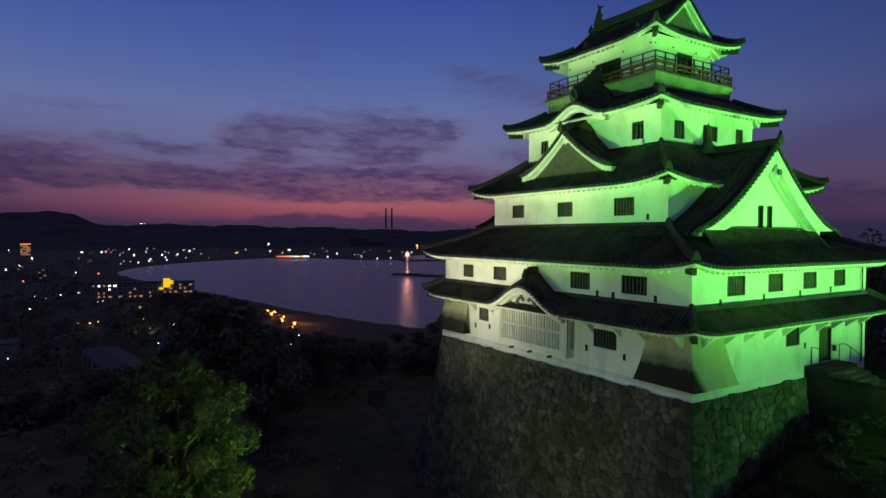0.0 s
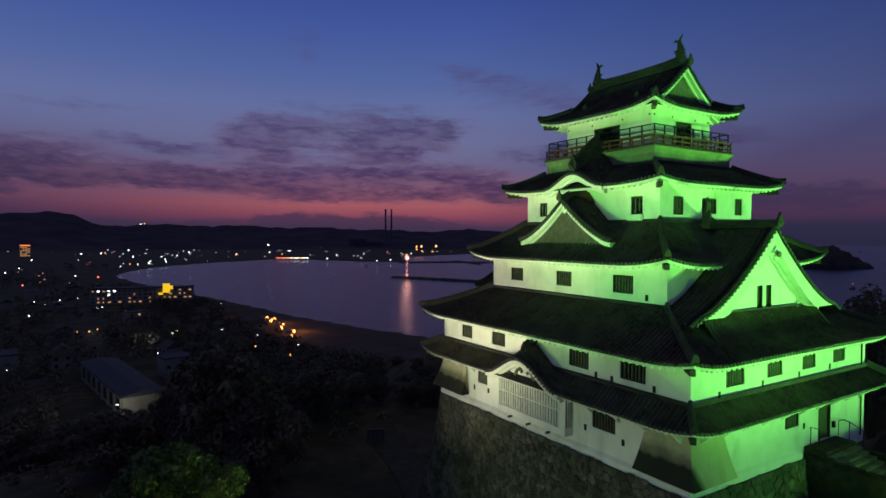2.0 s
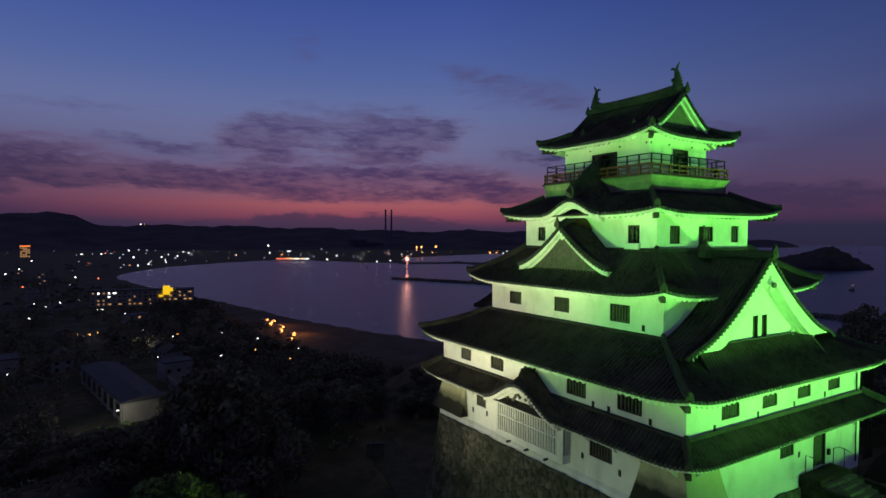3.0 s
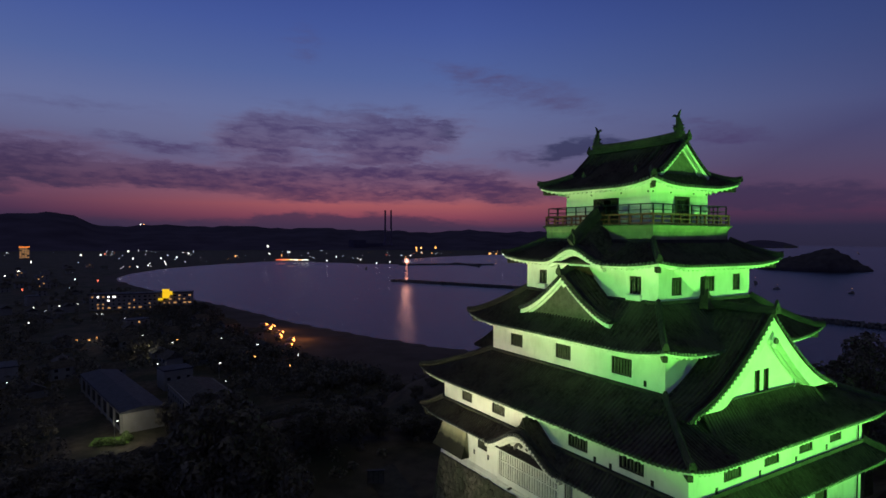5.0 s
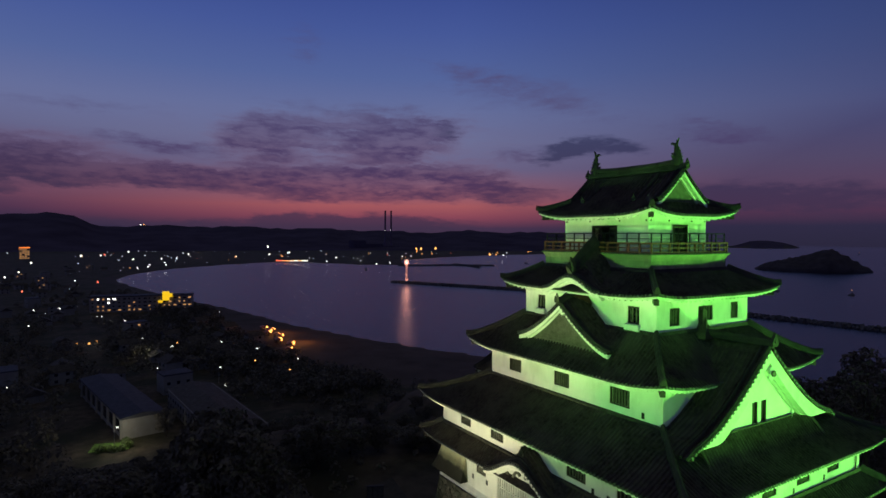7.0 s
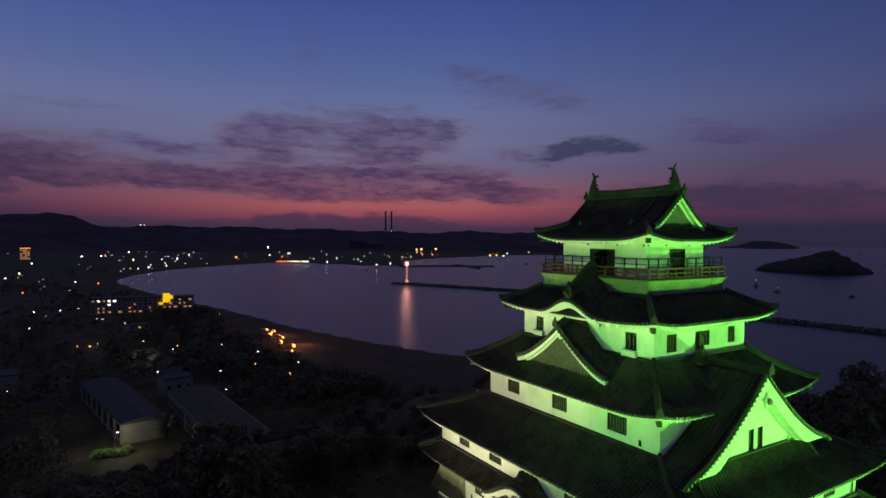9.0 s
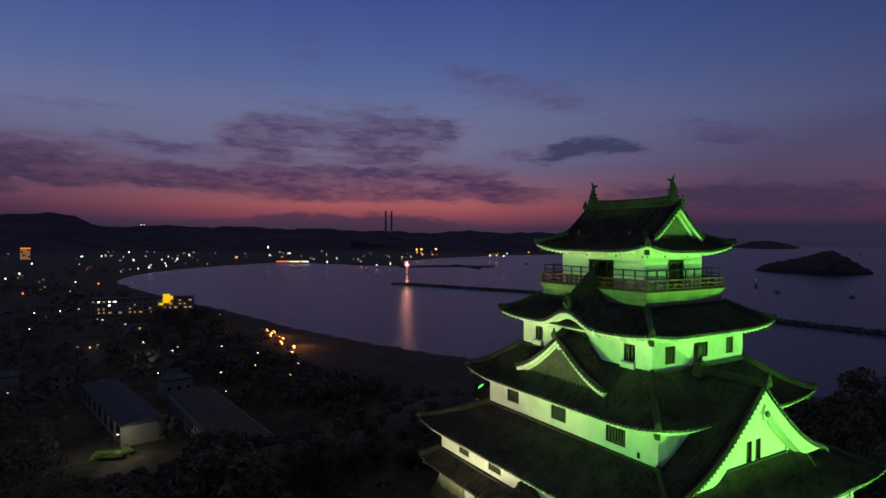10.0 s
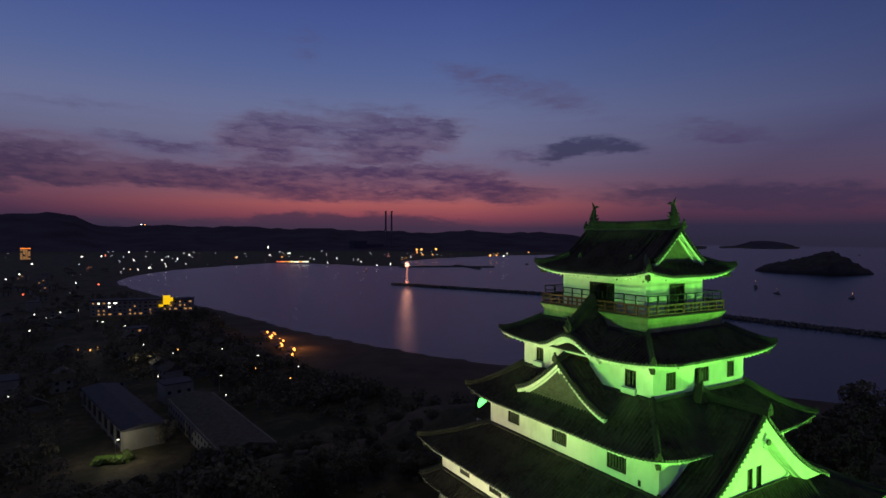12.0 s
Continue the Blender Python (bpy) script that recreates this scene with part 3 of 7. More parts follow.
class Skirt:
    """A four-sided roof between an eave line and the storey above, hollow in section and turned up at the corners."""

    def __init__(s, wall, over, top, ze, zt, lift=0.42, hollow=1.18, reach=3.2):
        s.wall = wall
        s.overs = dict(zip(("left", "right", "front", "back"), over))
        s.X0, s.X1, s.Y0, s.Y1 = wall[0] - over[0], wall[1] + over[1], wall[2] - over[2], wall[3] + over[3]
        s.x0, s.x1, s.y0, s.y1 = top
        s.ze, s.zt, s.lift, s.hollow, s.reach = ze, zt, lift, hollow, reach

    def side(s, name):
        """start and end along the eave, the depth, the insets at both ends, and the place for (along, depth)."""
        if name == "front":
            return s.X0, s.X1, s.y0 - s.Y0, s.x0 - s.X0, s.X1 - s.x1, lambda a, d: (a, s.Y0 + d), (1, 0, 0), (0, -1, 0)
        if name == "back":
            return s.X0, s.X1, s.Y1 - s.y1, s.x0 - s.X0, s.X1 - s.x1, lambda a, d: (a, s.Y1 - d), (1, 0, 0), (0, 1, 0)
        if name == "left":
            return s.Y0, s.Y1, s.x0 - s.X0, s.y0 - s.Y0, s.Y1 - s.y1, lambda a, d: (s.X0 + d, a), (0, 1, 0), (-1, 0, 0)
        return s.Y0, s.Y1, s.X1 - s.x1, s.y0 - s.Y0, s.Y1 - s.y1, lambda a, d: (s.X1 - d, a), (0, 1, 0), (1, 0, 0)

    def z(s, name, a, d):
        S0, S1, D, *_ = s.side(name)
        v = min(1.0, max(0.0, d / D))
        c = max(0.0, min(a - S0, S1 - a) - d * 0.8)
        return s.ze + (s.zt - s.ze) * v ** s.hollow + s.lift * max(0.0, 1 - c / s.reach) ** 2.2 * (1 - v) ** 1.3

    def point(s, name, a, d, dz=0.0):
        x, y = s.side(name)[5](a, d)
        return Vector((x, y, s.z(name, a, d) + dz))

    def sheet(s, name, d0, d1, dz, nu, nd, bm):
        S0, S1, D, ia, ib, *_ = s.side(name)
        rows = []
        for j in range(nd + 1):
            d = d0 + (d1 - d0) * j / nd
            a0, a1 = S0 + ia * d / D, S1 - ib * d / D
            row = []
            for i in range(nu + 1):
                u = i / nu
                u = 0.5 - 0.5 * math.cos(math.pi * u)
                row.append(bm.verts.new(s.point(name, a0 + (a1 - a0) * u, d, dz)))
            rows.append(row)
        for r, q in zip(rows, rows[1:]):
            for i in range(nu):
                bm.faces.new((r[i], r[i + 1], q[i + 1], q[i]))
        return rows

    def build(s, label, pieces=("front", "left"), rows_apart=False, gaps=(), course=True):
        parents = {}
        for n in ("front", "back", "left", "right"):
            bm = bmesh.new()
            top = s.sheet(n, 0.0, s.side(n)[2], 0.0, 26, 8, bm)
            low = s.sheet(n, 0.0, s.side(n)[2], -0.07, 26, 8, bm)
            for r, q in ((top[0], low[0]), (top[-1], low[-1]), ([w[0] for w in top], [w[0] for w in low]), ([w[-1] for w in top], [w[-1] for w in low])):
                for i in range(len(r) - 1):
                    bm.faces.new((r[i], r[i + 1], q[i + 1], q[i]))
            roof = parents[n] = kp("roof_slope", bm, TILE, label)
            # plaster eave: soffit and edge
            bm = bmesh.new()
            lower = s.sheet(n, 0.07, s.overs[n] + 0.2, -0.23, 26, 2, bm)
            upper = s.sheet(n, 0.07, s.overs[n] + 0.2, -0.075, 26, 2, bm)
            for i in range(26):
                bm.faces.new((lower[0][i], lower[0][i + 1], upper[0][i + 1], upper[0][i]))
                bm.faces.new((lower[2][i], lower[2][i + 1], upper[2][i + 1], upper[2][i]))
            part("eave_soffit", bm, EAVE, roof, "white plastered eave")
            # flashing course along the wall above
            S0, S1, D, ia, ib, at, along, out = s.side(n)
            bm = bmesh.new()
            sweep(bm, [s.point(n, S0 + ia + (S1 - S0 - ia - ib) * i / 6, D, -0.02) + Vector(out) * 0.1 for i in range(7)], [(-0.1, -0.05), (-0.1, 0.12), (0.1, 0.2), (0.1, -0.05)])
            if course:
                part("wall_course", bm, RIDGE, roof)
            else:
                bm.free()
        for n in ("front", "back", "left", "right"):
            S0, S1, D, ia, ib, at, along, out = s.side(n)
            count = int((S1 - S0 - 0.3) / 0.3)
            lines = []
            for i in range(count + 1):
                a = S0 + 0.15 + (S1 - S0 - 0.3) * i / count
                reach = min(D, D * (a - S0) / max(ia, 1e-3), D * (S1 - a) / max(ib, 1e-3))
                if any(g[0] == n and g[1] < a < g[2] for g in gaps):
                    reach = min(reach, [g[3] for g in gaps if g[0] == n and g[1] < a < g[2]][0])
                    if reach <= 0.05:
                        continue
                k = max(2, int(reach / 0.28))
                lines.append(([s.point(n, a, reach * q / k, 0.015) for q in range(k + 1)], along))
                if n in pieces:
                    m = Matrix.Translation(s.point(n, a, -0.03, 0.03)) @ Vector(out).to_track_quat("Z", "Y").to_matrix().to_4x4()
                    same_part("eave_tile", EAVE_DISC, parents[n], m)
            if n in pieces and rows_apart:
                for ln in lines:
                    part("tile_rib", ribs_mesh([ln]), TILE, parents[n])
            else:
                tagged(part("tiling", ribs_mesh(lines), TILE, parents[n]), kind="stuff")
            # rafters under the eave
            over = s.overs[n]
            if n in pieces or n == "right":
                count = int((S1 - S0 - 0.8) / 0.46)
                slope = math.atan2(s.z(n, (S0 + S1) / 2, over) - s.z(n, (S0 + S1) / 2, 0.1), over - 0.1)
                bm = bmesh.new()
                box(bm, -0.075, 0.075, 0.14, (over + 0.15) / math.cos(slope), -0.19, 0.0, Matrix.Rotation(slope, 4, "X"))
                me = shared("rafter", bm, EAVE)
                for i in range(count + 1):
                    a = S0 + 0.4 + (S1 - S0 - 0.8) * i / count
                    if any(g[0] == n and g[1] - 0.2 < a < g[2] + 0.2 and g[3] < 0.05 for g in gaps):
                        continue
                    inward = -Vector(out)
                    rot = Matrix((Vector(along).to_4d(), inward.to_4d(), (0, 0, 1, 0), (0, 0, 0, 1))).transposed()
                    rot[3] = (0, 0, 0, 1)
                    room = min(1.0, max(0.0, (min(a - S0, S1 - a) - 0.12) / (over + 0.3)))
                    if room < 0.3:
                        continue
                    rot = Matrix.Translation(s.point(n, a, 0.0, -0.235)) @ rot @ Matrix.Diagonal((1, room, room, 1))
                    same_part("rafter", me, parents[n], rot)
        # hips
        for n, first in (("front", True), ("front", False), ("back", True), ("back", False)):
            S0, S1, D, ia, ib, at, along, out = s.side(n)
            pts = []
            for q in range(13):
                d = -0.1 + (D + 0.1) * q / 12
                a = S0 + ia * max(d, -0.1) / D if first else S1 - ib * max(d, -0.1) / D
                p = s.point(n, a, d, 0.0)
                p.z += 0.10 * max(0.0, 1 - q / 3) ** 2
                pts.append(p)
            roof = parents[n]
            bm = bmesh.new()
            sweep(bm, pts, ridge_section(0.19, 0.42))
            part("hip_ridge", bm, RIDGE, roof)
            tip = pts[0] - pts[1]
            oni_tile(pts[0] + Vector((0, 0, 0.1)), (tip.x, tip.y, 0), 0.3, roof)
            # the beam end that carries the corner
            bm = bmesh.new()
            d = (pts[0] - pts[6])
            d.z = 0
            d.normalize()
            m = Matrix.Translation(pts[0] - d * 0.75 + Vector((0, 0, -0.62))) @ d.to_track_quat("Y", "Z").to_matrix().to_4x4()
            box(bm, -0.15, 0.15, -0.9, 0.3, -0.16, 0.2, m)
            bevel(bm, 0.03)
            part("corner_beam", bm, WOOD, roof, "dark capped corner beam")
        return parents


def gable(m, ac, half, zf, za, b0, b1, wall_b, lattice=False, wall_mat=None, slots=(), hollow=1.18, board=0.62, ridge_b1=None, back=False, foot=1.04, riser=0.0, verge=0.2, roof_label="tiled gable roof", tail=0.25, flush=False):
    """A gable: two hollow slopes, bargeboards, a recessed gable wall, a pendant and a ridge with an end tile. m: (across, inward, up) to the world."""
    prof = lambda t: zf + (za - zf) * (1 - t) ** hollow if t <= 1 else zf - (za - zf) * tail * (t - 1)
    up = lambda t, b: riser * max(0.0, (b - b0 - 0.3) / (b1 - b0 - 0.3)) * max(0.0, 1 - t)
    W = lambda a, b, z: m @ Vector((a, b, z + (up(abs(a - ac) / half, b) if b > b0 + 0.3 and riser and z > zf - 0.2 else 0.0)))
    roof = None
    for sgn in (-1, 1):
        bm = bmesh.new()
        for dz in (0.0, -0.08):
            rows = []
            for i in range(15):
                t = foot * i / 14
                rows.append([bm.verts.new(W(ac + sgn * half * t, b, prof(t) + dz)) for b in [b0 + (b1 - b0) * k / 4 for k in range(5)]])
            for r, q in zip(rows, rows[1:]):
                for k in range(4):
                    bm.faces.new((r[k], r[k + 1], q[k + 1], q[k]))
        slope = kp("gable_roof", bm, TILE, roof_label)
        roof = roof or slope
        lines = []
        n = int((b1 - b0 - 0.3) / 0.3)
        for i in range(n + 1):
            b = b0 + 0.2 + (b1 - b0 - 0.3) * i / max(n, 1)
            along = (m.to_3x3() @ Vector((0, 1, 0)))
            lines.append(([W(ac + sgn * half * foot * q / 16, b, prof(foot * q / 16) + 0.012) for q in range(1, 17)], along))
        tagged(part("tiling", ribs_mesh(lines), TILE, slope), kind="stuff")
        # edge ridges that run down the verge
        for b, w in ((b0 + 0.13, 0.12), (b0 + 0.55, 0.1)):
            bm = bmesh.new()
            sweep(bm, [W(ac + sgn * half * foot * q / 12, b, prof(foot * q / 12) + 0.02) for q in range(13)], ridge_section(w, verge))
            part("verge_ridge", bm, RIDGE, slope)
        for q in range(1, int(half * 1.2 / 0.3)):
            t = foot * q / int(half * 1.2 / 0.3)
            mm = Matrix.Translation(W(ac + sgn * half * t, b0 + 0.02, prof(t) - 0.03)) @ (m.to_3x3() @ Vector((0, -1, 0))).to_track_quat("Z", "Y").to_matrix().to_4x4()
            same_part("eave_tile", EAVE_DISC, slope, mm)
        # bargeboard, thick plaster in two steps
        for k, (d0, d1, low, high) in enumerate(((0.1, 0.55, board * 1.5, 0.1), (0.55, 0.86, board * 1.6, 0.1)) if flush else ((0.1, 0.42, board, 0.1), (0.42, 0.8, board * 1.45, 0.1))):
            bm = bmesh.new()
            ring = []
            for i in range(15):
                t = (min(foot, 1.02) - 0.02) * i / 14
                z = prof(t)
                grow = 1.0 + 0.25 * t
                floor = zf - 0.12 if flush else -99.0
                ring.append([bm.verts.new(W(ac + sgn * half * t, b0 + b, max(floor, z - h) if h > 0.2 else z - h)) for b, h in ((d0, high), (d1, high), (d1, low * grow), (d0, low * grow))])
            for r, q in zip(ring, ring[1:]):
                for j in range(4):
                    bm.faces.new((r[j], r[(j + 1) % 4], q[(j + 1) % 4], q[j]))
            bm.faces.new(ring[-1])
            bm.faces.new(ring[0][::-1])
            part("bargeboard", bm, EAVE, slope, "white plastered bargeboard")
    # gable wall
    bm = bmesh.new()
    n = 14
    low = [(ac + half * (2 * i / n - 1) * 0.97) for i in range(n + 1)]
    base = zf - 0.5
    if not slots:
        fr = [bm.verts.new(W(a, wall_b, base)) for a in low]
        tp = [bm.verts.new(W(a, wall_b, max(base + 0.01, prof(abs(a - ac) / half) - 0.12))) for a in low]
        for i in range(n):
            bm.faces.new((fr[i], fr[i + 1], tp[i + 1], tp[i]))
    else:
        # strips between the slots, so that these go through the wall
        cuts = sorted({*low, *[v for q in slots for v in q[:2]]})
        for a, b in zip(cuts, cuts[1:]):
            top = lambda v: max(base + 0.01, prof(abs(v - ac) / half) - 0.12)
            mid = (a + b) / 2
            lo, hi = slots[0][2], slots[0][3]
            hole = any(q[0] < mid < q[1] for q in slots)
            levels = [base, lo, hi, None] if min(top(a), top(b)) > hi else [base, None]
            for z0, z1 in zip(levels, levels[1:]):
                if hole and z0 == lo:
                    continue
                bm.faces.new([bm.verts.new(W(*v)) for v in ((a, wall_b, z0), (b, wall_b, z0), (b, wall_b, top(b) if z1 is None else z1), (a, wall_b, top(a) if z1 is None else z1))])
        bmesh.ops.remove_doubles(bm, verts=bm.verts, dist=0.001)
    bm.normal_update()
    bmesh.ops.solidify(bm, geom=list(bm.faces), thickness=0.12)
    gw = kp("gable_wall", bm, LATTICE if lattice else wall_mat or PLASTER, "weathered lattice gable" if lattice else "white plastered gable wall")
    if lattice:
        k = int(2 * half / 0.24)
        bm0 = None
        for i in range(1, k):
            a = ac - half + 2 * half * i / k
            h = prof(abs(a - ac) / half) - board * 1.2 - base
            if h < 0.5:
                continue
            bm = bmesh.new()
            box(bm, a - 0.05, a + 0.05, wall_b - 0.12, wall_b - 0.02, base, base + h, m)
            part("slat", bm, LATTICE, gw)
        for q in range(1, int((za - base) / 0.24)):
            z = base + 0.24 * q
            reach = max((half * k / 60 for k in range(60) if prof(k / 60) - board * 1.2 > z), default=0.0)
            if reach > 0.3:
                bm = bmesh.new()
                box(bm, ac - reach, ac + reach, wall_b - 0.15, wall_b - 0.11, z - 0.04, z + 0.04, m)
                part("slat", bm, LATTICE, gw)
    for q in slots:
        bm = bmesh.new()
        box(bm, q[0], q[1], wall_b + 0.16, wall_b + 0.2, q[2], q[3], m)
        box(bm, q[0] + 0.02, q[0] + 0.09, wall_b + 0.02, wall_b + 0.12, q[2], q[3], m)
        box(bm, q[1] - 0.09, q[1] - 0.02, wall_b + 0.02, wall_b + 0.12, q[2], q[3], m)
        part("shutter", bm, WOOD, gw, "dark slot window")
    # pendant under the apex
    bm = bmesh.new()
    outline = [(0, 0.0), (0.2, -0.12), (0.34, -0.4), (0.22, -0.62), (0.3, -0.8), (0, -1.02), (-0.3, -0.8), (-0.22, -0.62), (-0.34, -0.4), (-0.2, -0.12)]
    k = half / 7.5 * 0.75 + 0.18
    near, high = (b0 - 0.02, za - 1.2) if flush else (b0 + 0.34, za - board * 0.75)
    fr = [bm.verts.new(W(ac + a * k, near, high + z * k)) for a, z in outline]
    bk = [bm.verts.new(W(ac + a * k, near + 0.13, high + z * k)) for a, z in outline]
    bm.faces.new(fr)
    bm.faces.new(bk[::-1])
    for i in range(len(outline)):
        j = (i + 1) % len(outline)
        bm.faces.new((fr[i], fr[j], bk[j], bk[i]))
    part("pendant", bm, EAVE, roof, "carved plaster gable pendant")
    if flush:
        bm = bmesh.new()
        disc(bm, 0.2, 0.12, Matrix.Translation(W(ac, near - 0.06, high - 0.42)) @ (m.to_3x3() @ Vector((0, -1, 0))).to_track_quat("Z", "Y").to_matrix().to_4x4(), 6)
        part("boss", bm, LATTICE, roof, "six-sided boss on the pendant")
    # ridge
    rb1 = ridge_b1 if ridge_b1 is not None else b1
    bm = bmesh.new()
    sweep(bm, [W(ac, b0 - 0.12 + (rb1 - b0 + 0.12) * i / 8, za + 0.02) for i in range(9)], ridge_section(0.2, 0.46))
    part("ridge", bm, RIDGE, roof)
    oni_tile(W(ac, b0 - 0.16, za + 0.22), m.to_3x3() @ Vector((0, -1, 0)), 0.62 if half > 5 else 0.5, roof)
    return roof


def bow_gable(m, ac, half, ze, rise, b0, b1, climb, run, ridge_at=0.75, crest=0.0):
    """A curved bow gable in an eave: bell-shaped front edge, roof that climbs behind it."""
    bell = lambda t: 0.5 + 0.5 * math.cos(math.pi * min(1.0, abs(t))) if abs(t) < 1 else 0.0
    W = lambda a, b, z: m @ Vector((a, b, z))
    back = lambda b: min(1.0, max(0.0, (b - b0 - 0.2) / run))
    zz = lambda t, b: ze + (rise + climb * back(b)) * (bell(t) * (1 - back(b)) + max(0.0, 1 - abs(t)) ** 1.25 * back(b))
    bm = bmesh.new()
    n = 30
    nb = 8
    for dz in (0.0, -0.07):
        rows = [[bm.verts.new(W(ac + half * (2 * i / n - 1), b0 + (b1 - b0) * j / nb, zz(2 * i / n - 1, b0 + (b1 - b0) * j / nb) + dz)) for i in range(n + 1)] for j in range(nb + 1)]
        for r, q in zip(rows, rows[1:]):
            for i in range(n):
                bm.faces.new((r[i], r[i + 1], q[i + 1], q[i]))
    roof = kp("bow_gable", bm, TILE, "curved bow gable with tiled top")
    lines = []
    k = int((b1 - b0) / 0.3)
    along = m.to_3x3() @ Vector((0, 1, 0))
    for i in range(k + 1):
        b = b0 + 0.12 + (b1 - b0 - 0.15) * i / max(1, k)
        if crest and b > b0 + 1.3:
            break
        for sgn in (-1, 1):
            lines.append(([W(ac + sgn * half * q / 16, b, zz(q / 16, b) + 0.012) for q in range(1, 17)], along))
    tagged(part("tiling", ribs_mesh(lines), TILE, roof), kind="stuff")
    # the white bow board and the edge tiles over it
    for d0, d1, hi, lo in ((0.05, 0.28, 0.06, 0.34), (0.28, 0.6, 0.06, 0.55)):
        bm = bmesh.new()
        ring = []
        for i in range(n + 1):
            t = 2 * i / n - 1
            z = ze + rise * bell(t)
            ring.append([bm.verts.new(W(ac + half * t, b0 + b, z - h)) for b, h in ((d0, hi), (d1, hi), (d1, lo), (d0, lo))])
        for r, q in zip(ring, ring[1:]):
            for j in range(4):
                bm.faces.new((r[j], r[(j + 1) % 4], q[(j + 1) % 4], q[j]))
        bm.faces.new(ring[-1])
        bm.faces.new(ring[0][::-1])
        part("bow_board", bm, EAVE, roof, "white plastered bow board")
    for b in (b0 + 0.1, b0 + 0.4):
        bm = bmesh.new()
        sweep(bm, [W(ac + half * (2 * i / n - 1), b, zz(2 * i / n - 1, b) + 0.02) for i in range(n + 1)], ridge_section(0.11, 0.17))
        part("verge_ridge", bm, RIDGE, roof)
    k = int(half * 2.2 / 0.3)
    for i in range(1, k):
        t = 2 * i / k - 1
        mm = Matrix.Translation(W(ac + half * t, b0 - 0.02, ze + rise * bell(t) + 0.0)) @ (m.to_3x3() @ Vector((0, -1, 0))).to_track_quat("Z", "Y").to_matrix().to_4x4()
        same_part("eave_tile", EAVE_DISC, roof, mm)
    bm = bmesh.new()
    sweep(bm, [W(ac, b0 + run * ridge_at + (b1 - b0 - run * ridge_at) * i / 5, zz(0, b0 + run * ridge_at + (b1 - b0 - run * ridge_at) * i / 5)) for i in range(6)], ridge_section(0.17 + crest * 0.1, 0.34 + crest))
    part("ridge", bm, RIDGE, roof)
    oni_tile(W(ac, b0 + run * (ridge_at - 0.03), zz(0, b0 + run * (ridge_at - 0.03)) + 0.2 + crest * 0.7), m.to_3x3() @ Vector((0, -1, 0)), 0.5 + crest * 0.5, roof)
    return roof


def storey(f, openings, thick=0.35):
    """Four walls; openings: side -> list of (a0, a1, z0, z1)."""
    x0, x1, y0, y1, z0, z1 = f
    for n in ("front", "left", "back", "right"):
        m, length = facing(n, x0, x1, y0, y1)
        if n in ("front", "back"):
            kp("wall", wall_face(m, length, z0, z1, openings.get(n, [])), PLASTER)
        else:
            kp("wall", wall_face(m, length - thick, z0, z1, openings.get(n, []), a0=thick), PLASTER)


# openings as (from, to, sill, head) in world places along each face
W1L = [(5.0, 6.85, 1.98, 3.1), (17.85, 19.15, 2.1, 3.1)]
W1F = [(9.12, 10.72, 2.13, 3.26)]
DOOR = (13.05, 14.5, 0.78, 3.0)
W2L = [(2.85, 4.67, 5.45, 6.52), (7.18, 8.92, 5.43, 6.52), (15.64, 17.27, 5.45, 6.46), (19.95, 21.44, 5.44, 6.46)]
W2F = [(3.1, 4.84, 5.5, 6.62), (7.12, 8.76, 5.54, 6.63), (11.0, 12.64, 5.55, 6.62), (14.8, 16.38, 5.57, 6.65)]
W3L = [(6.05, 7.72, 10.13, 11.29), (11.49, 13.07, 10.2, 11.26), (16.84, 18.34, 10.25, 11.25)]
W4L = [(6.97, 7.95, 15.25, 16.45), (16.23, 17.11, 15.33, 16.42)]
W4F = [(5.92, 6.98, 15.22, 16.42), (8.95, 10.57, 15.34, 16.4), (12.7, 13.6, 15.3, 16.48)]
D5L = (10.93, 13.43, 19.95, 21.97)
D5F = (9.5, 11.2, 19.95, 22.02)
shift = lambda ws, o: [(a - o, b - o, c, d) for a, b, c, d in ws]
storey(F1, {"left": shift(W1L, 0), "front": shift(W1F + [DOOR], 0)})
storey(F2, {"left": W2L, "front": W2F})
storey(F3, {"left": shift(W3L, F3[2])})
storey(F4, {"left": shift(W4L, F4[2]), "front": shift(W4F, F4[0])})
storey(F5, {"left": shift([D5L], F5[2]), "front": shift([D5F], F5[0])})
for f, side, ws, bars, arched in ((F1, "left", W1L, 7, False), (F1, "front", W1F, 5, False), (F2, "left", W2L, 6, False), (F2, "front", W2F, 6, False),
                                  (F3, "left", W3L, 6, False), (F4, "left", W4L, 2, True), (F4, "front", W4F, 3, True)):
    m, _ = facing(side, *f[:4])
    off = f[2] if side == "left" else f[0]
    for i, (a, b, c, d) in enumerate(ws):
        bell = arched and b - a < 1.3
        w = barred_window(KEEP_INV @ m, a - off, b - off, c, d, keep, bars if bell or not arched else 5, bell, sill=bell and side == "left")

# eave overhangs: left, right, front, back
R1 = Skirt(F1, (1.4, 1.5, 1.2, 1.4), (0.05, 19.2, 0.05, 24.15), 3.78, 4.95, lift=0.34, hollow=1.05, reach=2.6)
R2 = Skirt(F2, (1.5, 1.7, 1.25, 1.5), (2.72, 16.55, 3.59, 20.65), 7.15, 9.52, lift=0.4)
R3 = Skirt(F3, (1.45, 2.05, 1.12, 1.5), (4.65, 14.7, 5.65, 18.55), 12.05, 14.76, lift=0.5, reach=4.0)
R4 = Skirt(F4, (1.55, 1.9, 1.25, 1.2), (5.95, 14.45, 7.15, 17.75), 17.2, 18.74, lift=0.34, reach=4.0)
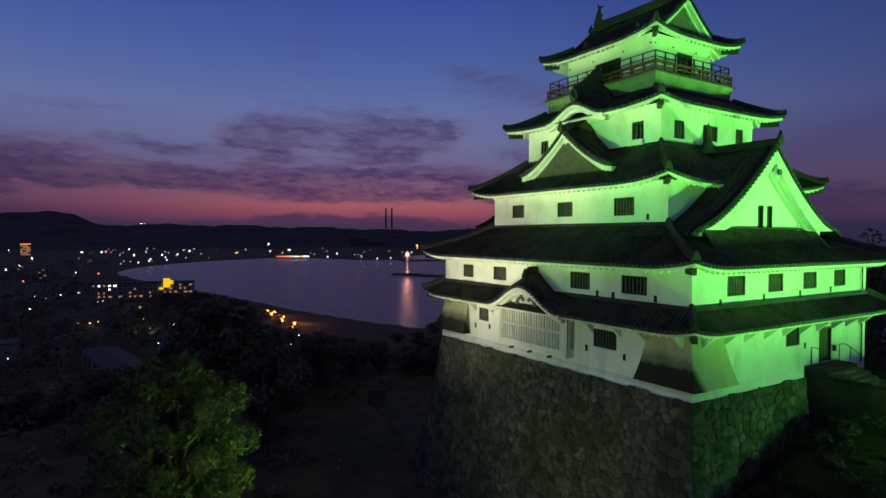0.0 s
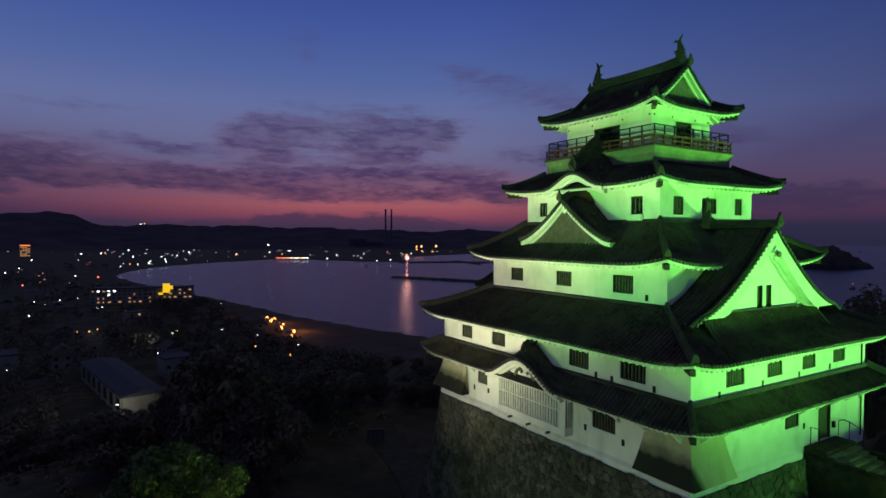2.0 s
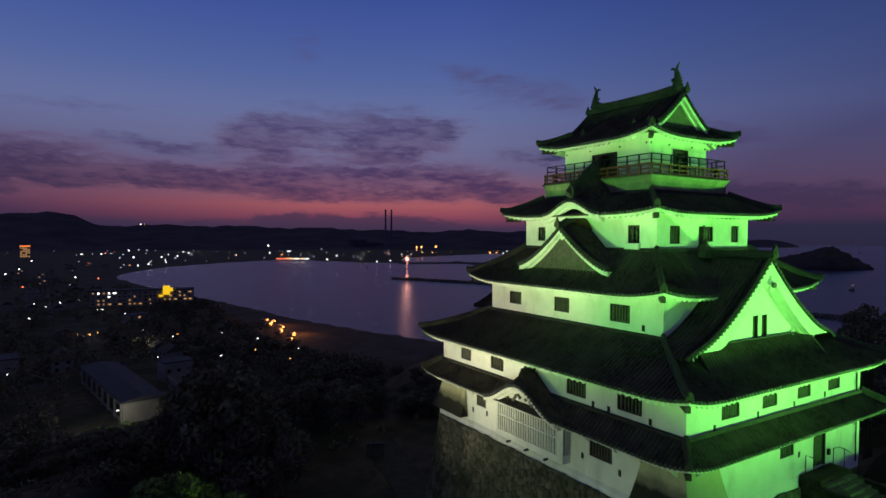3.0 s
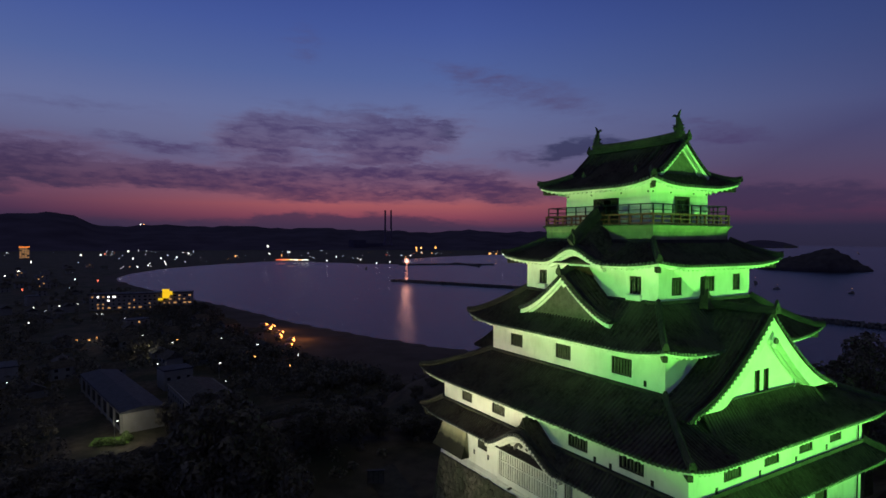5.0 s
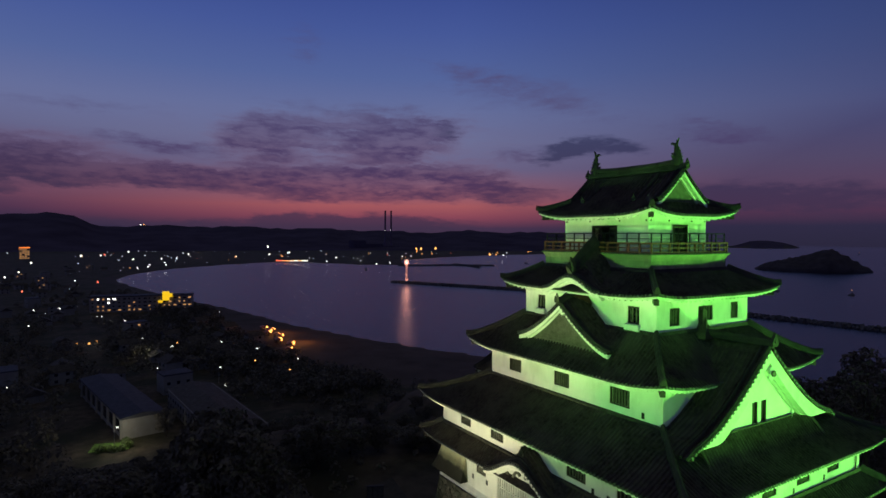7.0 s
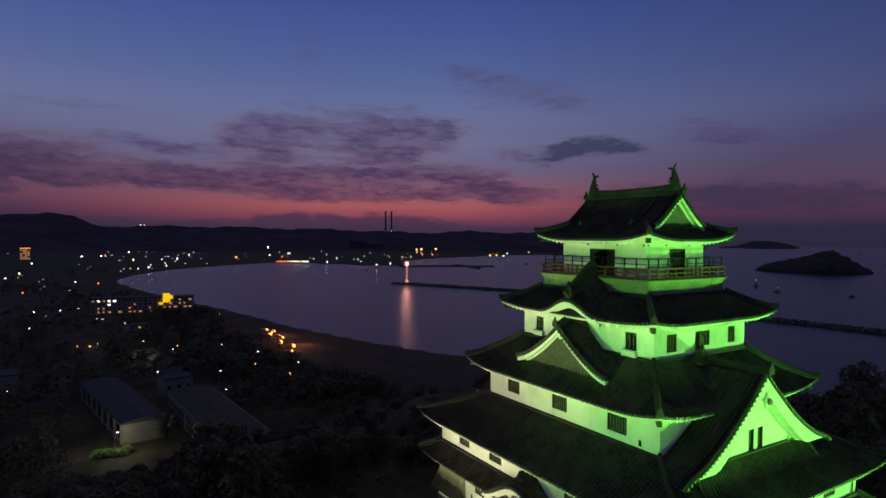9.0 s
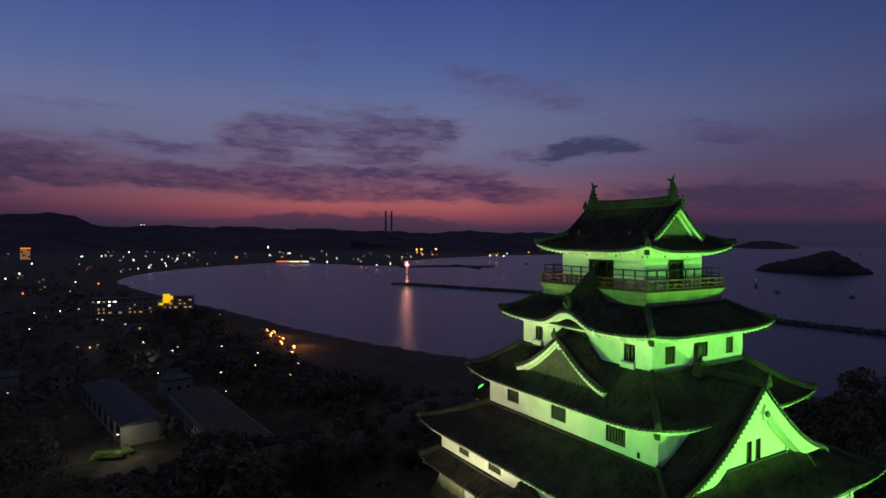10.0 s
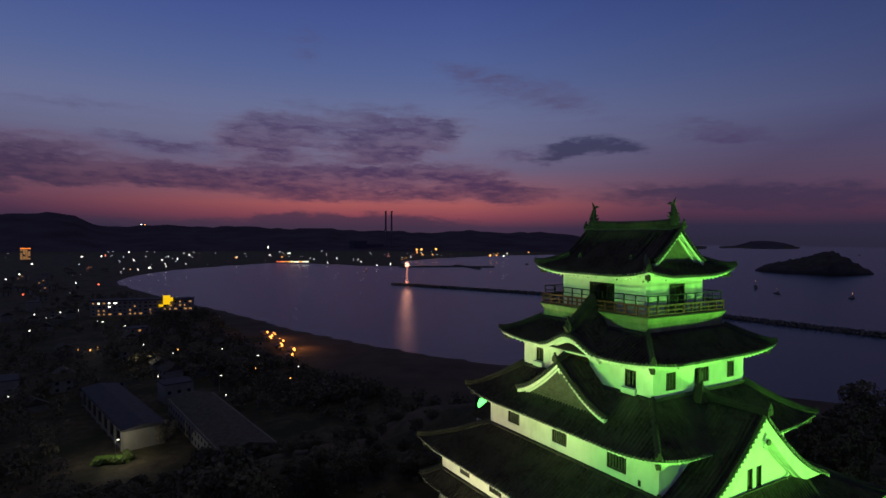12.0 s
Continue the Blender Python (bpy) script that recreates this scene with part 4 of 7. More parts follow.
R5 = Skirt(F5, (1.4, 1.8, 1.4, 1.75), (7.35, 12.9, 8.5, 16.1), 22.66, 23.85, lift=0.5, hollow=1.12, reach=3.6)
R1.build("grey tiled pent roof", rows_apart=False, gaps=[("left", 8.3, 16.0, 0.0)])
R2.build("grey tiled roof with upturned corners", rows_apart=True, gaps=[("front", 2.2, 16.9, 3.45)])
R3.build("grey tiled roof with upturned corners", rows_apart=True)
R4.build("grey tiled roof with upturned corners", gaps=[("left", 9.05, 14.75, 0.0)])
R5.build("grey tiled top roof with upturned corners", course=False)
gable(FRONT, 9.3, 7.2, 9.3, 14.35, 0.75, 5.5, 1.62, hollow=1.4, verge=0.18, foot=1.12, tail=0.8, flush=True, slots=[(8.75, 9.4, 9.35, 10.75), (9.75, 10.4, 9.35, 10.75)], board=0.66, roof_label="large tiled gable roof")
gable(Matrix.Translation((0, 24.2, 0)) @ Matrix.Diagonal((1, -1, 1, 1)), 9.3, 6.9, 9.45, 14.35, 0.75, 5.5, 1.62, hollow=1.4, verge=0.18, foot=0.97, flush=True, board=0.66, roof_label="large tiled gable roof")
gable(LEFT, 12.3, 4.55, 13.48, 16.27, 2.35, 4.62, 3.0, lattice=True, hollow=1.45, board=0.34, riser=1.0)
bow_gable(LEFT, 11.9, 2.85, 17.26, 0.98, 2.95, 5.95, 2.3, 2.7, 0.1, crest=0.5)
bow_gable(LEFT, 12.15, 3.85, 3.85, 1.5, -1.62, 0.0, 1.0, 0.7)
# top gable roof, both ends
gable(FRONT, 10.13, 2.8, 23.7, 26.0, 7.62, 12.3, 8.15, board=0.34, wall_mat=GABLE_SHADE, roof_label="tiled top gable roof")
gable(Matrix.Translation((0, 24.6, 0)) @ Matrix.Diagonal((1, -1, 1, 1)), 10.13, 2.8, 23.7, 26.0, 7.62, 12.25, 8.15, board=0.34, wall_mat=GABLE_SHADE, roof_label="tiled top gable roof")

# tiled apron that climbs from the roof to the foot of the large gable wall
apron = lambda x, v: Vector((x + (9.3 - x) * 0.03 * v, 0.45 + 1.13 * v, 7.86 + 1.42 * v ** 1.1))
bm = bmesh.new()
for dz in (0.0, -0.1):
    rows = [[bm.verts.new(apron(2.9 + 12.8 * i / 12, j / 4) + Vector((0, 0, dz))) for i in range(13)] for j in range(5)]
    for r, q in zip(rows, rows[1:]):
        for i in range(12):
            bm.faces.new((r[i], r[i + 1], q[i + 1], q[i]))
slope = kp("apron_roof", bm, TILE, "tiled apron under the gable wall")
tagged(part("tiling", ribs_mesh([([apron(3.0 + 0.3 * i, q / 6) + Vector((0, 0, 0.012)) for q in range(7)], Vector((1, 0, 0))) for i in range(42)]), TILE, slope), kind="stuff")
bm = bmesh.new()
sweep(bm, [apron(2.9 + 12.8 * i / 6, 1.0) for i in range(7)], [(-0.07, 0.0), (-0.07, 0.08), (0.09, 0.1), (0.09, 0.0)])
part("wall_course", bm, RIDGE, slope)

# ---- land, sea ----
BAY = [(15, 985), (42, 810), (70, 671), (96, 543), (116, 424), (137, 352), (156, 300), (177, 255), (215, 190), (300, 60), (420, -120), (700, -500),
       (4800, -500), (4800, 2600), (1900, 1780), (1493, 1703), (1212, 1688), (932, 1579), (729, 1440), (640, 1190), (546, 1279), (422, 1511), (261, 1422), (123, 1282), (54, 1157), (18, 1040)]


def smooth(a, b, v):
    t = np.clip((v - a) / (b - a), 0, 1)
    return t * t * (3 - 2 * t)


def bay_distance(x, y):
    """Metres to the shore: positive on land, negative on the water."""
    d = np.full(x.shape, 1e9)
    inside = np.zeros(x.shape, bool)
    for (ax, ay), (bx, by) in zip(BAY, BAY[1:] + BAY[:1]):
        ux, uy = bx - ax, by - ay
        k = np.clip(((x - ax) * ux + (y - ay) * uy) / (ux * ux + uy * uy), 0, 1)
        d = np.minimum(d, np.hypot(x - ax - k * ux, y - ay - k * uy))
        hit = ((ay > y) != (by > y)) & (x < (bx - ax) * (y - ay) / (by - ay + 1e-9) + ax)
        inside ^= hit
    return np.where(inside, -d, d)


def beach_width(y):
    """The sand is widest under the castle hill."""
    return np.interp(y, (240, 320, 400, 500, 600), (88, 72, 56, 26, 14))


def ground_height(x, y):
    d = bay_distance(x, y)
    shore = np.where(d > 0, -49.6 + 2.4 * smooth(0, 60, d), -50.2 - 6 * smooth(0, 40, -d))
    # the castle's hill
    r = np.hypot((x - 12) * 1.0, (y - 10) * 0.92)
    hill = smooth(128, 60, r)
    front = smooth(10, -4, y) * smooth(-22, 14, x) * (0.35 + 0.65 * smooth(-20, -7, y))
    top = -12.5 + 11.2 * front + 6.0 * smooth(22, 34, x) * smooth(-10, 10, y)
    wob = 1.2 * np.sin(x * 0.11 + 1.3) * np.cos(y * 0.09) * smooth(20, 60, r)
    z = shore + (top + wob - shore) * hill
    # hills round the bay
    far = np.hypot(x, y)
    a = np.degrees(np.arctan2(x, y)) - 31.7
    crest = 58 + 74 * np.exp(-((a + 35.5) / 3.6) ** 4) + 14 * np.exp(-((a + 24) / 9) ** 2) + 5 * np.sin(a * 0.9) + 3 * np.sin(a * 2.7 + 1) + 2 * np.sin(a * 6.1)
    crest = crest - 16 * smooth(-12, -2, a) + 10 * np.exp(-((a - 3) / 2.5) ** 2) - 95 * smooth(10, 22, a) + 52 * np.exp(-((a - 29) / 2.2) ** 2)
    z = z + smooth(2300, 3900, far) * np.where(d > 0, 1, 0) * (crest + 50) + smooth(4000, 4600, far) * (crest + 50) * np.where(d > 0, 0, 1) * smooth(38, 30, a)
    return z


def ground():
    rs = np.concatenate([np.linspace(0.5, 40, 34), np.geomspace(42, 4850, 92)])
    th = np.radians(np.concatenate([np.linspace(-62, 130, 300, endpoint=False), np.linspace(130, 298, 60, endpoint=False)]))
    R, A = np.meshgrid(rs, th, indexing="ij")
    X, Y = 12 + R * np.sin(A), 10 + R * np.cos(A)
    Z = ground_height(X, Y)
    n = len(th)
    verts = np.stack([X, Y, Z], -1).reshape(-1, 3)
    i, j = np.meshgrid(np.arange(len(rs) - 1), np.arange(n), indexing="ij")
    faces = np.stack([i * n + j, i * n + (j + 1) % n, (i + 1) * n + (j + 1) % n, (i + 1) * n + j], -1).reshape(-1, 4)
    me = bpy.data.meshes.new("ground")
    me.from_pydata(verts.tolist(), [], faces.tolist())
    me.shade_smooth()
    me.materials.append(EARTH)
    me.materials.append(SAND)
    me.materials.append(SLOPE_SHADE)
    me.materials.append(HAZED_FAR)
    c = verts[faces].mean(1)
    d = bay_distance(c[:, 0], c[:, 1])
    # the front slope takes the darkened earth, so that lamp spill hardly shows
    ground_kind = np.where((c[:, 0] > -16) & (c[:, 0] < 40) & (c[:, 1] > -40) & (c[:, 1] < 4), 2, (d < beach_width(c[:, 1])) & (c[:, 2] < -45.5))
    # far hills take the colour with haze painted in
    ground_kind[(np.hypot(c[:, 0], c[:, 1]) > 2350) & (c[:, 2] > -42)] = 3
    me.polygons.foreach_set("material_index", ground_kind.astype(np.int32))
    return tagged(new("ground", me), "dark wooded castle hill, town plain and hills round the bay", "ground", kind="structure")


ground()


def sea():
    m = bpy.data.materials.new("evening_sea")
    m.use_nodes = True
    t = m.node_tree
    b = t.nodes["Principled BSDF"]
    b.inputs["Base Color"].default_value = (0.01, 0.011, 0.018, 1)
    b.inputs["Roughness"].default_value = 0.26
    b.inputs["Specular Tint"].default_value = (0.235, 0.192, 0.172, 1)
    b.inputs["IOR"].default_value = 1.33
    geo = t.nodes.new("ShaderNodeNewGeometry")
    bump = t.nodes.new("ShaderNodeBump")
    bump.inputs["Strength"].default_value = 0.9
    bump.inputs["Distance"].default_value = 0.6
    h = calc(t, "ADD", noise_of(t, geo.outputs["Position"], 0.22, 4, 0.6), calc(t, "MULTIPLY", noise_of(t, geo.outputs["Position"], 0.02, 3), 2.0))
    t.links.new(h, bump.inputs["Height"])
    t.links.new(bump.outputs[0], b.inputs["Normal"])
    bm = bmesh.new()
    vs = [bm.verts.new(v) for v in ((-200, -900, SEA), (4950, -900, SEA), (4950, 4900, SEA), (-200, 4900, SEA))]
    bm.faces.new(vs)
    return tagged(part("water", bm, m), "calm bay at dusk reflecting the violet sky", "sea", kind="structure")


sea()

# ---- the keep: chutes, bay, balcony, doors, ornaments ----
def chute(m, a0, a1, z0, z1, out, wrap0, wrap1, power=1.7):
    """A flared stone-dropping chute on a wall face; wrap: it runs round the corner at that end."""
    bm = bmesh.new()
    n = 10
    rows = []
    for i in range(n + 1):
        s = i / n
        o = out * (1 - s) ** power + 0.03
        widen = 0.35 * (1 - s)
        lo = a0 - (o if wrap0 else widen)
        hi = a1 + (o if wrap1 else widen)
        z = z0 + (z1 - z0) * s
        rows.append([bm.verts.new(m @ Vector(v)) for v in ((lo, -o, z), (lo + (hi - lo) * 0.5, -o, z), (hi, -o, z), (hi if not wrap1 else a1, 0.1, z), (lo if not wrap0 else a0, 0.1, z))])
    for r, q in zip(rows, rows[1:]):
        for j in range(5):
            bm.faces.new((r[j], r[(j + 1) % 5], q[(j + 1) % 5], q[j]))
    bm.faces.new(rows[0][::-1])
    bm.faces.new(rows[-1])
    return bm


mL, _ = facing("left", *F1[:4])
mF, _ = facing("front", *F1[:4])
kp("stone_chute", chute(mL, 0.0, 2.75, 0.83, 3.55, 0.74, True, False), FLARE, "flared plaster chute, darker towards its foot")
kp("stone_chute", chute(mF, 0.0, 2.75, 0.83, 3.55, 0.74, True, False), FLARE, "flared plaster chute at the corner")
kp("stone_chute", chute(mL, 20.7, 24.2, 0.83, 3.55, 0.74, False, True), FLARE, "flared plaster chute, darker towards its foot")
# plinth at the wall's foot
bm = bmesh.new()
for m, ln in ((mL, 24.2), (mF, 10.95)):
    ring = []
    for a in (-0.15, ln * 0.25, ln * 0.5, ln * 0.75, ln + (0.3 if ln > 20 else 0.0)):
        ring.append([bm.verts.new(m @ Vector((a, o, z))) for o, z in ((-0.2, -0.1), (-0.14, 0.42), (0.0, 0.66), (0.1, -0.1))])
    for r, q in zip(ring, ring[1:]):
        for j in range(4):
            bm.faces.new((r[j], r[(j + 1) % 4], q[(j + 1) % 4], q[j]))
    bm.faces.new(ring[0][::-1])
    bm.faces.new(ring[-1])
kp("plinth", bm, PLASTER, "white plaster skirting over the stones")

# triangular brackets under the lowest eave
bm = bmesh.new()
vs = [bm.verts.new(v) for w in (-0.1, 0.1) for v in ((w, 0.0, 0.0), (w, 0.0, -0.82), (w, -0.95, 0.0))]
for f in ((0, 1, 2), (3, 4, 5), (0, 1, 4, 3), (1, 2, 5, 4), (0, 2, 5, 3)):
    bm.faces.new([vs[i] for i in f])
BRACKET = shared("bracket", bm, PLASTER)
for x in (0.85, 2.87, 4.82, 6.83, 8.79, 10.83, 12.78, 14.73, 16.57, 18.45):
    same_part("bracket", BRACKET, keep, KEEP_INV @ Matrix.Translation((x, 0.0, 3.62)))
for y in (0.5, 2.78, 4.73, 6.92, 17.3, 19.6, 21.6, 23.4):
    same_part("bracket", BRACKET, keep, KEEP_INV @ Matrix.Translation((0.0, y, 3.62)) @ Matrix.Rotation(radians(-90), 4, "Z"))

# loopholes
bm = bmesh.new()
box(bm, -0.08, 0.08, -0.03, 0.06, -0.16, 0.16)
box(bm, -0.11, 0.11, -0.012, 0.05, -0.19, 0.19)
LOOP = shared("loophole", bm, IRON)
for y, z in ((7.42, 1.78), (4.4, 1.71), (6.56, 5.27), (5.3, 5.27), (2.27, 5.33), (17.7, 1.75), (19.6, 1.6)):
    same_part("loophole", LOOP, keep, KEEP_INV @ Matrix.Translation((0, y, z)) @ Matrix.Rotation(radians(-90), 4, "Z"))
for x, z in ((2.47, 5.2), (6.67, 5.3), (10.64, 5.33), (14.38, 5.4), (11.3, 2.03)):
    same_part("loophole", LOOP, keep, KEEP_INV @ Matrix.Translation((x, 0, z)))
same_part("loophole", LOOP, keep, KEEP_INV @ Matrix.Translation((2.67, 5.0, 10.0)) @ Matrix.Rotation(radians(-90), 4, "Z"))

# projecting bay with a long white grille under the bow gable
bm = bmesh.new()
for q in ((8.5, 15.6, 0.95, 1.38), (8.5, 15.6, 3.62, 3.9), (8.5, 9.05, 1.38, 3.62), (15.4, 15.6, 1.38, 3.62)):
    box(bm, -0.68, 0.0, q[0], q[1], q[2], q[3])
bay = kp("bay", bm, PLASTER, "projecting plastered bay with a long white grille")
bay_child = lambda name, b, mat, lab="": part(name, b, mat, bay, lab)
bm = bmesh.new()
box(bm, -0.42, -0.38, 9.05, 15.4, 1.38, 3.62)
bay_child("backing", bm, GLASS)
bm = bmesh.new()
box(bm, -0.66, -0.52, 9.05, 15.4, 2.44, 2.56)
bay_child("mid_rail", bm, GRILLE)
bm = bmesh.new()
box(bm, -0.06, 0.06, -0.075, 0.075, 1.38, 3.62)
GBAR = shared("grille_bar", bm, GRILLE)
for i in range(24):
    same_part("grille_bar", GBAR, bay, Matrix.Translation((-0.58, 9.18 + 6.1 * i / 23, 0)))
for y in (10.0, 12.0, 14.0):
    bm = bmesh.new()
    box(bm, -0.98, -0.6, y - 0.07, y + 0.07, 0.76, 0.9)
    bevel(bm, 0.02)
    bay_child("corbel", bm, LATTICE, "weathered timber beam end")
# barred opening in the side of the bay
bm = bmesh.new()
box(bm, -0.6, -0.1, 8.485, 8.505, 1.5, 3.5)
bay_child("side_opening", bm, GLASS, "dark side opening")
bm = bmesh.new()
box(bm, -0.035, 0.035, -0.03, 0.03, 1.5, 3.5)
SBAR = shared("side_bar", bm, GRILLE)
for x in (-0.5, -0.35, -0.2):
    same_part("side_bar", SBAR, bay, Matrix.Translation((x, 8.46, 0)))
# timber tie beam and carved panel inside the bow
bm = bmesh.new()
box(bm, -1.05, -0.7, 8.9, 15.4, 3.72, 3.98)
bay_child("tie_beam", bm, GRILLE)
bm = bmesh.new()
k = 16
fr = []
for i in range(k + 1):
    a = 12.15 + 3.2 * (2 * i / k - 1)
    h = 3.98 + 1.15 * (0.5 + 0.5 * math.cos(math.pi * (2 * i / k - 1)))
    fr.append([bm.verts.new((x, a, z)) for x, z in ((-0.95, 3.9), (-0.95, h), (-0.75, h), (-0.75, 3.9))])
for r, q in zip(fr, fr[1:]):
    for j in range(4):
        bm.faces.new((r[j], r[(j + 1) % 4], q[(j + 1) % 4], q[j]))
bay_child("bow_panel", bm, GRILLE, "pale panel inside the bow")
bm = bmesh.new()
for s in (-1, 1):
    prev = None
    pts = [(-0.99, 12.15 + s * (0.25 + 0.28 * q), 4.35 + 0.32 * math.sin(q * 1.3) - 0.07 * q) for q in range(7)]
    sweep(bm, pts, [(-0.09, -0.1), (-0.09, 0.1), (0.09, 0.1), (0.09, -0.1)])
bay_child("carving", bm, LATTICE, "carved scroll under the bow")
# a panel inside the upper bow gable
bm = bmesh.new()
fr = []
for i in range(k + 1):
    a = 12.0 + 2.5 * (2 * i / k - 1)
    h = 17.1 + 0.75 * (0.5 + 0.5 * math.cos(math.pi * (2 * i / k - 1)))
    fr.append([bm.verts.new((x, a, z)) for x, z in ((4.5, 17.0), (4.5, h), (4.7, h), (4.7, 17.0))])
for r, q in zip(fr, fr[1:]):
    for j in range(4):
        bm.faces.new((r[j], r[(j + 1) % 4], q[(j + 1) % 4], q[j]))
kp("bow_panel", bm, PLASTER, "pale panel inside the upper bow gable")

# flashings where the gable ridges climb to the fourth storey
bm = bmesh.new()
outline = ((-1.3, 14.3), (-0.75, 14.65), (-0.4, 15.15), (-0.24, 15.7), (-0.2, 16.15), (0.2, 16.15), (0.24, 15.7), (0.4, 15.15), (0.75, 14.65), (1.3, 14.3))
wall_side = [bm.verts.new((9.32 + a, 5.59, z)) for a, z in outline]
out_side = [bm.verts.new((9.32 + a * 0.8, 5.59 - 0.22 - 0.9 * max(0.0, 15.2 - z), z)) for a, z in outline]
bm.faces.new(wall_side)
bm.faces.new(out_side[::-1])
for k in range(len(outline)):
    n = (k + 1) % len(outline)
    bm.faces.new((wall_side[k], wall_side[n], out_side[n], out_side[k]))
kp("ridge_flashing", bm, WOOD, "dark flashing where the gable ridge meets the wall")
oni_tile(Vector((9.32, 5.45, 16.2)), (0, -1, 0), 0.26, keep).matrix_basis = KEEP_INV
bm = bmesh.new()
vs = [bm.verts.new(v) for v in ((4.59, 13.5, 16.2), (4.59, 11.1, 16.2), (4.59, 12.1, 17.45), (4.59, 12.5, 17.45), (3.7, 12.2, 16.75), (3.7, 12.4, 16.75))]
for f in ((0, 1, 2, 3), (0, 5, 3), (3, 5, 4, 2), (2, 4, 1), (0, 1, 4, 5)):
    bm.faces.new([vs[i] for i in f])
kp("ridge_flashing", bm, BROWN, "brown sheet flashing against the wall")

# balcony of the top storey
bm = bmesh.new()
ring = []
for o, z in ((0.0, 18.4), (0.0, 19.45), (0.1, 19.7), (0.2, 19.86)):
    ring.append([bm.verts.new(v) for v in ((5.95 - o, 7.15 - o, z), (14.45 + o, 7.15 - o, z), (14.45 + o, 17.75 + o, z), (5.95 - o, 17.75 + o, z))])
for r, q in zip(ring, ring[1:]):
    for j in range(4):
        bm.faces.new((r[j], r[(j + 1) % 4], q[(j + 1) % 4], q[j]))
bm.faces.new(ring[-1])
bm.faces.new(ring[0][::-1])
kp("balcony_base", bm, MOSSY, "plastered balcony base, stained")
bm = bmesh.new()
box(bm, 5.7, 14.7, 6.9, 18.0, 19.86, 19.96)
bevel(bm, 0.03)
kp("balcony_deck", bm, LATTICE, "weathered timber deck")
RX0, RX1, RY0, RY1 = 5.9, 14.45, 7.1, 17.75


def railing(name, label, levels, post_h, step, mat, thick, base_z, inset, ends):
    """A railing round the deck: posts and rails, each a part."""
    runs = [((RX0 + inset, RY0 + inset), (RX1 - inset, RY0 + inset)), ((RX0 + inset, RY0 + inset), (RX0 + inset, RY1 - inset)),
            ((RX1 - inset, RY0 + inset), (RX1 - inset, RY1 - inset)), ((RX0 + inset, RY1 - inset), (RX1 - inset, RY1 - inset))]
    bm = bmesh.new()
    box(bm, -thick, thick, -thick, thick, 0, post_h)
    bevel(bm, thick * 0.2)
    post = shared("post", bm, mat)
    holder = None
    done = set()
    for (ax, ay), (bx, by) in runs:
        for z, h in levels:
            bm = bmesh.new()
            e = ends
            if ay == by:
                box(bm, ax - e, bx + e, ay - thick * 0.7, ay + thick * 0.7, base_z + z, base_z + z + h)
            else:
                box(bm, ax - thick * 0.66, ax + thick * 0.66, ay - e, by + e, base_z + z + 0.004, base_z + z + h + 0.004)
            if holder is None:
                holder = kp(name, bm, mat, label)
            else:
                part("rail", bm, mat, holder)
        ln = max(bx - ax, by - ay)
        k = max(1, round(ln / step))
        for i in range(k + 1):
            p = (round(ax + (bx - ax) * i / k, 3), round(ay + (by - ay) * i / k, 3))
            if p not in done:
                done.add(p)
                same_part("post", post, holder, Matrix.Translation((p[0], p[1], base_z)))


railing("balcony_railing", "rust-red timber railing", ((0.02, 0.12), (0.34, 0.09), (0.66, 0.12)), 0.74, 0.95, RED, 0.065, 19.96, 0.0, 0.1)
railing("safety_railing", "dark iron safety railing above the timber one", ((0.62, 0.05), (1.0, 0.05), (1.38, 0.07)), 1.44, 1.05, IRON, 0.04, 19.96, 0.12, 0.0)


def sliding_door(m, a0, a1, z0, z1, leaves, parent):
    """A doorway with timber jambs, and lattice leaves, the middle left open."""
    bm = bmesh.new()
    for q in ((a0, a0 + 0.1, z0, z1), (a1 - 0.1, a1, z0, z1), (a0 + 0.1, a1 - 0.1, z1 - 0.12, z1)):
        box(bm, q[0], q[1], -0.04, 0.22, q[2], q[3], m)
    d = part("door", bm, WOOD, parent, "dark timber doorway with sliding leaves")
    w = (a1 - a0 - 0.2) / leaves
    for i in range(leaves):
        if leaves > 2 and i == 1:
            continue
        s = a0 + 0.1 + w * i
        bm = bmesh.new()
        dep = 0.1 + 0.06 * (i % 2)
        for q in ((s, s + 0.07, z0, z1 - 0.12), (s + w - 0.07, s + w, z0, z1 - 0.12), (s, s + w, z0, z0 + 0.5), (s, s + w, z1 - 0.24, z1 - 0.12)):
            box(bm, q[0], q[1], dep, dep + 0.04, q[2], q[3], m)
        for k in range(1, 6):
            box(bm, s + w * k / 6 - 0.015, s + w * k / 6 + 0.015, dep + 0.005, dep + 0.03, z0 + 0.5, z1 - 0.24, m)
        part("leaf", bm, WOOD, d)
    return d


m5L, _ = facing("left", *F5[:4])
m5F, _ = facing("front", *F5[:4])
sliding_door(KEEP_INV @ m5L, D5L[0] - F5[2], D5L[1] - F5[2], D5L[2], D5L[3], 3, keep)
sliding_door(KEEP_INV @ m5F, D5F[0] - F5[0], D5F[1] - F5[0], D5F[2], D5F[3], 2, keep)
# a floor inside the top storey, so that no sky shows through the doorways
bm = bmesh.new()
box(bm, 7.22, 13.03, 8.5, 16.03, 19.97, 20.0)
kp("floor_boards", bm, WOOD)
bm = bmesh.new()
box(bm, 10.2, 10.4, 8.55, 15.95, 20.0, 23.4)
kp("partition", bm, WOOD)
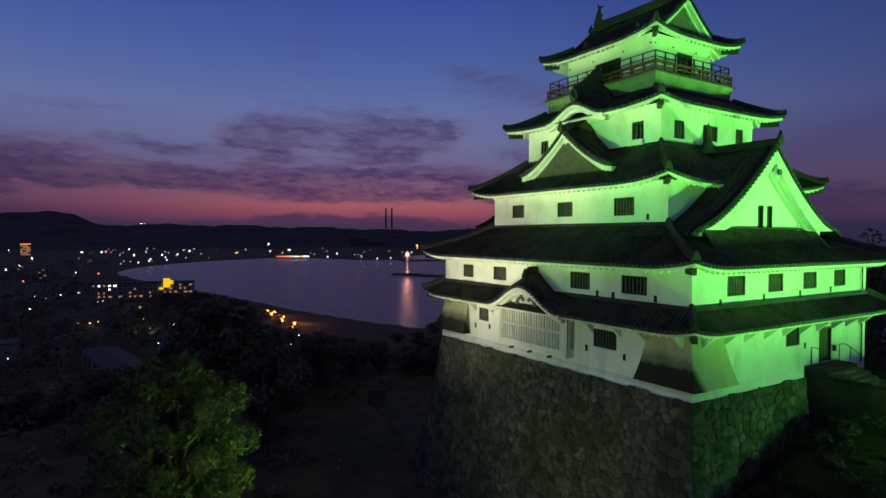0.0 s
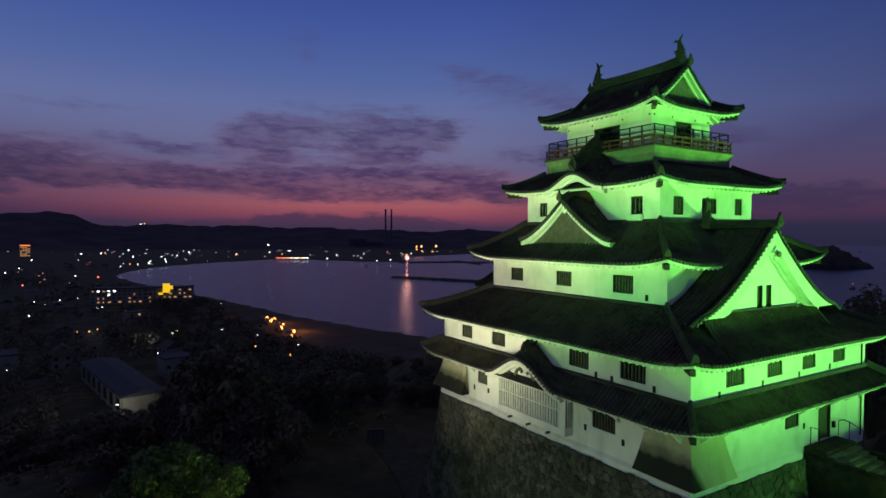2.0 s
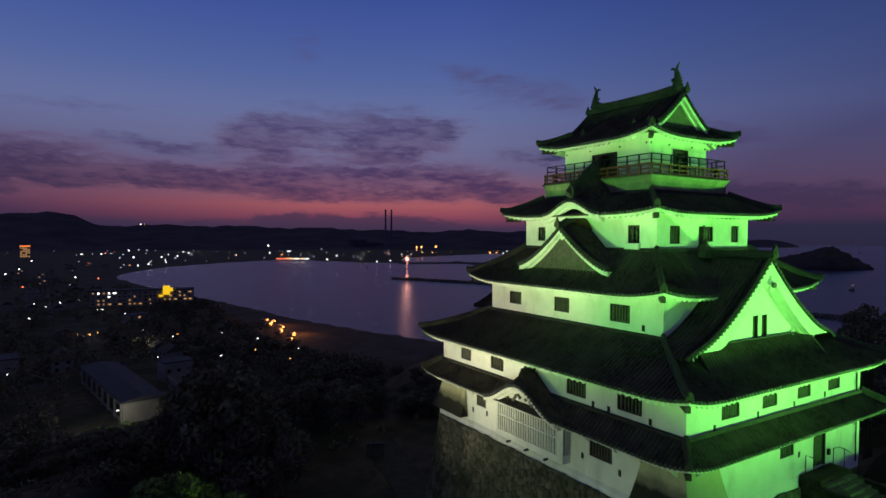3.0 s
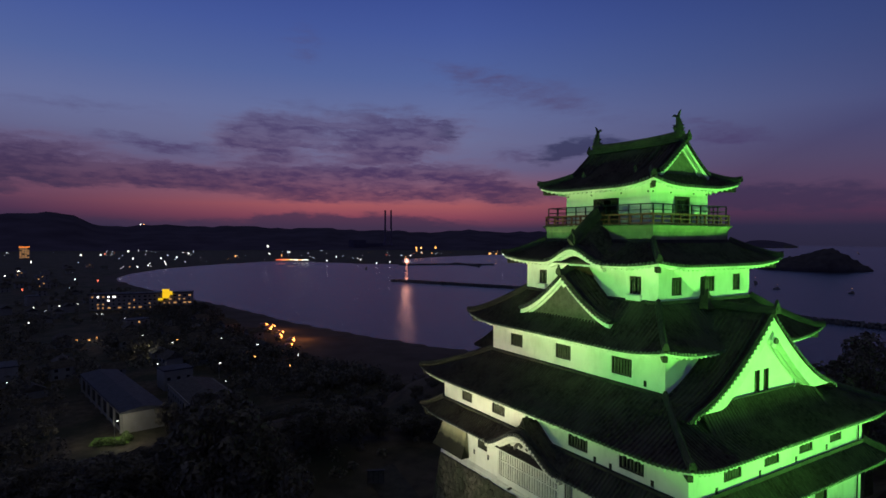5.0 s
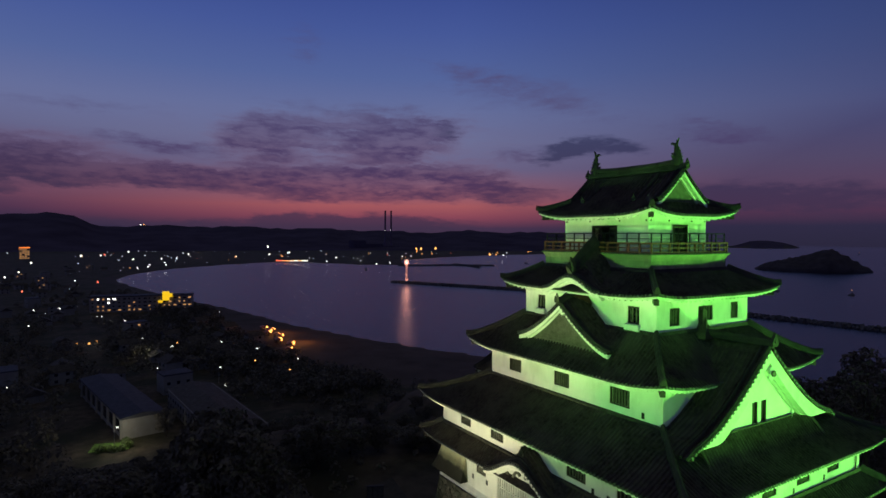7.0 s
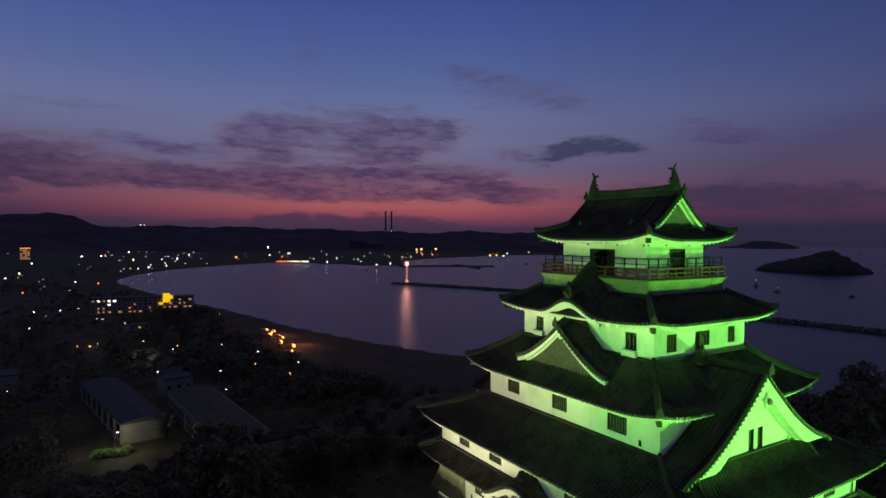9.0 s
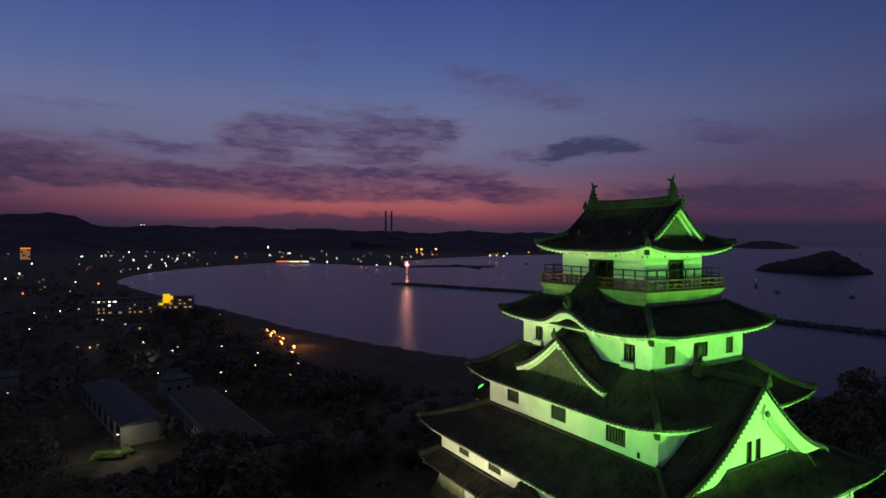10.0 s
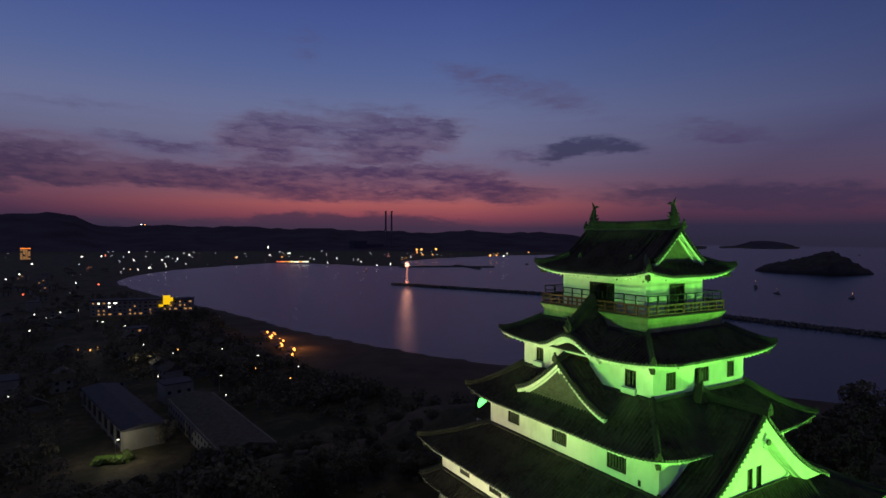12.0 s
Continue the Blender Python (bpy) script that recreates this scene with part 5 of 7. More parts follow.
# nail covers along the top storey
bm = bmesh.new()
disc(bm, 0.07, 0.04, Matrix(), 8)
NAIL = shared("nail_cover", bm, IRON)
for x in (7.1, 9.05, 11.65, 13.2):
    same_part("nail_cover", NAIL, keep, KEEP_INV @ Matrix.Translation((x, 8.13, 22.3)) @ Matrix.Rotation(radians(90), 4, "X"))
for y in (8.3, 10.7, 13.65, 16.2):
    same_part("nail_cover", NAIL, keep, KEEP_INV @ Matrix.Translation((6.85, y, 22.3)) @ Matrix.Rotation(radians(-90), 4, "Y"))
# entrance door
m1F, _ = facing("front", *F1[:4])
bm = bmesh.new()
for q in ((DOOR[0], DOOR[0] + 0.1, DOOR[2], DOOR[3]), (DOOR[1] - 0.1, DOOR[1], DOOR[2], DOOR[3]), (DOOR[0] + 0.1, DOOR[1] - 0.1, DOOR[3] - 0.12, DOOR[3])):
    box(bm, q[0], q[1], -0.05, 0.25, q[2], q[3])
entrance = kp("door", bm, WOOD, "dark timber double entrance door, shut")
for i in range(2):
    a = DOOR[0] + 0.1 + i * 0.63
    bm = bmesh.new()
    box(bm, a, a + 0.61, 0.1, 0.16, DOOR[2], DOOR[3] - 0.12)
    for k in range(4):
        box(bm, a + 0.04 + k * 0.145, a + 0.13 + k * 0.145, 0.075, 0.1, DOOR[2] + 0.05, DOOR[3] - 0.2)
    part("leaf", bm, WOOD, entrance)
bm = bmesh.new()
box(bm, 14.75, 15.0, -0.16, 0.0, 1.35, 1.75)
bevel(bm, 0.02)
kp("meter_box", bm, IRON, "small dark box beside the door")
# rain pipe
bm = bmesh.new()
sweep(bm, [(18.55, -0.09, z) for z in (0.2, 1.2, 2.2, 3.4)], [(0.05 * math.cos(a), 0.05 * math.sin(a)) for a in np.linspace(0, 6.28, 8, endpoint=False)], up=Vector((0, 1, 0)))
kp("rain_pipe", bm, IRON)
bm = bmesh.new()
sweep(bm, [(18.55, -0.09, z) for z in (5.0, 5.8, 6.9)], [(0.05 * math.cos(a), 0.05 * math.sin(a)) for a in np.linspace(0, 6.28, 8, endpoint=False)], up=Vector((0, 1, 0)))
kp("rain_pipe", bm, IRON)


def roof_fish(at, flip):
    """A roof-end fish: heavy head on the ridge, body drawn upwards, spiny back, forked tail that curls over the ridge."""
    bm = bmesh.new()
    spine = [(0.0, 0.0, 0.34, 0.44), (0.02, 0.28, 0.33, 0.42), (0.05, 0.55, 0.27, 0.36), (0.06, 0.8, 0.21, 0.29), (0.02, 1.05, 0.16, 0.24), (-0.03, 1.28, 0.12, 0.2), (-0.06, 1.48, 0.08, 0.16), (-0.06, 1.62, 0.04, 0.1)]
    k = 10
    rings = []
    for y, z, w, d in spine:
        rings.append([bm.verts.new((w * math.cos(6.28319 * j / k), flip * y + d * math.sin(6.28319 * j / k), z)) for j in range(k)])
    for a, b in zip(rings, rings[1:]):
        for j in range(k):
            bm.faces.new((a[j], a[(j + 1) % k], b[(j + 1) % k], b[j]))
    bm.faces.new(rings[0][::-1])
    bm.faces.new(rings[-1])

    def blade(outline, w=0.05):
        a = [bm.verts.new((w, flip * y, z)) for y, z in outline]
        b = [bm.verts.new((-w, flip * y, z)) for y, z in outline]
        bm.faces.new(a)
        bm.faces.new(b[::-1])
        for j in range(len(outline)):
            i = (j + 1) % len(outline)
            bm.faces.new((a[j], a[i], b[i], b[j]))

    # tail: one lobe straight up, one thrown back over the ridge
    blade([(-0.12, 1.4), (0.06, 1.45), (0.1, 1.7), (0.2, 2.02), (-0.02, 1.82), (-0.1, 1.62)])
    blade([(-0.1, 1.42), (-0.08, 1.62), (-0.34, 1.74), (-0.56, 1.6), (-0.34, 1.56)])
    # saw-toothed back fin outwards, and a belly fin inwards
    for z, y, r in ((0.3, 0.42, 0.16), (0.55, 0.4, 0.16), (0.78, 0.34, 0.15), (1.0, 0.25, 0.14), (1.2, 0.16, 0.12)):
        blade([(y - 0.12, z - 0.1), (y + r, z + 0.1), (y - 0.1, z + 0.16)], 0.03)
    blade([(-0.3, 0.75), (-0.5, 0.95), (-0.24, 0.98)], 0.03)
    for sx in (-1, 1):
        vs = [bm.verts.new(v) for v in ((sx * 0.3, flip * -0.1, 0.4), (sx * 0.52, flip * -0.15, 0.72), (sx * 0.22, flip * 0.05, 0.7), (sx * 0.3, flip * 0.06, 0.42))]
        bm.faces.new(vs)
    bmesh.ops.translate(bm, verts=bm.verts, vec=at)
    return kp("roof_fish", bm, RIDGE, "clay roof-end fish with its tail up")


roof_fish(Vector((10.13, 8.35, 26.35)), -1)
roof_fish(Vector((10.13, 16.25, 26.35)), 1)
bm = bmesh.new()
sweep(bm, [(10.13, 7.95 + 8.7 * i / 12, 26.36 + 0.2 * abs(i / 6 - 1) ** 3) for i in range(13)], ridge_section(0.24, 0.34))
kp("main_ridge", bm, RIDGE, "high stepped ridge of clay tiles")

# descending ridges on the slopes of the top roof, each ended by an upright tile
for y in (9.7, 14.8):
    for sx in (-1, 1):
        bm = bmesh.new()
        sweep(bm, [(10.13 + sx * (0.25 + 2.65 * q / 8), y, 23.72 + 2.3 * (1 - (0.25 + 2.65 * q / 8) / 2.8 if q < 8 else 0.0) ** 1.18) for q in range(9)], ridge_section(0.12, 0.2), up=Vector((0, 1, 0)).cross(Vector((sx, 0, 0))) * -sx)
        ridge = kp("descending_ridge", bm, RIDGE)
        oni_tile((10.13 + sx * 2.95, y, 23.85), (sx, 0, 0), 0.42, ridge)

# ---- entrance stairs ----
stairs = thing("entrance_stairs", "dark stone entrance stairs with side walls and iron handrails", "stairs", at=(14, -1, 0))
SI = Matrix.Translation((-14, 1, 0))


def st(name, bm, mat, label=""):
    ob = part(name, bm, mat, stairs, label)
    ob.matrix_basis = SI
    return ob


bm = bmesh.new()
box(bm, 11.3, 15.2, -1.3, -0.02, -3.6, 0.74)
bevel(bm, 0.03)
st("landing", bm, DARK_STONE)
for i in range(9):
    bm = bmesh.new()
    box(bm, 11.35, 15.0, -1.72 - 0.4 * i, -1.3 - 0.4 * i, -3.6, 0.56 - 0.18 * i)
    bevel(bm, 0.025)
    st("step", bm, STEP)
for x in (11.0, 15.0):
    bm = bmesh.new()
    box(bm, x, x + 0.35, -6.2, -0.3, -4.2, 0.3)
    bevel(bm, 0.06)
    side = st("side_wall", bm, DARK_STONE, "dark brown stone side wall")
    # flat coping stones along the wall's top
    y = -6.25
    while y < -0.5:
        bm = bmesh.new()
        box(bm, x - 0.05, x + 0.4, y + 0.01, min(y + 0.9, -0.25) - 0.01, 0.304, 0.4)
        bevel(bm, 0.03)
        part("coping", bm, DARK_STONE, side)
        y += 0.92
tube = [(0.028 * math.cos(a), 0.028 * math.sin(a)) for a in np.linspace(0, 6.28, 8, endpoint=False)]


def iron_rail(points, posts):
    bm = bmesh.new()
    sweep(bm, points, tube, up=Vector((0, 1, 0.01)))
    st("handrail", bm, IRON)
    for x, y, z0, z1 in posts:
        bm = bmesh.new()
        sweep(bm, [(x, y, z0), (x, y, (z0 + z1) / 2), (x, y, z1)], tube, up=Vector((0, 1, 0)))
        st("post", bm, IRON)


iron_rail([(15.0, -0.3, 1.8), (15.7, -0.3, 1.78), (16.5, -0.3, 1.5), (18.7, -0.3, 0.42)], [(15.0, -0.3, 0.74, 1.8), (16.5, -0.3, -1.4, 1.5), (18.5, -0.3, -1.6, 0.5)])
iron_rail([(11.9, -0.62, 1.85), (11.9, -0.35, 1.88), (11.9, -0.12, 1.88)], [(11.9, -0.62, 0.74, 1.85), (11.9, -0.12, 0.74, 1.88)])

# ---- trees ----
def gz(x, y):
    return float(ground_height(np.array([float(x)]), np.array([float(y)]))[0])


def leaf_cloud(lobes, count, size, rng):
    """Many small bent leaves on the outside of several lobes."""
    verts, faces = [], []
    weights = [l[3] ** 2 for l in lobes]
    for _ in range(count):
        cx, cy, cz, r = rng.choices(lobes, weights)[0]
        d = Vector((rng.gauss(0, 1), rng.gauss(0, 1), rng.gauss(0, 1) + 0.25)).normalized()
        p = Vector((cx, cy, cz)) + d * r * (0.62 + 0.42 * rng.random() ** 0.7)
        n = (d + Vector((rng.uniform(-1, 1), rng.uniform(-1, 1), rng.uniform(-1, 1))) * 0.8).normalized()
        u = n.orthogonal().normalized()
        a = rng.uniform(0, 6.28)
        v = n.cross(u)
        u, v = u * math.cos(a) + v * math.sin(a), v * math.cos(a) - u * math.sin(a)
        s = size * rng.uniform(0.6, 1.3)
        k = len(verts)
        verts += [p - u * s, p - v * s * 0.5 + n * s * 0.15, p + u * s, p + v * s * 0.5 + n * s * 0.15]
        faces += [(k, k + 1, k + 2), (k, k + 2, k + 3)]
    return verts, faces


def tree_thing(height, spread, lobes_n, leaves, size, seed, leaf_mat, label, first=0.32, lobe=(0.24, 0.40)):
    """A tree with a tapered trunk, limbs and a crown of leaves; stands at the origin."""
    rng = random.Random(seed)
    t = thing("tree", label, "tree")
    sec = [(math.cos(a), math.sin(a)) for a in np.linspace(0, 6.28, 7, endpoint=False)]
    bm = bmesh.new()

    def limb(points, r0, r1):
        rings = []
        for i, p in enumerate(points):
            r = r0 + (r1 - r0) * i / (len(points) - 1)
            rings.append([bm.verts.new(Vector(p) + Vector((c * r, s * r, 0.15 * r * c))) for c, s in sec])
        for a, b in zip(rings, rings[1:]):
            for j in range(7):
                bm.faces.new((a[j], a[(j + 1) % 7], b[(j + 1) % 7], b[j]))
        bm.faces.new(rings[-1])

    limb([(0, 0, -0.4), (0.1, 0.05, height * 0.2), (0.0, 0.2, height * 0.45), (0.2, 0.1, height * 0.75)], height * 0.028, height * 0.01)
    lobes = []
    mid, tall = (first + 1) / 2, (1 - first) / 2
    for i in range(lobes_n):
        a = 2.4 * i + rng.uniform(-0.3, 0.3)
        v = 2 * (i + 0.5) / lobes_n - 1
        rad = spread * math.sqrt(1 - abs(v) ** 2.6) * rng.uniform(0.5, 0.82) * (0.4 if i % 3 == 2 else 1.0)
        c = (rad * math.cos(a), rad * math.sin(a), height * (mid + tall * v * 0.84))
        lobes.append((*c, spread * rng.uniform(*lobe)))
        limb([(0, 0.1, c[2] * 0.6), (c[0] * 0.5, c[1] * 0.5, c[2] * 0.85), c], height * 0.011, 0.03)
    part("trunk", bm, BARK, t)
    part("crown", leaf_cloud(lobes, leaves, size, rng), leaf_mat, t)
    return t


lit_tree = tree_thing(14.0, 4.9, 96, 24000, 0.15, 3, LEAF, "broad evergreen tree below the keep, lit yellow-green from below", first=0.06, lobe=(0.13, 0.21))
lit_tree.location = (-22.5, 17.1, gz(-22.5, 17.1) + 0.9)
kinds = [tree_thing(12.0, 4.6, 15, 2800, 0.34, 11, LEAF_DARK, "dark evergreen tree on the castle hill", first=0.25),
         tree_thing(10.5, 5.2, 14, 2800, 0.34, 12, LEAF_DARK, "dark broad-crowned tree on the castle hill", first=0.22),
         tree_thing(13.5, 4.2, 16, 2800, 0.34, 13, LEAF_DARK, "tall dark tree on the castle hill", first=0.3)]
for k in kinds:
    tagged(k, group="trees on the castle hill")
rng = random.Random(21)
FWD, RGT = Vector((0.5256, 0.8507, 0)), Vector((0.8507, -0.5256, 0))
START = Vector((-27, -19, 0))
spots = []
for row, d in enumerate((66, 72, 79, 87, 96, 106, 117, 129, 142)):
    for i in range(26):
        u = -0.95 + 1.2 * (i + rng.uniform(-0.35, 0.35)) / 23
        dd = d + rng.uniform(-3, 3) + (16 if u > -0.16 else 0) + (10 if u < -0.6 else 0)
        spots.append((START + FWD * dd + RGT * dd * u, row, u))
SKYLINE = ((-0.9, -0.76, -0.66, -0.5, -0.43, -0.34, -0.30, -0.27, -0.18, 0.0, 0.3), (0.44, 0.42, 0.41, 0.38, 0.36, 0.335, 0.33, 0.33, 0.31, 0.32, 0.33))
used = set()
for q, row, u in spots:
    x, y = q.x, q.y
    if bay_distance(np.array([x]), np.array([y]))[0] < 75 or (-10 < x < 26 and y < 58) or (-40 < x < 20 and y > 170):
        continue
    if 0.03 < u < 0.13 and (q - START).dot(FWD) > 72:
        continue
    h = gz(x, y)
    i = rng.randrange(3)
    # trees are scaled to keep under the wood's skyline as the camera sees it
    away = (q - START).dot(FWD)
    line = 20.6 - away * float(np.interp(u, SKYLINE[0], SKYLINE[1]))
    s = min(1.2, (line - h) / (12.0, 10.5, 13.5)[i]) * rng.uniform(0.78, 1.0)
    s = max(s, 0.2 + 0.08 * rng.random())
    m = pose(x, y, h - 0.3, 0, 0, rng.uniform(0, 360))
    if i not in used:
        kinds[i].matrix_basis = m @ Matrix.Scale(s, 4)
        used.add(i)
    else:
        c = copy_thing(kinds[i], m)
        k = max(s, min(1.0, s * 1.6))
        c.scale = (k, k, s * rng.uniform(0.9, 1.1))
# the tall clump nearest to the yard
for u, away in ((-0.43, 60), (-0.385, 57), (-0.345, 60), (-0.31, 57), (-0.36, 64), (-0.405, 65)):
    q = START + FWD * away + RGT * away * u
    h = gz(q.x, q.y)
    c = copy_thing(kinds[rng.randrange(3)], pose(q.x, q.y, h - 0.3, 0, 0, rng.uniform(0, 360)))
    s = (8.6 - away * (0.105 + 0.9 * max(0.0, abs(u + 0.37) - 0.03)) - h) / 13.2
    c.scale = (s * 0.9, s * 0.9, s)
# trees behind the keep, on the seaward side of the hill
for x, y, top in ((43, 10, 11), (48, 4, 8), (38, 16, 7), (52, 14, 9), (46, 22, 8), (57, 8, 7), (40, 24, 6), (60, 20, 8), (34, 28, 5), (52, -2, 7), (48, 17.5, 15.6), (54, 16.5, 16.4), (60, 16, 17), (46, 12.5, 13.2), (64, 12, 16)):
    h = gz(x, y)
    c = copy_thing(kinds[rng.randrange(3)], pose(x, y, h - 0.3, 0, 0, rng.uniform(0, 360)))
    s = (top - 9.0 - h) / 13.5
    c.scale = (s, s, s)

# a thin tree close behind the keep's seaward wall
thin = tree_thing(17.0, 2.6, 12, 900, 0.2, 17, LEAF_DARK, "thin sparse tree beside the keep", first=0.45)
thin.matrix_basis = pose(34.0, 5.4, gz(34.0, 5.4) - 0.2) @ Matrix.Scale((10.0 - gz(34.0, 5.4)) / 17.0, 4)

# scrub and rocks on the slope before the entrance
def boulder(r, rng):
    bm = bmesh.new()
    bmesh.ops.create_icosphere(bm, subdivisions=3, radius=r)
    off = Vector((rng.random() * 9, rng.random() * 9, 0))
    for v in bm.verts:
        d = v.co.normalized()
        v.co *= 1 + 0.5 * noise.noise(d * 1.3 + off) + 0.22 * noise.noise(d * 3.1 + off) + 0.08 * noise.noise(d * 8 + off)
        v.co.z *= 0.6
    return bm


for i in range(34):
    x, y = rng.uniform(2, 20), rng.uniform(-9.5, -1.2)
    if x > 10.6 and y > -6.6:
        x = rng.uniform(5, 10.2)
    ob = part("boulder", boulder(rng.choice((0.2, 0.25, 0.35, 0.45, 0.6)), rng), FIELD_STONE)
    tagged(ob, "dark weathered boulder on the slope before the stairs", "rock", "boulders on the slope")
    ob.location = (x, y, gz(x, y))
    ob.rotation_euler = (rng.uniform(-0.3, 0.3), rng.uniform(-0.3, 0.3), rng.uniform(0, 6.28))
sv, sf = [], []
for i in range(230):
    x, y = rng.uniform(-8, 24), rng.uniform(-14, -1.6)
    if 10.5 < x < 15.6 and y > -6.4:
        continue
    z = gz(x, y)
    v, f = leaf_cloud([(x, y, z + 0.1, rng.uniform(0.3, 0.8))], 110, 0.075, rng)
    k = len(sv)
    sv += v
    sf += [tuple(q + k for q in t) for t in f]
tagged(part("undergrowth", (sv, sf), SCRUB), "low dark scrub on the slope", "shrubs", kind="stuff")
sv, sf = [], []
for i in range(260):
    x, y = rng.uniform(-55, 30), rng.uniform(26, 75)
    if -6 < x < 14 and y < 52:
        continue
    z = gz(x, y)
    v, f = leaf_cloud([(x, y, z + 0.2, rng.uniform(0.5, 1.4))], 40, 0.3, rng)
    k = len(sv)
    sv += v
    sf += [tuple(q + k for q in t) for t in f]
tagged(part("undergrowth", (sv, sf), LEAF_DARK), "dark scrub at the edge of the castle yard", "shrubs", kind="stuff")

# path and the notice board in the castle yard
pv, pf = [], []
for i in range(25):
    s = i / 24
    x, y = 7 - 15 * s + 3 * math.sin(s * 3), 52 - 40 * s
    for o in (-2.4, 2.4):
        pv.append((x + o, y + o * 0.3, gz(x + o, y) + 0.12))
    if i:
        pf.append((2 * i - 2, 2 * i - 1, 2 * i + 1, 2 * i))
tagged(part("path", (pv, pf), PATH), "pale gravel path through the castle yard", "path", kind="structure")
board = thing("notice_board", "pale grey notice board with three panels on posts", "notice board", at=(4.6, 48.0, gz(4.6, 48.0)))
board.rotation_euler = (0, 0, radians(-25))
for i in range(3):
    bm = bmesh.new()
    box(bm, -1.0 + i * 0.68, -0.36 + i * 0.68, -0.05, 0.05, 0.25, 1.75)
    bevel(bm, 0.015)
    part("panel", bm, LATTICE, board)
for i in range(4):
    bm = bmesh.new()
    box(bm, -1.05 + i * 0.68, -0.99 + i * 0.68, -0.04, 0.04, -0.2, 1.85)
    part("post", bm, WOOD, board)
bm = bmesh.new()
box(bm, -1.15, 1.15, -0.25, 0.25, 1.86, 1.94)
part("roof", bm, WOOD, board)

# floodlights that light the keep
def floodlight(at, target, lens, pole, label="green floodlight on a pole facing the keep", wide=1, big=1.0):
    t = thing("floodlight", label, "floodlight", "floodlights round the keep", at=(at[0], at[1], gz(at[0], at[1])))
    up = at[2] - gz(at[0], at[1])
    bm = bmesh.new()
    sweep(bm, [(0, 0, -0.3), (0, 0, up * 0.5), (0, 0, up - 0.15)], [(0.06 * math.cos(a), 0.06 * math.sin(a)) for a in np.linspace(0, 6.28, 8, endpoint=False)], up=Vector((0, 1, 0)))
    part("pole", bm, IRON, t)
    aim = (Vector(target) - Vector(at)).to_track_quat("-Z", "Y").to_matrix().to_4x4()
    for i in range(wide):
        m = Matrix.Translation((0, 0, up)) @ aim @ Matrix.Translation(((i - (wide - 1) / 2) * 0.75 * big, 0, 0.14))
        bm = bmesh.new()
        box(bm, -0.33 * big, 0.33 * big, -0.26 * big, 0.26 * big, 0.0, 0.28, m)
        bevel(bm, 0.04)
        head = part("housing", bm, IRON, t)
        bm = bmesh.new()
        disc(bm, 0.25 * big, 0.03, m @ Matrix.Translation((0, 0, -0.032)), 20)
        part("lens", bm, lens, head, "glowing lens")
    return t


# the north lamp's head is oversized to stand in for its glare
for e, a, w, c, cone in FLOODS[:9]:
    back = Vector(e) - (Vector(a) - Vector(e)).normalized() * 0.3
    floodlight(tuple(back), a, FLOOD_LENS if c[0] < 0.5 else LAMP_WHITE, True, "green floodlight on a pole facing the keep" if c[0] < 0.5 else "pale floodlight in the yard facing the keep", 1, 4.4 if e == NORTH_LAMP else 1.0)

# ---- the town below ----
def house_thing(w, d, h, roof_h, label, flat=False, wall=HALL, lit=0):
    """A house: four walls, a ridged or flat roof with eaves, windows, a door."""
    t = thing("house", label, "house", "houses of the town")
    bm = bmesh.new()
    box(bm, -w / 2, w / 2, -d / 2, d / 2, -1.0, h)
    body = part("wall", bm, wall, t)
    bm = bmesh.new()
    e = 0.6
    if flat:
        box(bm, -w / 2 - 0.15, w / 2 + 0.15, -d / 2 - 0.15, d / 2 + 0.15, h, h + 0.5)
    else:
        vs = [bm.verts.new(v) for v in ((-w / 2 - e, -d / 2 - e, h - 0.2), (w / 2 + e, -d / 2 - e, h - 0.2), (w / 2 + e, d / 2 + e, h - 0.2), (-w / 2 - e, d / 2 + e, h - 0.2),
                                        (-w / 2 - e * 0.6, 0, h + roof_h), (w / 2 + e * 0.6, 0, h + roof_h))]
        for f in ((0, 1, 5, 4), (2, 3, 4, 5), (0, 3, 4), (1, 2, 5), (0, 1, 2, 3)):
            bm.faces.new([vs[i] for i in f])
    part("roof", bm, SLATE_BLUE if flat else TILE, t)
    k = 0
    for s in (-1, 1):
        for fl in range(max(1, int(h / 3))):
            for i in range(max(2, int(w / 4))):
                x = -w / 2 + w * (i + 0.5) / max(2, int(w / 4))
                bm = bmesh.new()
                box(bm, x - 0.7, x + 0.7, s * d / 2 - 0.04, s * d / 2 + 0.04, 1.0 + fl * 3, 2.3 + fl * 3)
                k += 1
                part("window", bm, WINDOW_WARM if lit and k % lit == 0 and s < 0 else GLASS, t)
    return t


def place(t, x, y, turn, dz=0.0):
    t.matrix_basis = pose(x, y, gz(x, y) + dz, 0, 0, turn)
    return t


# the hall with the white end wall
hall = thing("hall", "long white hall with pilasters and a blue-grey sheet roof", "hall")
L, Wd, H = 70.0, 13.0, 6.6
bm = bmesh.new()
box(bm, -Wd / 2, Wd / 2, 0, L, -2, H)
part("wall", bm, HALL, hall)
bm = bmesh.new()
vs = [bm.verts.new(v) for v in ((-Wd / 2 - 0.6, -0.5, H), (Wd / 2 + 0.6, -0.5, H), (Wd / 2 + 0.6, L + 0.5, H), (-Wd / 2 - 0.6, L + 0.5, H), (-Wd / 2 - 0.6, -0.5, H + 0.5), (Wd / 2 + 0.6, -0.5, H + 0.5),
                                (Wd / 2 + 0.6, L + 0.5, H + 0.5), (-Wd / 2 - 0.6, L + 0.5, H + 0.5), (0, -0.5, H + 1.6), (0, L + 0.5, H + 1.6))]
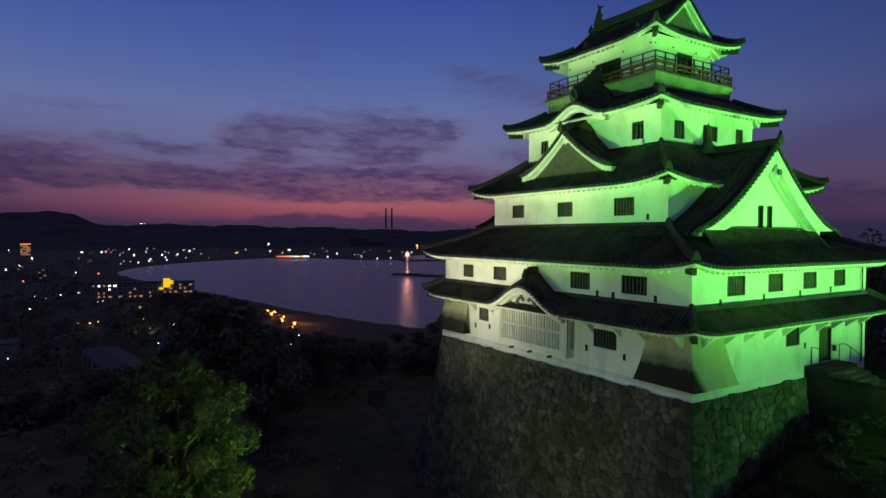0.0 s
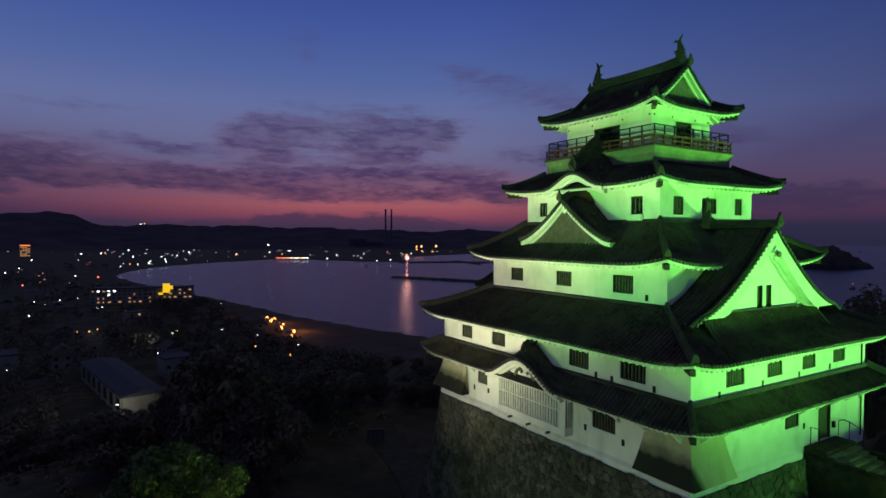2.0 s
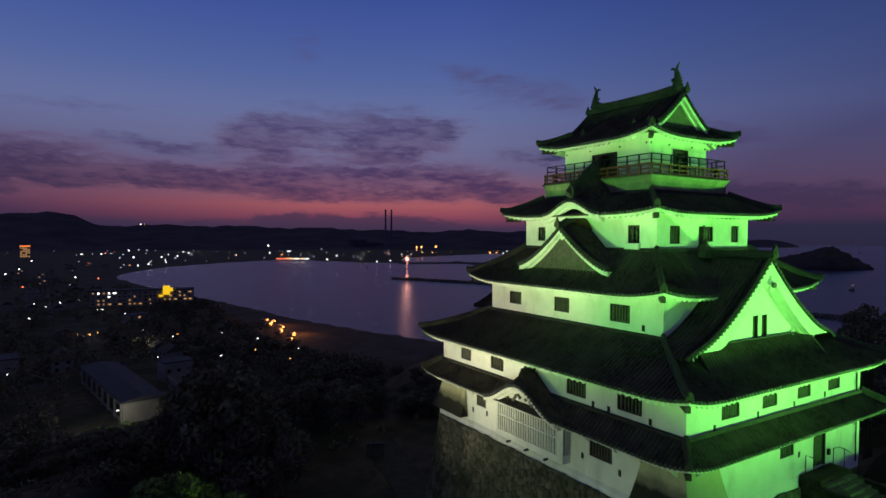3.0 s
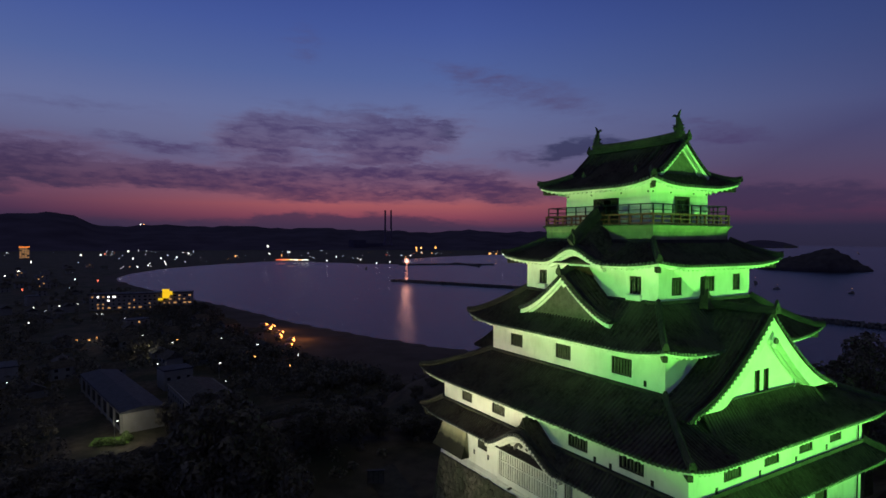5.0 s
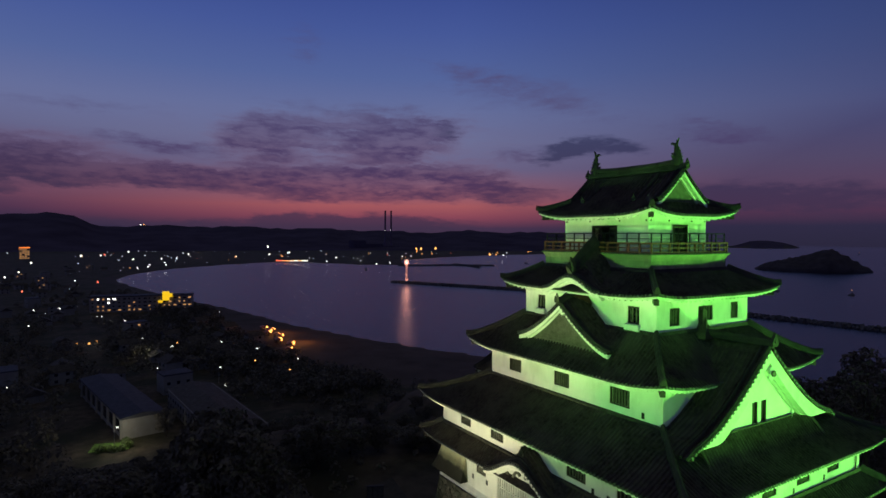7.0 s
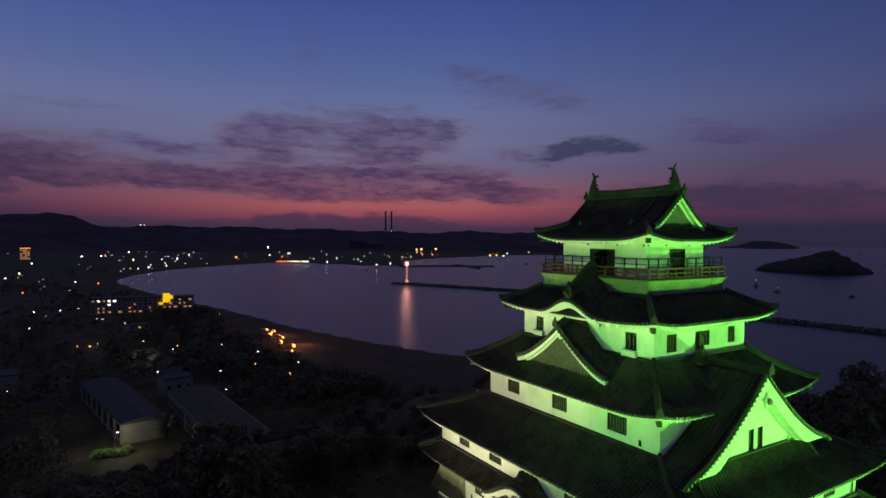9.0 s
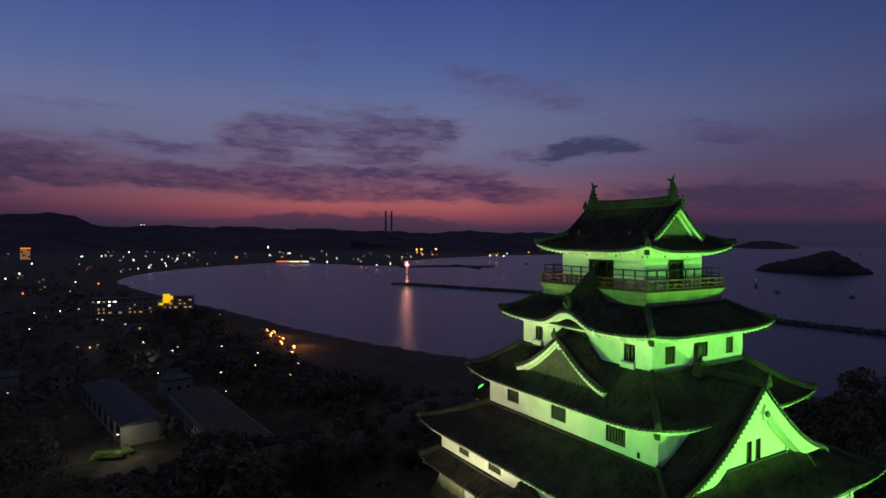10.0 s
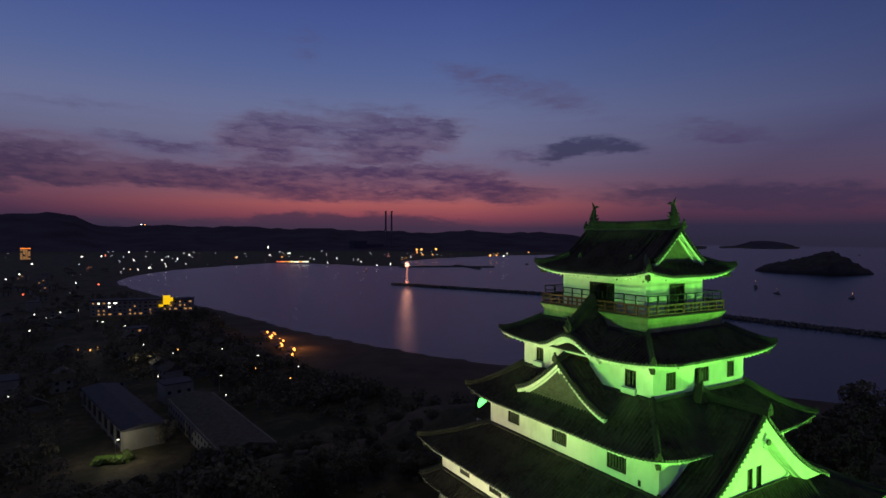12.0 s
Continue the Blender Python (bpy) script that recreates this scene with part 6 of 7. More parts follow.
for f in ((0, 1, 5, 8, 4), (3, 2, 6, 9, 7), (0, 3, 7, 4), (1, 2, 6, 5), (4, 7, 9, 8), (5, 6, 9, 8), (0, 1, 2, 3)):
    bm.faces.new([vs[i] for i in f])
part("roof", bm, SLATE_BLUE, hall)
for i in range(8):
    bm = bmesh.new()
    box(bm, -Wd / 2 - 0.5, -Wd / 2, 1 + i * 9.6, 1.9 + i * 9.6, -2, H - 0.1)
    part("pilaster", bm, HALL, hall)
    if i < 7:
        bm = bmesh.new()
        box(bm, -Wd / 2 - 0.06, -Wd / 2 + 0.02, 2.8 + i * 9.6, 9.7 + i * 9.6, 1.2, 5.4)
        part("window", bm, GLASS, hall)
hall.matrix_basis = pose(-9.7, 201, -47.0, 0, 0, 9.5)
annex = place(house_thing(12, 10, 8, 0, "flat-roofed white annex beside the hall", True), 7, 258, 10)
place(house_thing(72, 17, 7.0, 1.8, "long low dark-roofed building at the foot of the hill", False, wall=HALL), 13, 199, 95)

# small houses of the town
protos = [house_thing(9, 8, 6, 2.4, "two-storey house with a dark tiled roof", lit=5), house_thing(11, 9, 3.4, 2.6, "low house with a dark tiled roof", lit=4),
          house_thing(14, 10, 9, 0, "flat-roofed apartment block with lit windows", True, lit=4)]
rng = random.Random(5)
first = [True] * 3
for i in range(170):
    y = rng.uniform(270, 1300)
    x = rng.uniform(-0.30, 0.30) * y - 30
    if bay_distance(np.array([x]), np.array([y]))[0] < 85 or (-35 < x < 75 and 520 < y < 600):
        continue
    j = rng.choice((0, 0, 1, 1, 2))
    m = pose(x, y, gz(x, y) - 0.2, 0, 0, rng.choice((10, 100, 15, 105)) + rng.uniform(-4, 4))
    if first[j]:
        protos[j].matrix_basis = m
        first[j] = False
    else:
        copy_thing(protos[j], m)

# belts of pines behind the beach and groves between the houses
def grove(spots, size, count, rng):
    gv, gf = [], []
    for x, y, h, w in spots:
        z = gz(x, y)
        lobes = [(x + rng.uniform(-0.5, 0.5) * w, y + rng.uniform(-0.5, 0.5) * w, z + h * rng.uniform(0.35, 0.85), w * rng.uniform(0.35, 0.6)) for _ in range(5)]
        v, f = leaf_cloud(lobes, count, size, rng)
        k = len(gv)
        gv += v
        gf += [tuple(q + k for q in t) for t in f]
    return gv, gf


rng = random.Random(77)
belt = []
while len(belt) < 520:
    y = rng.uniform(170, 640)
    x = rng.uniform(0, 200)
    d = float(bay_distance(np.array([x]), np.array([y]))[0])
    if 4 < d - float(beach_width(y)) < 48 and not (64 < x < 112 and 300 < y < 425):
        tall = 2.5 + 3.0 * rng.random() if y < 345 else 2.5 + 3.0 * rng.random()
        belt.append((x, y, tall, rng.uniform(3.0, 5.5)))
tagged(part("pine_belt", grove(belt, 0.75, 70, rng), LEAF_DARK), "dark belt of pines behind the beach", "trees", kind="stuff")
groves = []
while len(groves) < 820:
    near = rng.random() < 0.5
    y = rng.uniform(215, 430) if near else rng.uniform(175, 900)
    x = rng.uniform(-15, 110) if near else rng.uniform(-0.33, 0.26) * y - 25
    patch = noise.noise(Vector((x * 0.02, y * 0.014, 3.3)))
    d = float(bay_distance(np.array([x]), np.array([y]))[0])
    if d < float(beach_width(y)) + 6 or (patch < 0.02 and not (near and rng.random() < 0.35)) or (66 < x < 96 and 300 < y < 425) or (-34 < x < 26 and 160 < y < 285) or (-32 < x < -4 and y < 200) or (-35 < x < 75 and 520 < y < 600):
        continue
    groves.append((x, y, rng.uniform(3.0, 8.5), rng.uniform(3.0, 6.0)))
tagged(part("groves", grove(groves, 0.8, 70, rng), LEAF_DARK), "dark groves and gardens between the houses", "trees", kind="stuff")
hedge = [(-24 + 1.3 * i + rng.uniform(-0.5, 0.5), 190.5 + 1.2 * math.sin(i), 1.5, 1.7) for i in range(8)] + [(-15.5, 192 + 1.5 * i, 1.7, 1.8) for i in range(4)]
tagged(part("hedge", grove(hedge, 0.3, 160, rng), LEAF), "clipped hedge round the lawn, lamp-lit green", "hedge", kind="stuff")
yard_tree = tree_thing(9.0, 4.2, 12, 1800, 0.4, 19, LEAF_DARK, "dark tree before the white end wall of the hall", first=0.3)
yard_tree.matrix_basis = pose(-3.2, 196.5, gz(-3.2, 196.5), 0, 0, 40)

# houses between the hall and the beach, some with a lit window
for x, y, j in ((22, 300, 1), (36, 318, 0), (52, 338, 1), (30, 352, 0), (48, 372, 1), (64, 352, 0), (20, 384, 0), (40, 404, 1), (58, 398, 0), (8, 330, 1), (60, 318, 1), (-6, 360, 0), (26, 426, 1), (46, 436, 0)):
    copy_thing(protos[j], pose(x, y, gz(x, y) - 0.2, 0, 0, 12 + 88 * (j % 2) + rng.uniform(-5, 5)))

# the long lit building by the shore
inn = thing("inn", "long four-storey inn with lit windows and a floodlit yellow stair tower", "hotel")
bm = bmesh.new()
box(bm, -42, 40, -7, 7, -1, 13.5)
part("wall", bm, HALL, inn)
bm = bmesh.new()
box(bm, -42.6, 40.6, -7.6, 7.6, 13.5, 14.3)
part("roof", bm, SLATE_BLUE, inn)
# yellow stair tower wall; its floodlighting is put in as emission
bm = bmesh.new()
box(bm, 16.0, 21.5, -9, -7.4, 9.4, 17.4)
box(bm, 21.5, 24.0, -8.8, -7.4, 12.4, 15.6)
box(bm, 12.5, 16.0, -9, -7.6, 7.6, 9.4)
part("sign_panel", bm, FLOODLIT_WALL, inn, "yellow stair tower wall, its floodlight put in as glow")
rng = random.Random(9)
for fl in range(4):
    for i in range(20):
        x = -40 + 4.05 * i
        bm = bmesh.new()
        box(bm, x, x + rng.choice((1.2, 1.6, 2.4)), -7.08, -6.95, 1.4 + fl * 3.2, 2.6 + fl * 3.2)
        part("window", bm, (LAMP_WHITE if rng.random() < 0.16 else WINDOW_WARM) if rng.random() < 0.4 else GLASS, inn)
inn.matrix_basis = pose(20, 566, gz(20, 566), 0, 0, -14)

tower = thing("hotel_tower", "far hotel block with rows of orange lit windows", "hotel")
bm = bmesh.new()
box(bm, -20, 20, -10, 10, -1, 46)
part("wall", bm, HALL, tower)
bm = bmesh.new()
box(bm, -20.6, 20.6, -10.6, 10.6, 46, 48)
part("roof", bm, SLATE_BLUE, tower)
bm = bmesh.new()
box(bm, -19, 19, -10.5, -10.1, 42, 45.6)
part("sign_band", bm, SIGN_ORANGE, tower, "orange lit band under the roof")
for fl in range(6):
    for i in range(4):
        bm = bmesh.new()
        box(bm, -17 + i * 9, -10.5 + i * 9, -10.3, -10.05, 4 + fl * 6.2, 7.5 + fl * 6.2)
        part("window", bm, WINDOW_WARM if rng.random() < 0.8 else GLASS, tower)
tower.matrix_basis = pose(-158, 1880, gz(-158, 1880), 0, 0, 5) @ Matrix.Diagonal((0.62, 0.62, 0.72, 1))

# food stalls along the beach
stall = thing("food_stall", "festival food stall with a striped canopy and warm bulbs", "stall", "food stalls on the beach")
for sx in (-2, 2):
    for sy in (-1.4, 1.4):
        bm = bmesh.new()
        box(bm, sx - 0.05, sx + 0.05, sy - 0.05, sy + 0.05, 0, 2.6)
        part("post", bm, IRON, stall)
bm = bmesh.new()
vs = [bm.verts.new(v) for v in ((-2.3, -1.8, 2.5), (2.3, -1.8, 2.5), (2.3, 1.8, 2.5), (-2.3, 1.8, 2.5), (-2.1, 0, 3.3), (2.1, 0, 3.3))]
for f in ((0, 1, 5, 4), (2, 3, 4, 5), (0, 3, 4), (1, 2, 5)):
    bm.faces.new([vs[i] for i in f])
part("canopy", bm, RED, stall)
bm = bmesh.new()
box(bm, -2, 2, -1.4, -0.7, 0, 1.0)
part("counter", bm, LATTICE, stall)
for i in range(4):
    bm = bmesh.new()
    bmesh.ops.create_icosphere(bm, subdivisions=1, radius=0.46)
    bmesh.ops.translate(bm, verts=bm.verts, vec=(-1.6 + 1.05 * i, -1.95, 2.35))
    part("bulb", bm, STALL_BULB, stall)
for i in range(26):
    x, y = 85 - 0.75 * (i % 11) + 3.0 * math.sin(i * 1.7), 408 - 9.0 * (i % 11) + 2.5 * math.sin(i * 2.9)
    m = pose(x, y, gz(x, y), 0, 0, 82 + 10 * math.sin(i * 2.3))
    if i:
        copy_thing(stall, m)
    else:
        stall.matrix_basis = m
glow = bpy.data.lights.new("stall_light", "POINT")
glow.energy, glow.color, glow.shadow_soft_size = 4500, (1.0, 0.36, 0.1), 3.0
for y in (345, 392):
    new("stall_light", glow).location = (92, y, -41)

# street lamps
lamp = thing("street_lamp", "slim street lamp with a bright white head", "street lamp", "street lamps of the town")
bm = bmesh.new()
sweep(bm, [(0, 0, -0.3), (0, 0, 4), (0, 0, 7.4)], [(0.09 * math.cos(a), 0.09 * math.sin(a)) for a in np.linspace(0, 6.28, 8, endpoint=False)], up=Vector((0, 1, 0)))
part("pole", bm, HALL, lamp)
bm = bmesh.new()
box(bm, -0.1, 1.1, -0.12, 0.12, 7.36, 7.5)
part("arm", bm, IRON, lamp)
bm = bmesh.new()
box(bm, 0.4, 1.15, -0.22, 0.22, 7.14, 7.35)
bevel(bm, 0.05)
part("head", bm, LAMP_WHITE, lamp)
lamps = [(-18.8, 191), (26, 262), (-52, 520), (-30, 560), (-60, 640), (-14, 480), (15, 330), (40, 330), (52, 300), (-75, 400), (-20, 640), (66, 470)]
for i, (x, y) in enumerate(lamps):
    m = pose(x, y, gz(x, y), 0, 0, 40 * i)
    if i:
        c = copy_thing(lamp, m)
        s = 1.0 + y / 900
        c.scale = (s, s, 1)
    else:
        lamp.matrix_basis = m
for x, y, w in ((-18.2, 191.4, 1900), (2, 330, 500), (-20, 402, 500)):
    d = bpy.data.lights.new("street_light", "POINT")
    d.energy, d.color, d.shadow_soft_size = w, (1.0, 0.97, 0.74), 0.3
    new("street_light", d).location = (x, y, gz(x, y) + 6.9)
bm = bmesh.new()
vs = [bm.verts.new((x, y, gz(x, y) + 0.2)) for x, y in ((-26, 192), (-15, 189), (-13.5, 196), (-24, 200))]
bm.faces.new(vs)
tagged(part("lawn", bm, material("lamp_lit_grass", (0.09, 0.16, 0.03), 0.9, scale=1.2, vary=0.4, bump=0.5)), "small lawn before the hall", "lawn", kind="structure")

# far lamps of the town and harbour, too many and too small to tell apart
def far_lights(name, mat, spots, label):
    v, f = [], []
    for x, y, z, r in spots:
        k = len(v)
        v += [(x + r, y, z), (x - r, y, z), (x, y + r, z), (x, y - r, z), (x, y, z + r), (x, y, z - r)]
        f += [tuple(k + q for q in t) for t in ((0, 2, 4), (2, 1, 4), (1, 3, 4), (3, 0, 4), (2, 0, 5), (1, 2, 5), (3, 1, 5), (0, 3, 5))]
    return tagged(part(name, (v, f), mat), label, "lights", kind="stuff")


rng = random.Random(33)
groups = {"w": [], "o": [], "c": [], "r": []}
for i in range(130):
    # two thin bands of streets at the foot of the hills
    away = rng.uniform(1500, 2100) if i % 5 < 3 else rng.uniform(2100, 3000) if i % 5 == 3 else rng.uniform(620, 1450)
    q = START + FWD * away + RGT * away * rng.uniform(-0.77, 0.02)
    x, y = q.x, q.y
    if bay_distance(np.array([x]), np.array([y]))[0] < 12 or gz(x, y) > -40:
        continue
    r = away / 1031 * rng.choice((0.25, 0.32, 0.4, 0.5, 0.7))
    groups[rng.choice("wwwccccor")].append((x, y, gz(x, y) + rng.uniform(5, 9), r))
# the brighter ones
for x, y, g in ((-116, 1153, "w"), (-123, 1031, "w"), (-122, 1525, "w"), (-31, 1971, "w"), (31, 2052, "r"), (19, 1984, "w"), (114, 2376, "w"), (82, 1652, "w"), (145, 1636, "w"), (188, 1684, "c"),
                (264, 2011, "w"), (83, 1260, "w"), (347, 1719, "o"), (770, 2960, "c"), (491, 1894, "w"), (478, 1711, "o"), (605, 2050, "w"), (597, 2045, "c"), (474, 1322, "w"), (581, 1535, "w"), (529, 1160, "w"), (576, 1187, "w")):
    groups[g].append((x, y, -42, math.hypot(x, y) / 1031 * 1.25))
for i in range(26):
    # along the far shore
    s = rng.random()
    a = Vector(BAY[-1 - int(s * 9.99)] + (0,))
    b = Vector(BAY[-2 - int(s * 9.99)] + (0,))
    q = a.lerp(b, rng.random())
    q = q + q.normalized() * rng.uniform(10, 60)
    groups[rng.choice("wocw")].append((q.x, q.y, -44 + rng.uniform(0, 8), q.length / 1031 * rng.choice((0.5, 0.7, 1.0))))


# lamps and windows among the nearer houses
for x, y, g in ((-30, 380, "o"), (-24, 376, "o"), (-20, 383, "o"), (-62, 572, "w"), (-44, 576, "w"), (-18, 503, "w"), (-1, 467, "w"), (4, 379, "w"), (20, 353, "o"), (24, 237, "w"), (47, 281, "o"), (67, 274, "w"),
                (-84, 771, "r"), (-59, 473, "w"), (-36, 918, "w"), (-10, 879, "r"), (3, 287, "w"), (56, 252, "o"), (-54, 280, "w"), (47, 446, "w"), (53, 338, "o")):
    groups[g].append((x, y, -42.5, math.hypot(x, y) / 1031 * (1.1 if g == "w" else 1.5)))


def at_far(px, py, dist):
    """A spot seen from the start at a slope to the right and down of the level line."""
    return START + FWD * dist + RGT * dist * px + Vector((0, 0, 16 - py * dist))


for px, py, dist, r, g in ((-0.045, 0.02, 1900, 3.8, "o"), (-0.037, 0.0195, 1900, 4.2, "o"), (-0.012, 0.019, 1900, 4.2, "o"), (-0.0445, 0.0245, 1900, 2.6, "o"), (-0.035, 0.0285, 1900, 2.0, "o"), (-0.018, 0.0285, 1900, 2.0, "o"), (0.081, 0.029, 1750, 3.6, "o"), (0.092, 0.029, 1750, 2.6, "o"),
                           (0.104, 0.03, 1750, 2.4, "w"), (-0.300, 0.018, 2100, 3.6, "w"), (-0.518, -0.0175, 3600, 4.5, "w"), (-0.512, -0.0175, 3600, 4.5, "o"), (-0.588, 0.06, 1200, 3.0, "r"),
                           (-0.586, 0.066, 1200, 2.0, "r")) + tuple((-0.285 + 0.0028 * k, 0.0405, 1480, 1.7, "rrrrorooowowwwoowwww"[k]) for k in range(20)):
    q = at_far(px, py, dist)
    groups[g].append((q.x, q.y, q.z, r))
far_lights("town_lights", LAMP_WHITE, groups["w"], "white lamps scattered through the far town")
far_lights("town_lights", LAMP_WARM, groups["o"], "orange lamps of the far town and harbour")
far_lights("town_lights", LAMP_COOL, groups["c"], "cool white lamps in the far town")
far_lights("town_lights", LAMP_RED, groups["r"], "red lamps and signs in the far town")

# power station chimneys across the bay
for px, name in ((-0.0985, "a"), (-0.0885, "b")):
    q = at_far(px, 0, 2750)
    c = thing("chimney", "tall slender power station chimney across the bay", "chimney", "power station chimneys", at=(q.x, q.y, -48))
    bm = bmesh.new()
    sec = [(math.cos(a), math.sin(a)) for a in np.linspace(0, 6.28, 12, endpoint=False)]
    rings = [[bm.verts.new((r * a, r * b, z)) for a, b in sec] for r, z in ((7, 0), (5.2, 60), (4.2, 120), (3.6, 186))]
    for a, b in zip(rings, rings[1:]):
        for j in range(12):
            bm.faces.new((a[j], a[(j + 1) % 12], b[(j + 1) % 12], b[j]))
    bm.faces.new(rings[-1])
    part("shaft", bm, HAZED_CHIMNEY, c)
    bm = bmesh.new()
    disc(bm, 4.3, 4.0, Matrix.Translation((0, 0, 182)), 12)
    part("rim", bm, IRON, c)
    bm = bmesh.new()
    bmesh.ops.create_icosphere(bm, subdivisions=1, radius=0.9)
    bmesh.ops.translate(bm, verts=bm.verts, vec=(-5.5, -5.5, 92))
    part("warning_lamp", bm, LAMP_WHITE, c)
plant = thing("power_station", "dark boiler house of the power station", "power station", at=tuple(at_far(-0.112, 0, 2700).xy) + (-48,))
for a, b, c2, d, h in ((-130, -70, -30, 30, 46), (-70, 20, -20, 25, 30), (20, 110, -20, 20, 20)):
    bm = bmesh.new()
    box(bm, a, b, c2, d, 0, h)
    # same haze-tinted colour as the far hills
    part("block", bm, HAZED_FAR, plant)


# ---- breakwaters, island, boats ----
def mound_wall(points, half, top, label):
    rng = random.Random(len(points) + int(half * 10))
    v, f = [], []
    for (ax, ay), (bx, by) in zip(points, points[1:]):
        ln = math.hypot(bx - ax, by - ay)
        n = int(ln / 3.2)
        for i in range(n):
            for o in (-0.55, 0.0, 0.55):
                s = (i + rng.uniform(-0.3, 0.3)) / n
                x, y = ax + (bx - ax) * s, ay + (by - ay) * s
                nx, ny = -(by - ay) / ln, (bx - ax) / ln
                r = rng.uniform(1.7, 2.6)
                c = Vector((x + nx * o * half * 2, y + ny * o * half * 2, SEA + top * (0.75 if o == 0 else 0.15)))
                k = len(v)
                turn = Euler((rng.uniform(0, 6), rng.uniform(0, 6), rng.uniform(0, 6))).to_matrix()
                for dx in (-1, 1):
                    for dy in (-1, 1):
                        for dz in (-1, 1):
                            v.append(c + turn @ Vector((dx * r * 0.75, dy * r * 0.6, dz * r * 0.5)))
                f += [tuple(k + q for q in t) for t in ((0, 1, 3, 2), (4, 5, 7, 6), (0, 1, 5, 4), (2, 3, 7, 6), (0, 2, 6, 4), (1, 3, 7, 5))]
    return tagged(part("breakwater", (v, f), ROCK), label, "breakwater", kind="stuff")


mound_wall([(374, 772), (420, 668), (471, 556), (510, 470)], 3.2, 2.4, "long dark breakwater of tumbled blocks")
mound_wall([(470, 345), (482, 290), (492, 170), (500, 60)], 3.2, 2.4, "dark breakwater of tumbled blocks off the castle")
mound_wall([(761, 1200), (745, 1120), (719, 1032)], 2.4, 2.0, "short dark breakwater far out in the bay")
mound_wall([(600, 1190), (720, 1150), (800, 1085)], 2.8, 2.2, "dark mole before the far shore")

bm = bmesh.new()
bmesh.ops.create_icosphere(bm, subdivisions=5, radius=1.0)
for q in bm.verts:
    d = q.co.copy()
    ridge = 40 * (0.72 + 0.5 * math.exp(-((d.x - 0.35) / 0.3) ** 2) - 0.25 * abs(d.x))
    q.co = Vector((d.x * 108, d.y * 70, max(-3, d.z * ridge))) + Vector((0, 0, 1)) * max(0, d.z) * 9 * noise.noise(d * 7) + Vector((0, 0, 1)) * max(0, d.z) * 4 * noise.noise(d * 22)
isle = part("island", bm, HAZED_WOOD, smooth=True)
isle.matrix_basis = pose(1300, 625, SEA, 0, 0, -57)
tagged(isle, "small dark wooded island in the bay", "island", kind="structure")

boat = thing("boat", "small dark fishing boat with a cabin and a masthead lamp", "boat", "boats in the bay")
bm = bmesh.new()
secs = []
for i in range(9):
    s = i / 8
    w = 1.6 * math.sin(math.pi * (0.25 + 0.75 * (1 - s)) ** 0.8) ** 0.6 if s < 1 else 0.05
    z = 1.2 + 0.7 * s * s
    secs.append([bm.verts.new((-5 + 10 * s, y, zz)) for y, zz in ((-w, z), (-w * 0.6, -0.4), (w * 0.6, -0.4), (w, z))])
for a, b in zip(secs, secs[1:]):
    for j in range(4):
        bm.faces.new((a[j], a[(j + 1) % 4], b[(j + 1) % 4], b[j]))
bm.faces.new(secs[0])
bm.faces.new(secs[-1][::-1])
part("hull", bm, HALL, boat)
bm = bmesh.new()
box(bm, -2.4, 0.6, -1.0, 1.0, 1.1, 3.2)
bevel(bm, 0.15)
part("cabin", bm, HALL, boat)
bm = bmesh.new()
box(bm, -0.9, -0.78, -0.06, 0.06, 3.2, 6.4)
part("mast", bm, IRON, boat)
bm = bmesh.new()
bmesh.ops.create_icosphere(bm, subdivisions=1, radius=0.3)
bmesh.ops.translate(bm, verts=bm.verts, vec=(-0.84, 0, 6.5))
part("mast_lamp", bm, LAMP_WARM, boat)
for i, (px, py, s) in enumerate(((0.538, 0.0865, 1.6), (0.575, 0.096, 1.0), (0.704, 0.1035, 1.0), (-0.131, 0.062, 1.2), (0.144, 0.049, 1.2), (0.715, 0.02, 1.6))):
    d = 74 / py if py > 0.03 else 2400
    q = at_far(px, 0, d)
    m = pose(q.x, q.y, SEA, 0, 0, 70 * i + 20)
    if i:
        c = copy_thing(boat, m)
        c.scale = (s, s, s)
    else:
        boat.matrix_basis = m @ Matrix.Scale(s, 4)

# a firework fountain on the end of the breakwater
rng = random.Random(4)
v, f = [], []


def spark(p, r):
    k = len(v)
    v.extend([(p[0] + r, p[1], p[2]), (p[0] - r, p[1], p[2]), (p[0], p[1] + r, p[2]), (p[0], p[1] - r, p[2]), (p[0], p[1], p[2] + r), (p[0], p[1], p[2] - r)])
    f.extend([tuple(k + q for q in t) for t in ((0, 2, 4), (2, 1, 4), (1, 3, 4), (3, 0, 4), (2, 0, 5), (1, 2, 5), (3, 1, 5), (0, 3, 5))])


FX, FY = 384, 748
for i in range(90):
    d = Vector((rng.gauss(0, 1), rng.gauss(0, 1), rng.gauss(0, 1) * 1.1))
    spark(Vector((FX, FY, SEA + 31)) + d * 1.5, rng.uniform(0.25, 0.55))
tagged(part("firework", (v, f), SPARK), "bright firework fountain over the breakwater", "firework", kind="stuff")
v, f = [], []
for i in range(120):
    spark((FX + rng.gauss(0, 0.7), FY + rng.gauss(0, 0.7), SEA + 3 + 26 * rng.random()), rng.uniform(0.2, 0.5))
for i in range(30):
    spark((FX + rng.gauss(0, 1.4), FY + rng.gauss(0, 1.4), SEA + 4 + 2 * rng.random()), rng.uniform(0.3, 0.7))
tagged(part("firework_trail", (v, f), TRAIL), "glowing sparks rising from the breakwater", "firework", kind="stuff")
fl = bpy.data.lights.new("firework_light", "POINT")
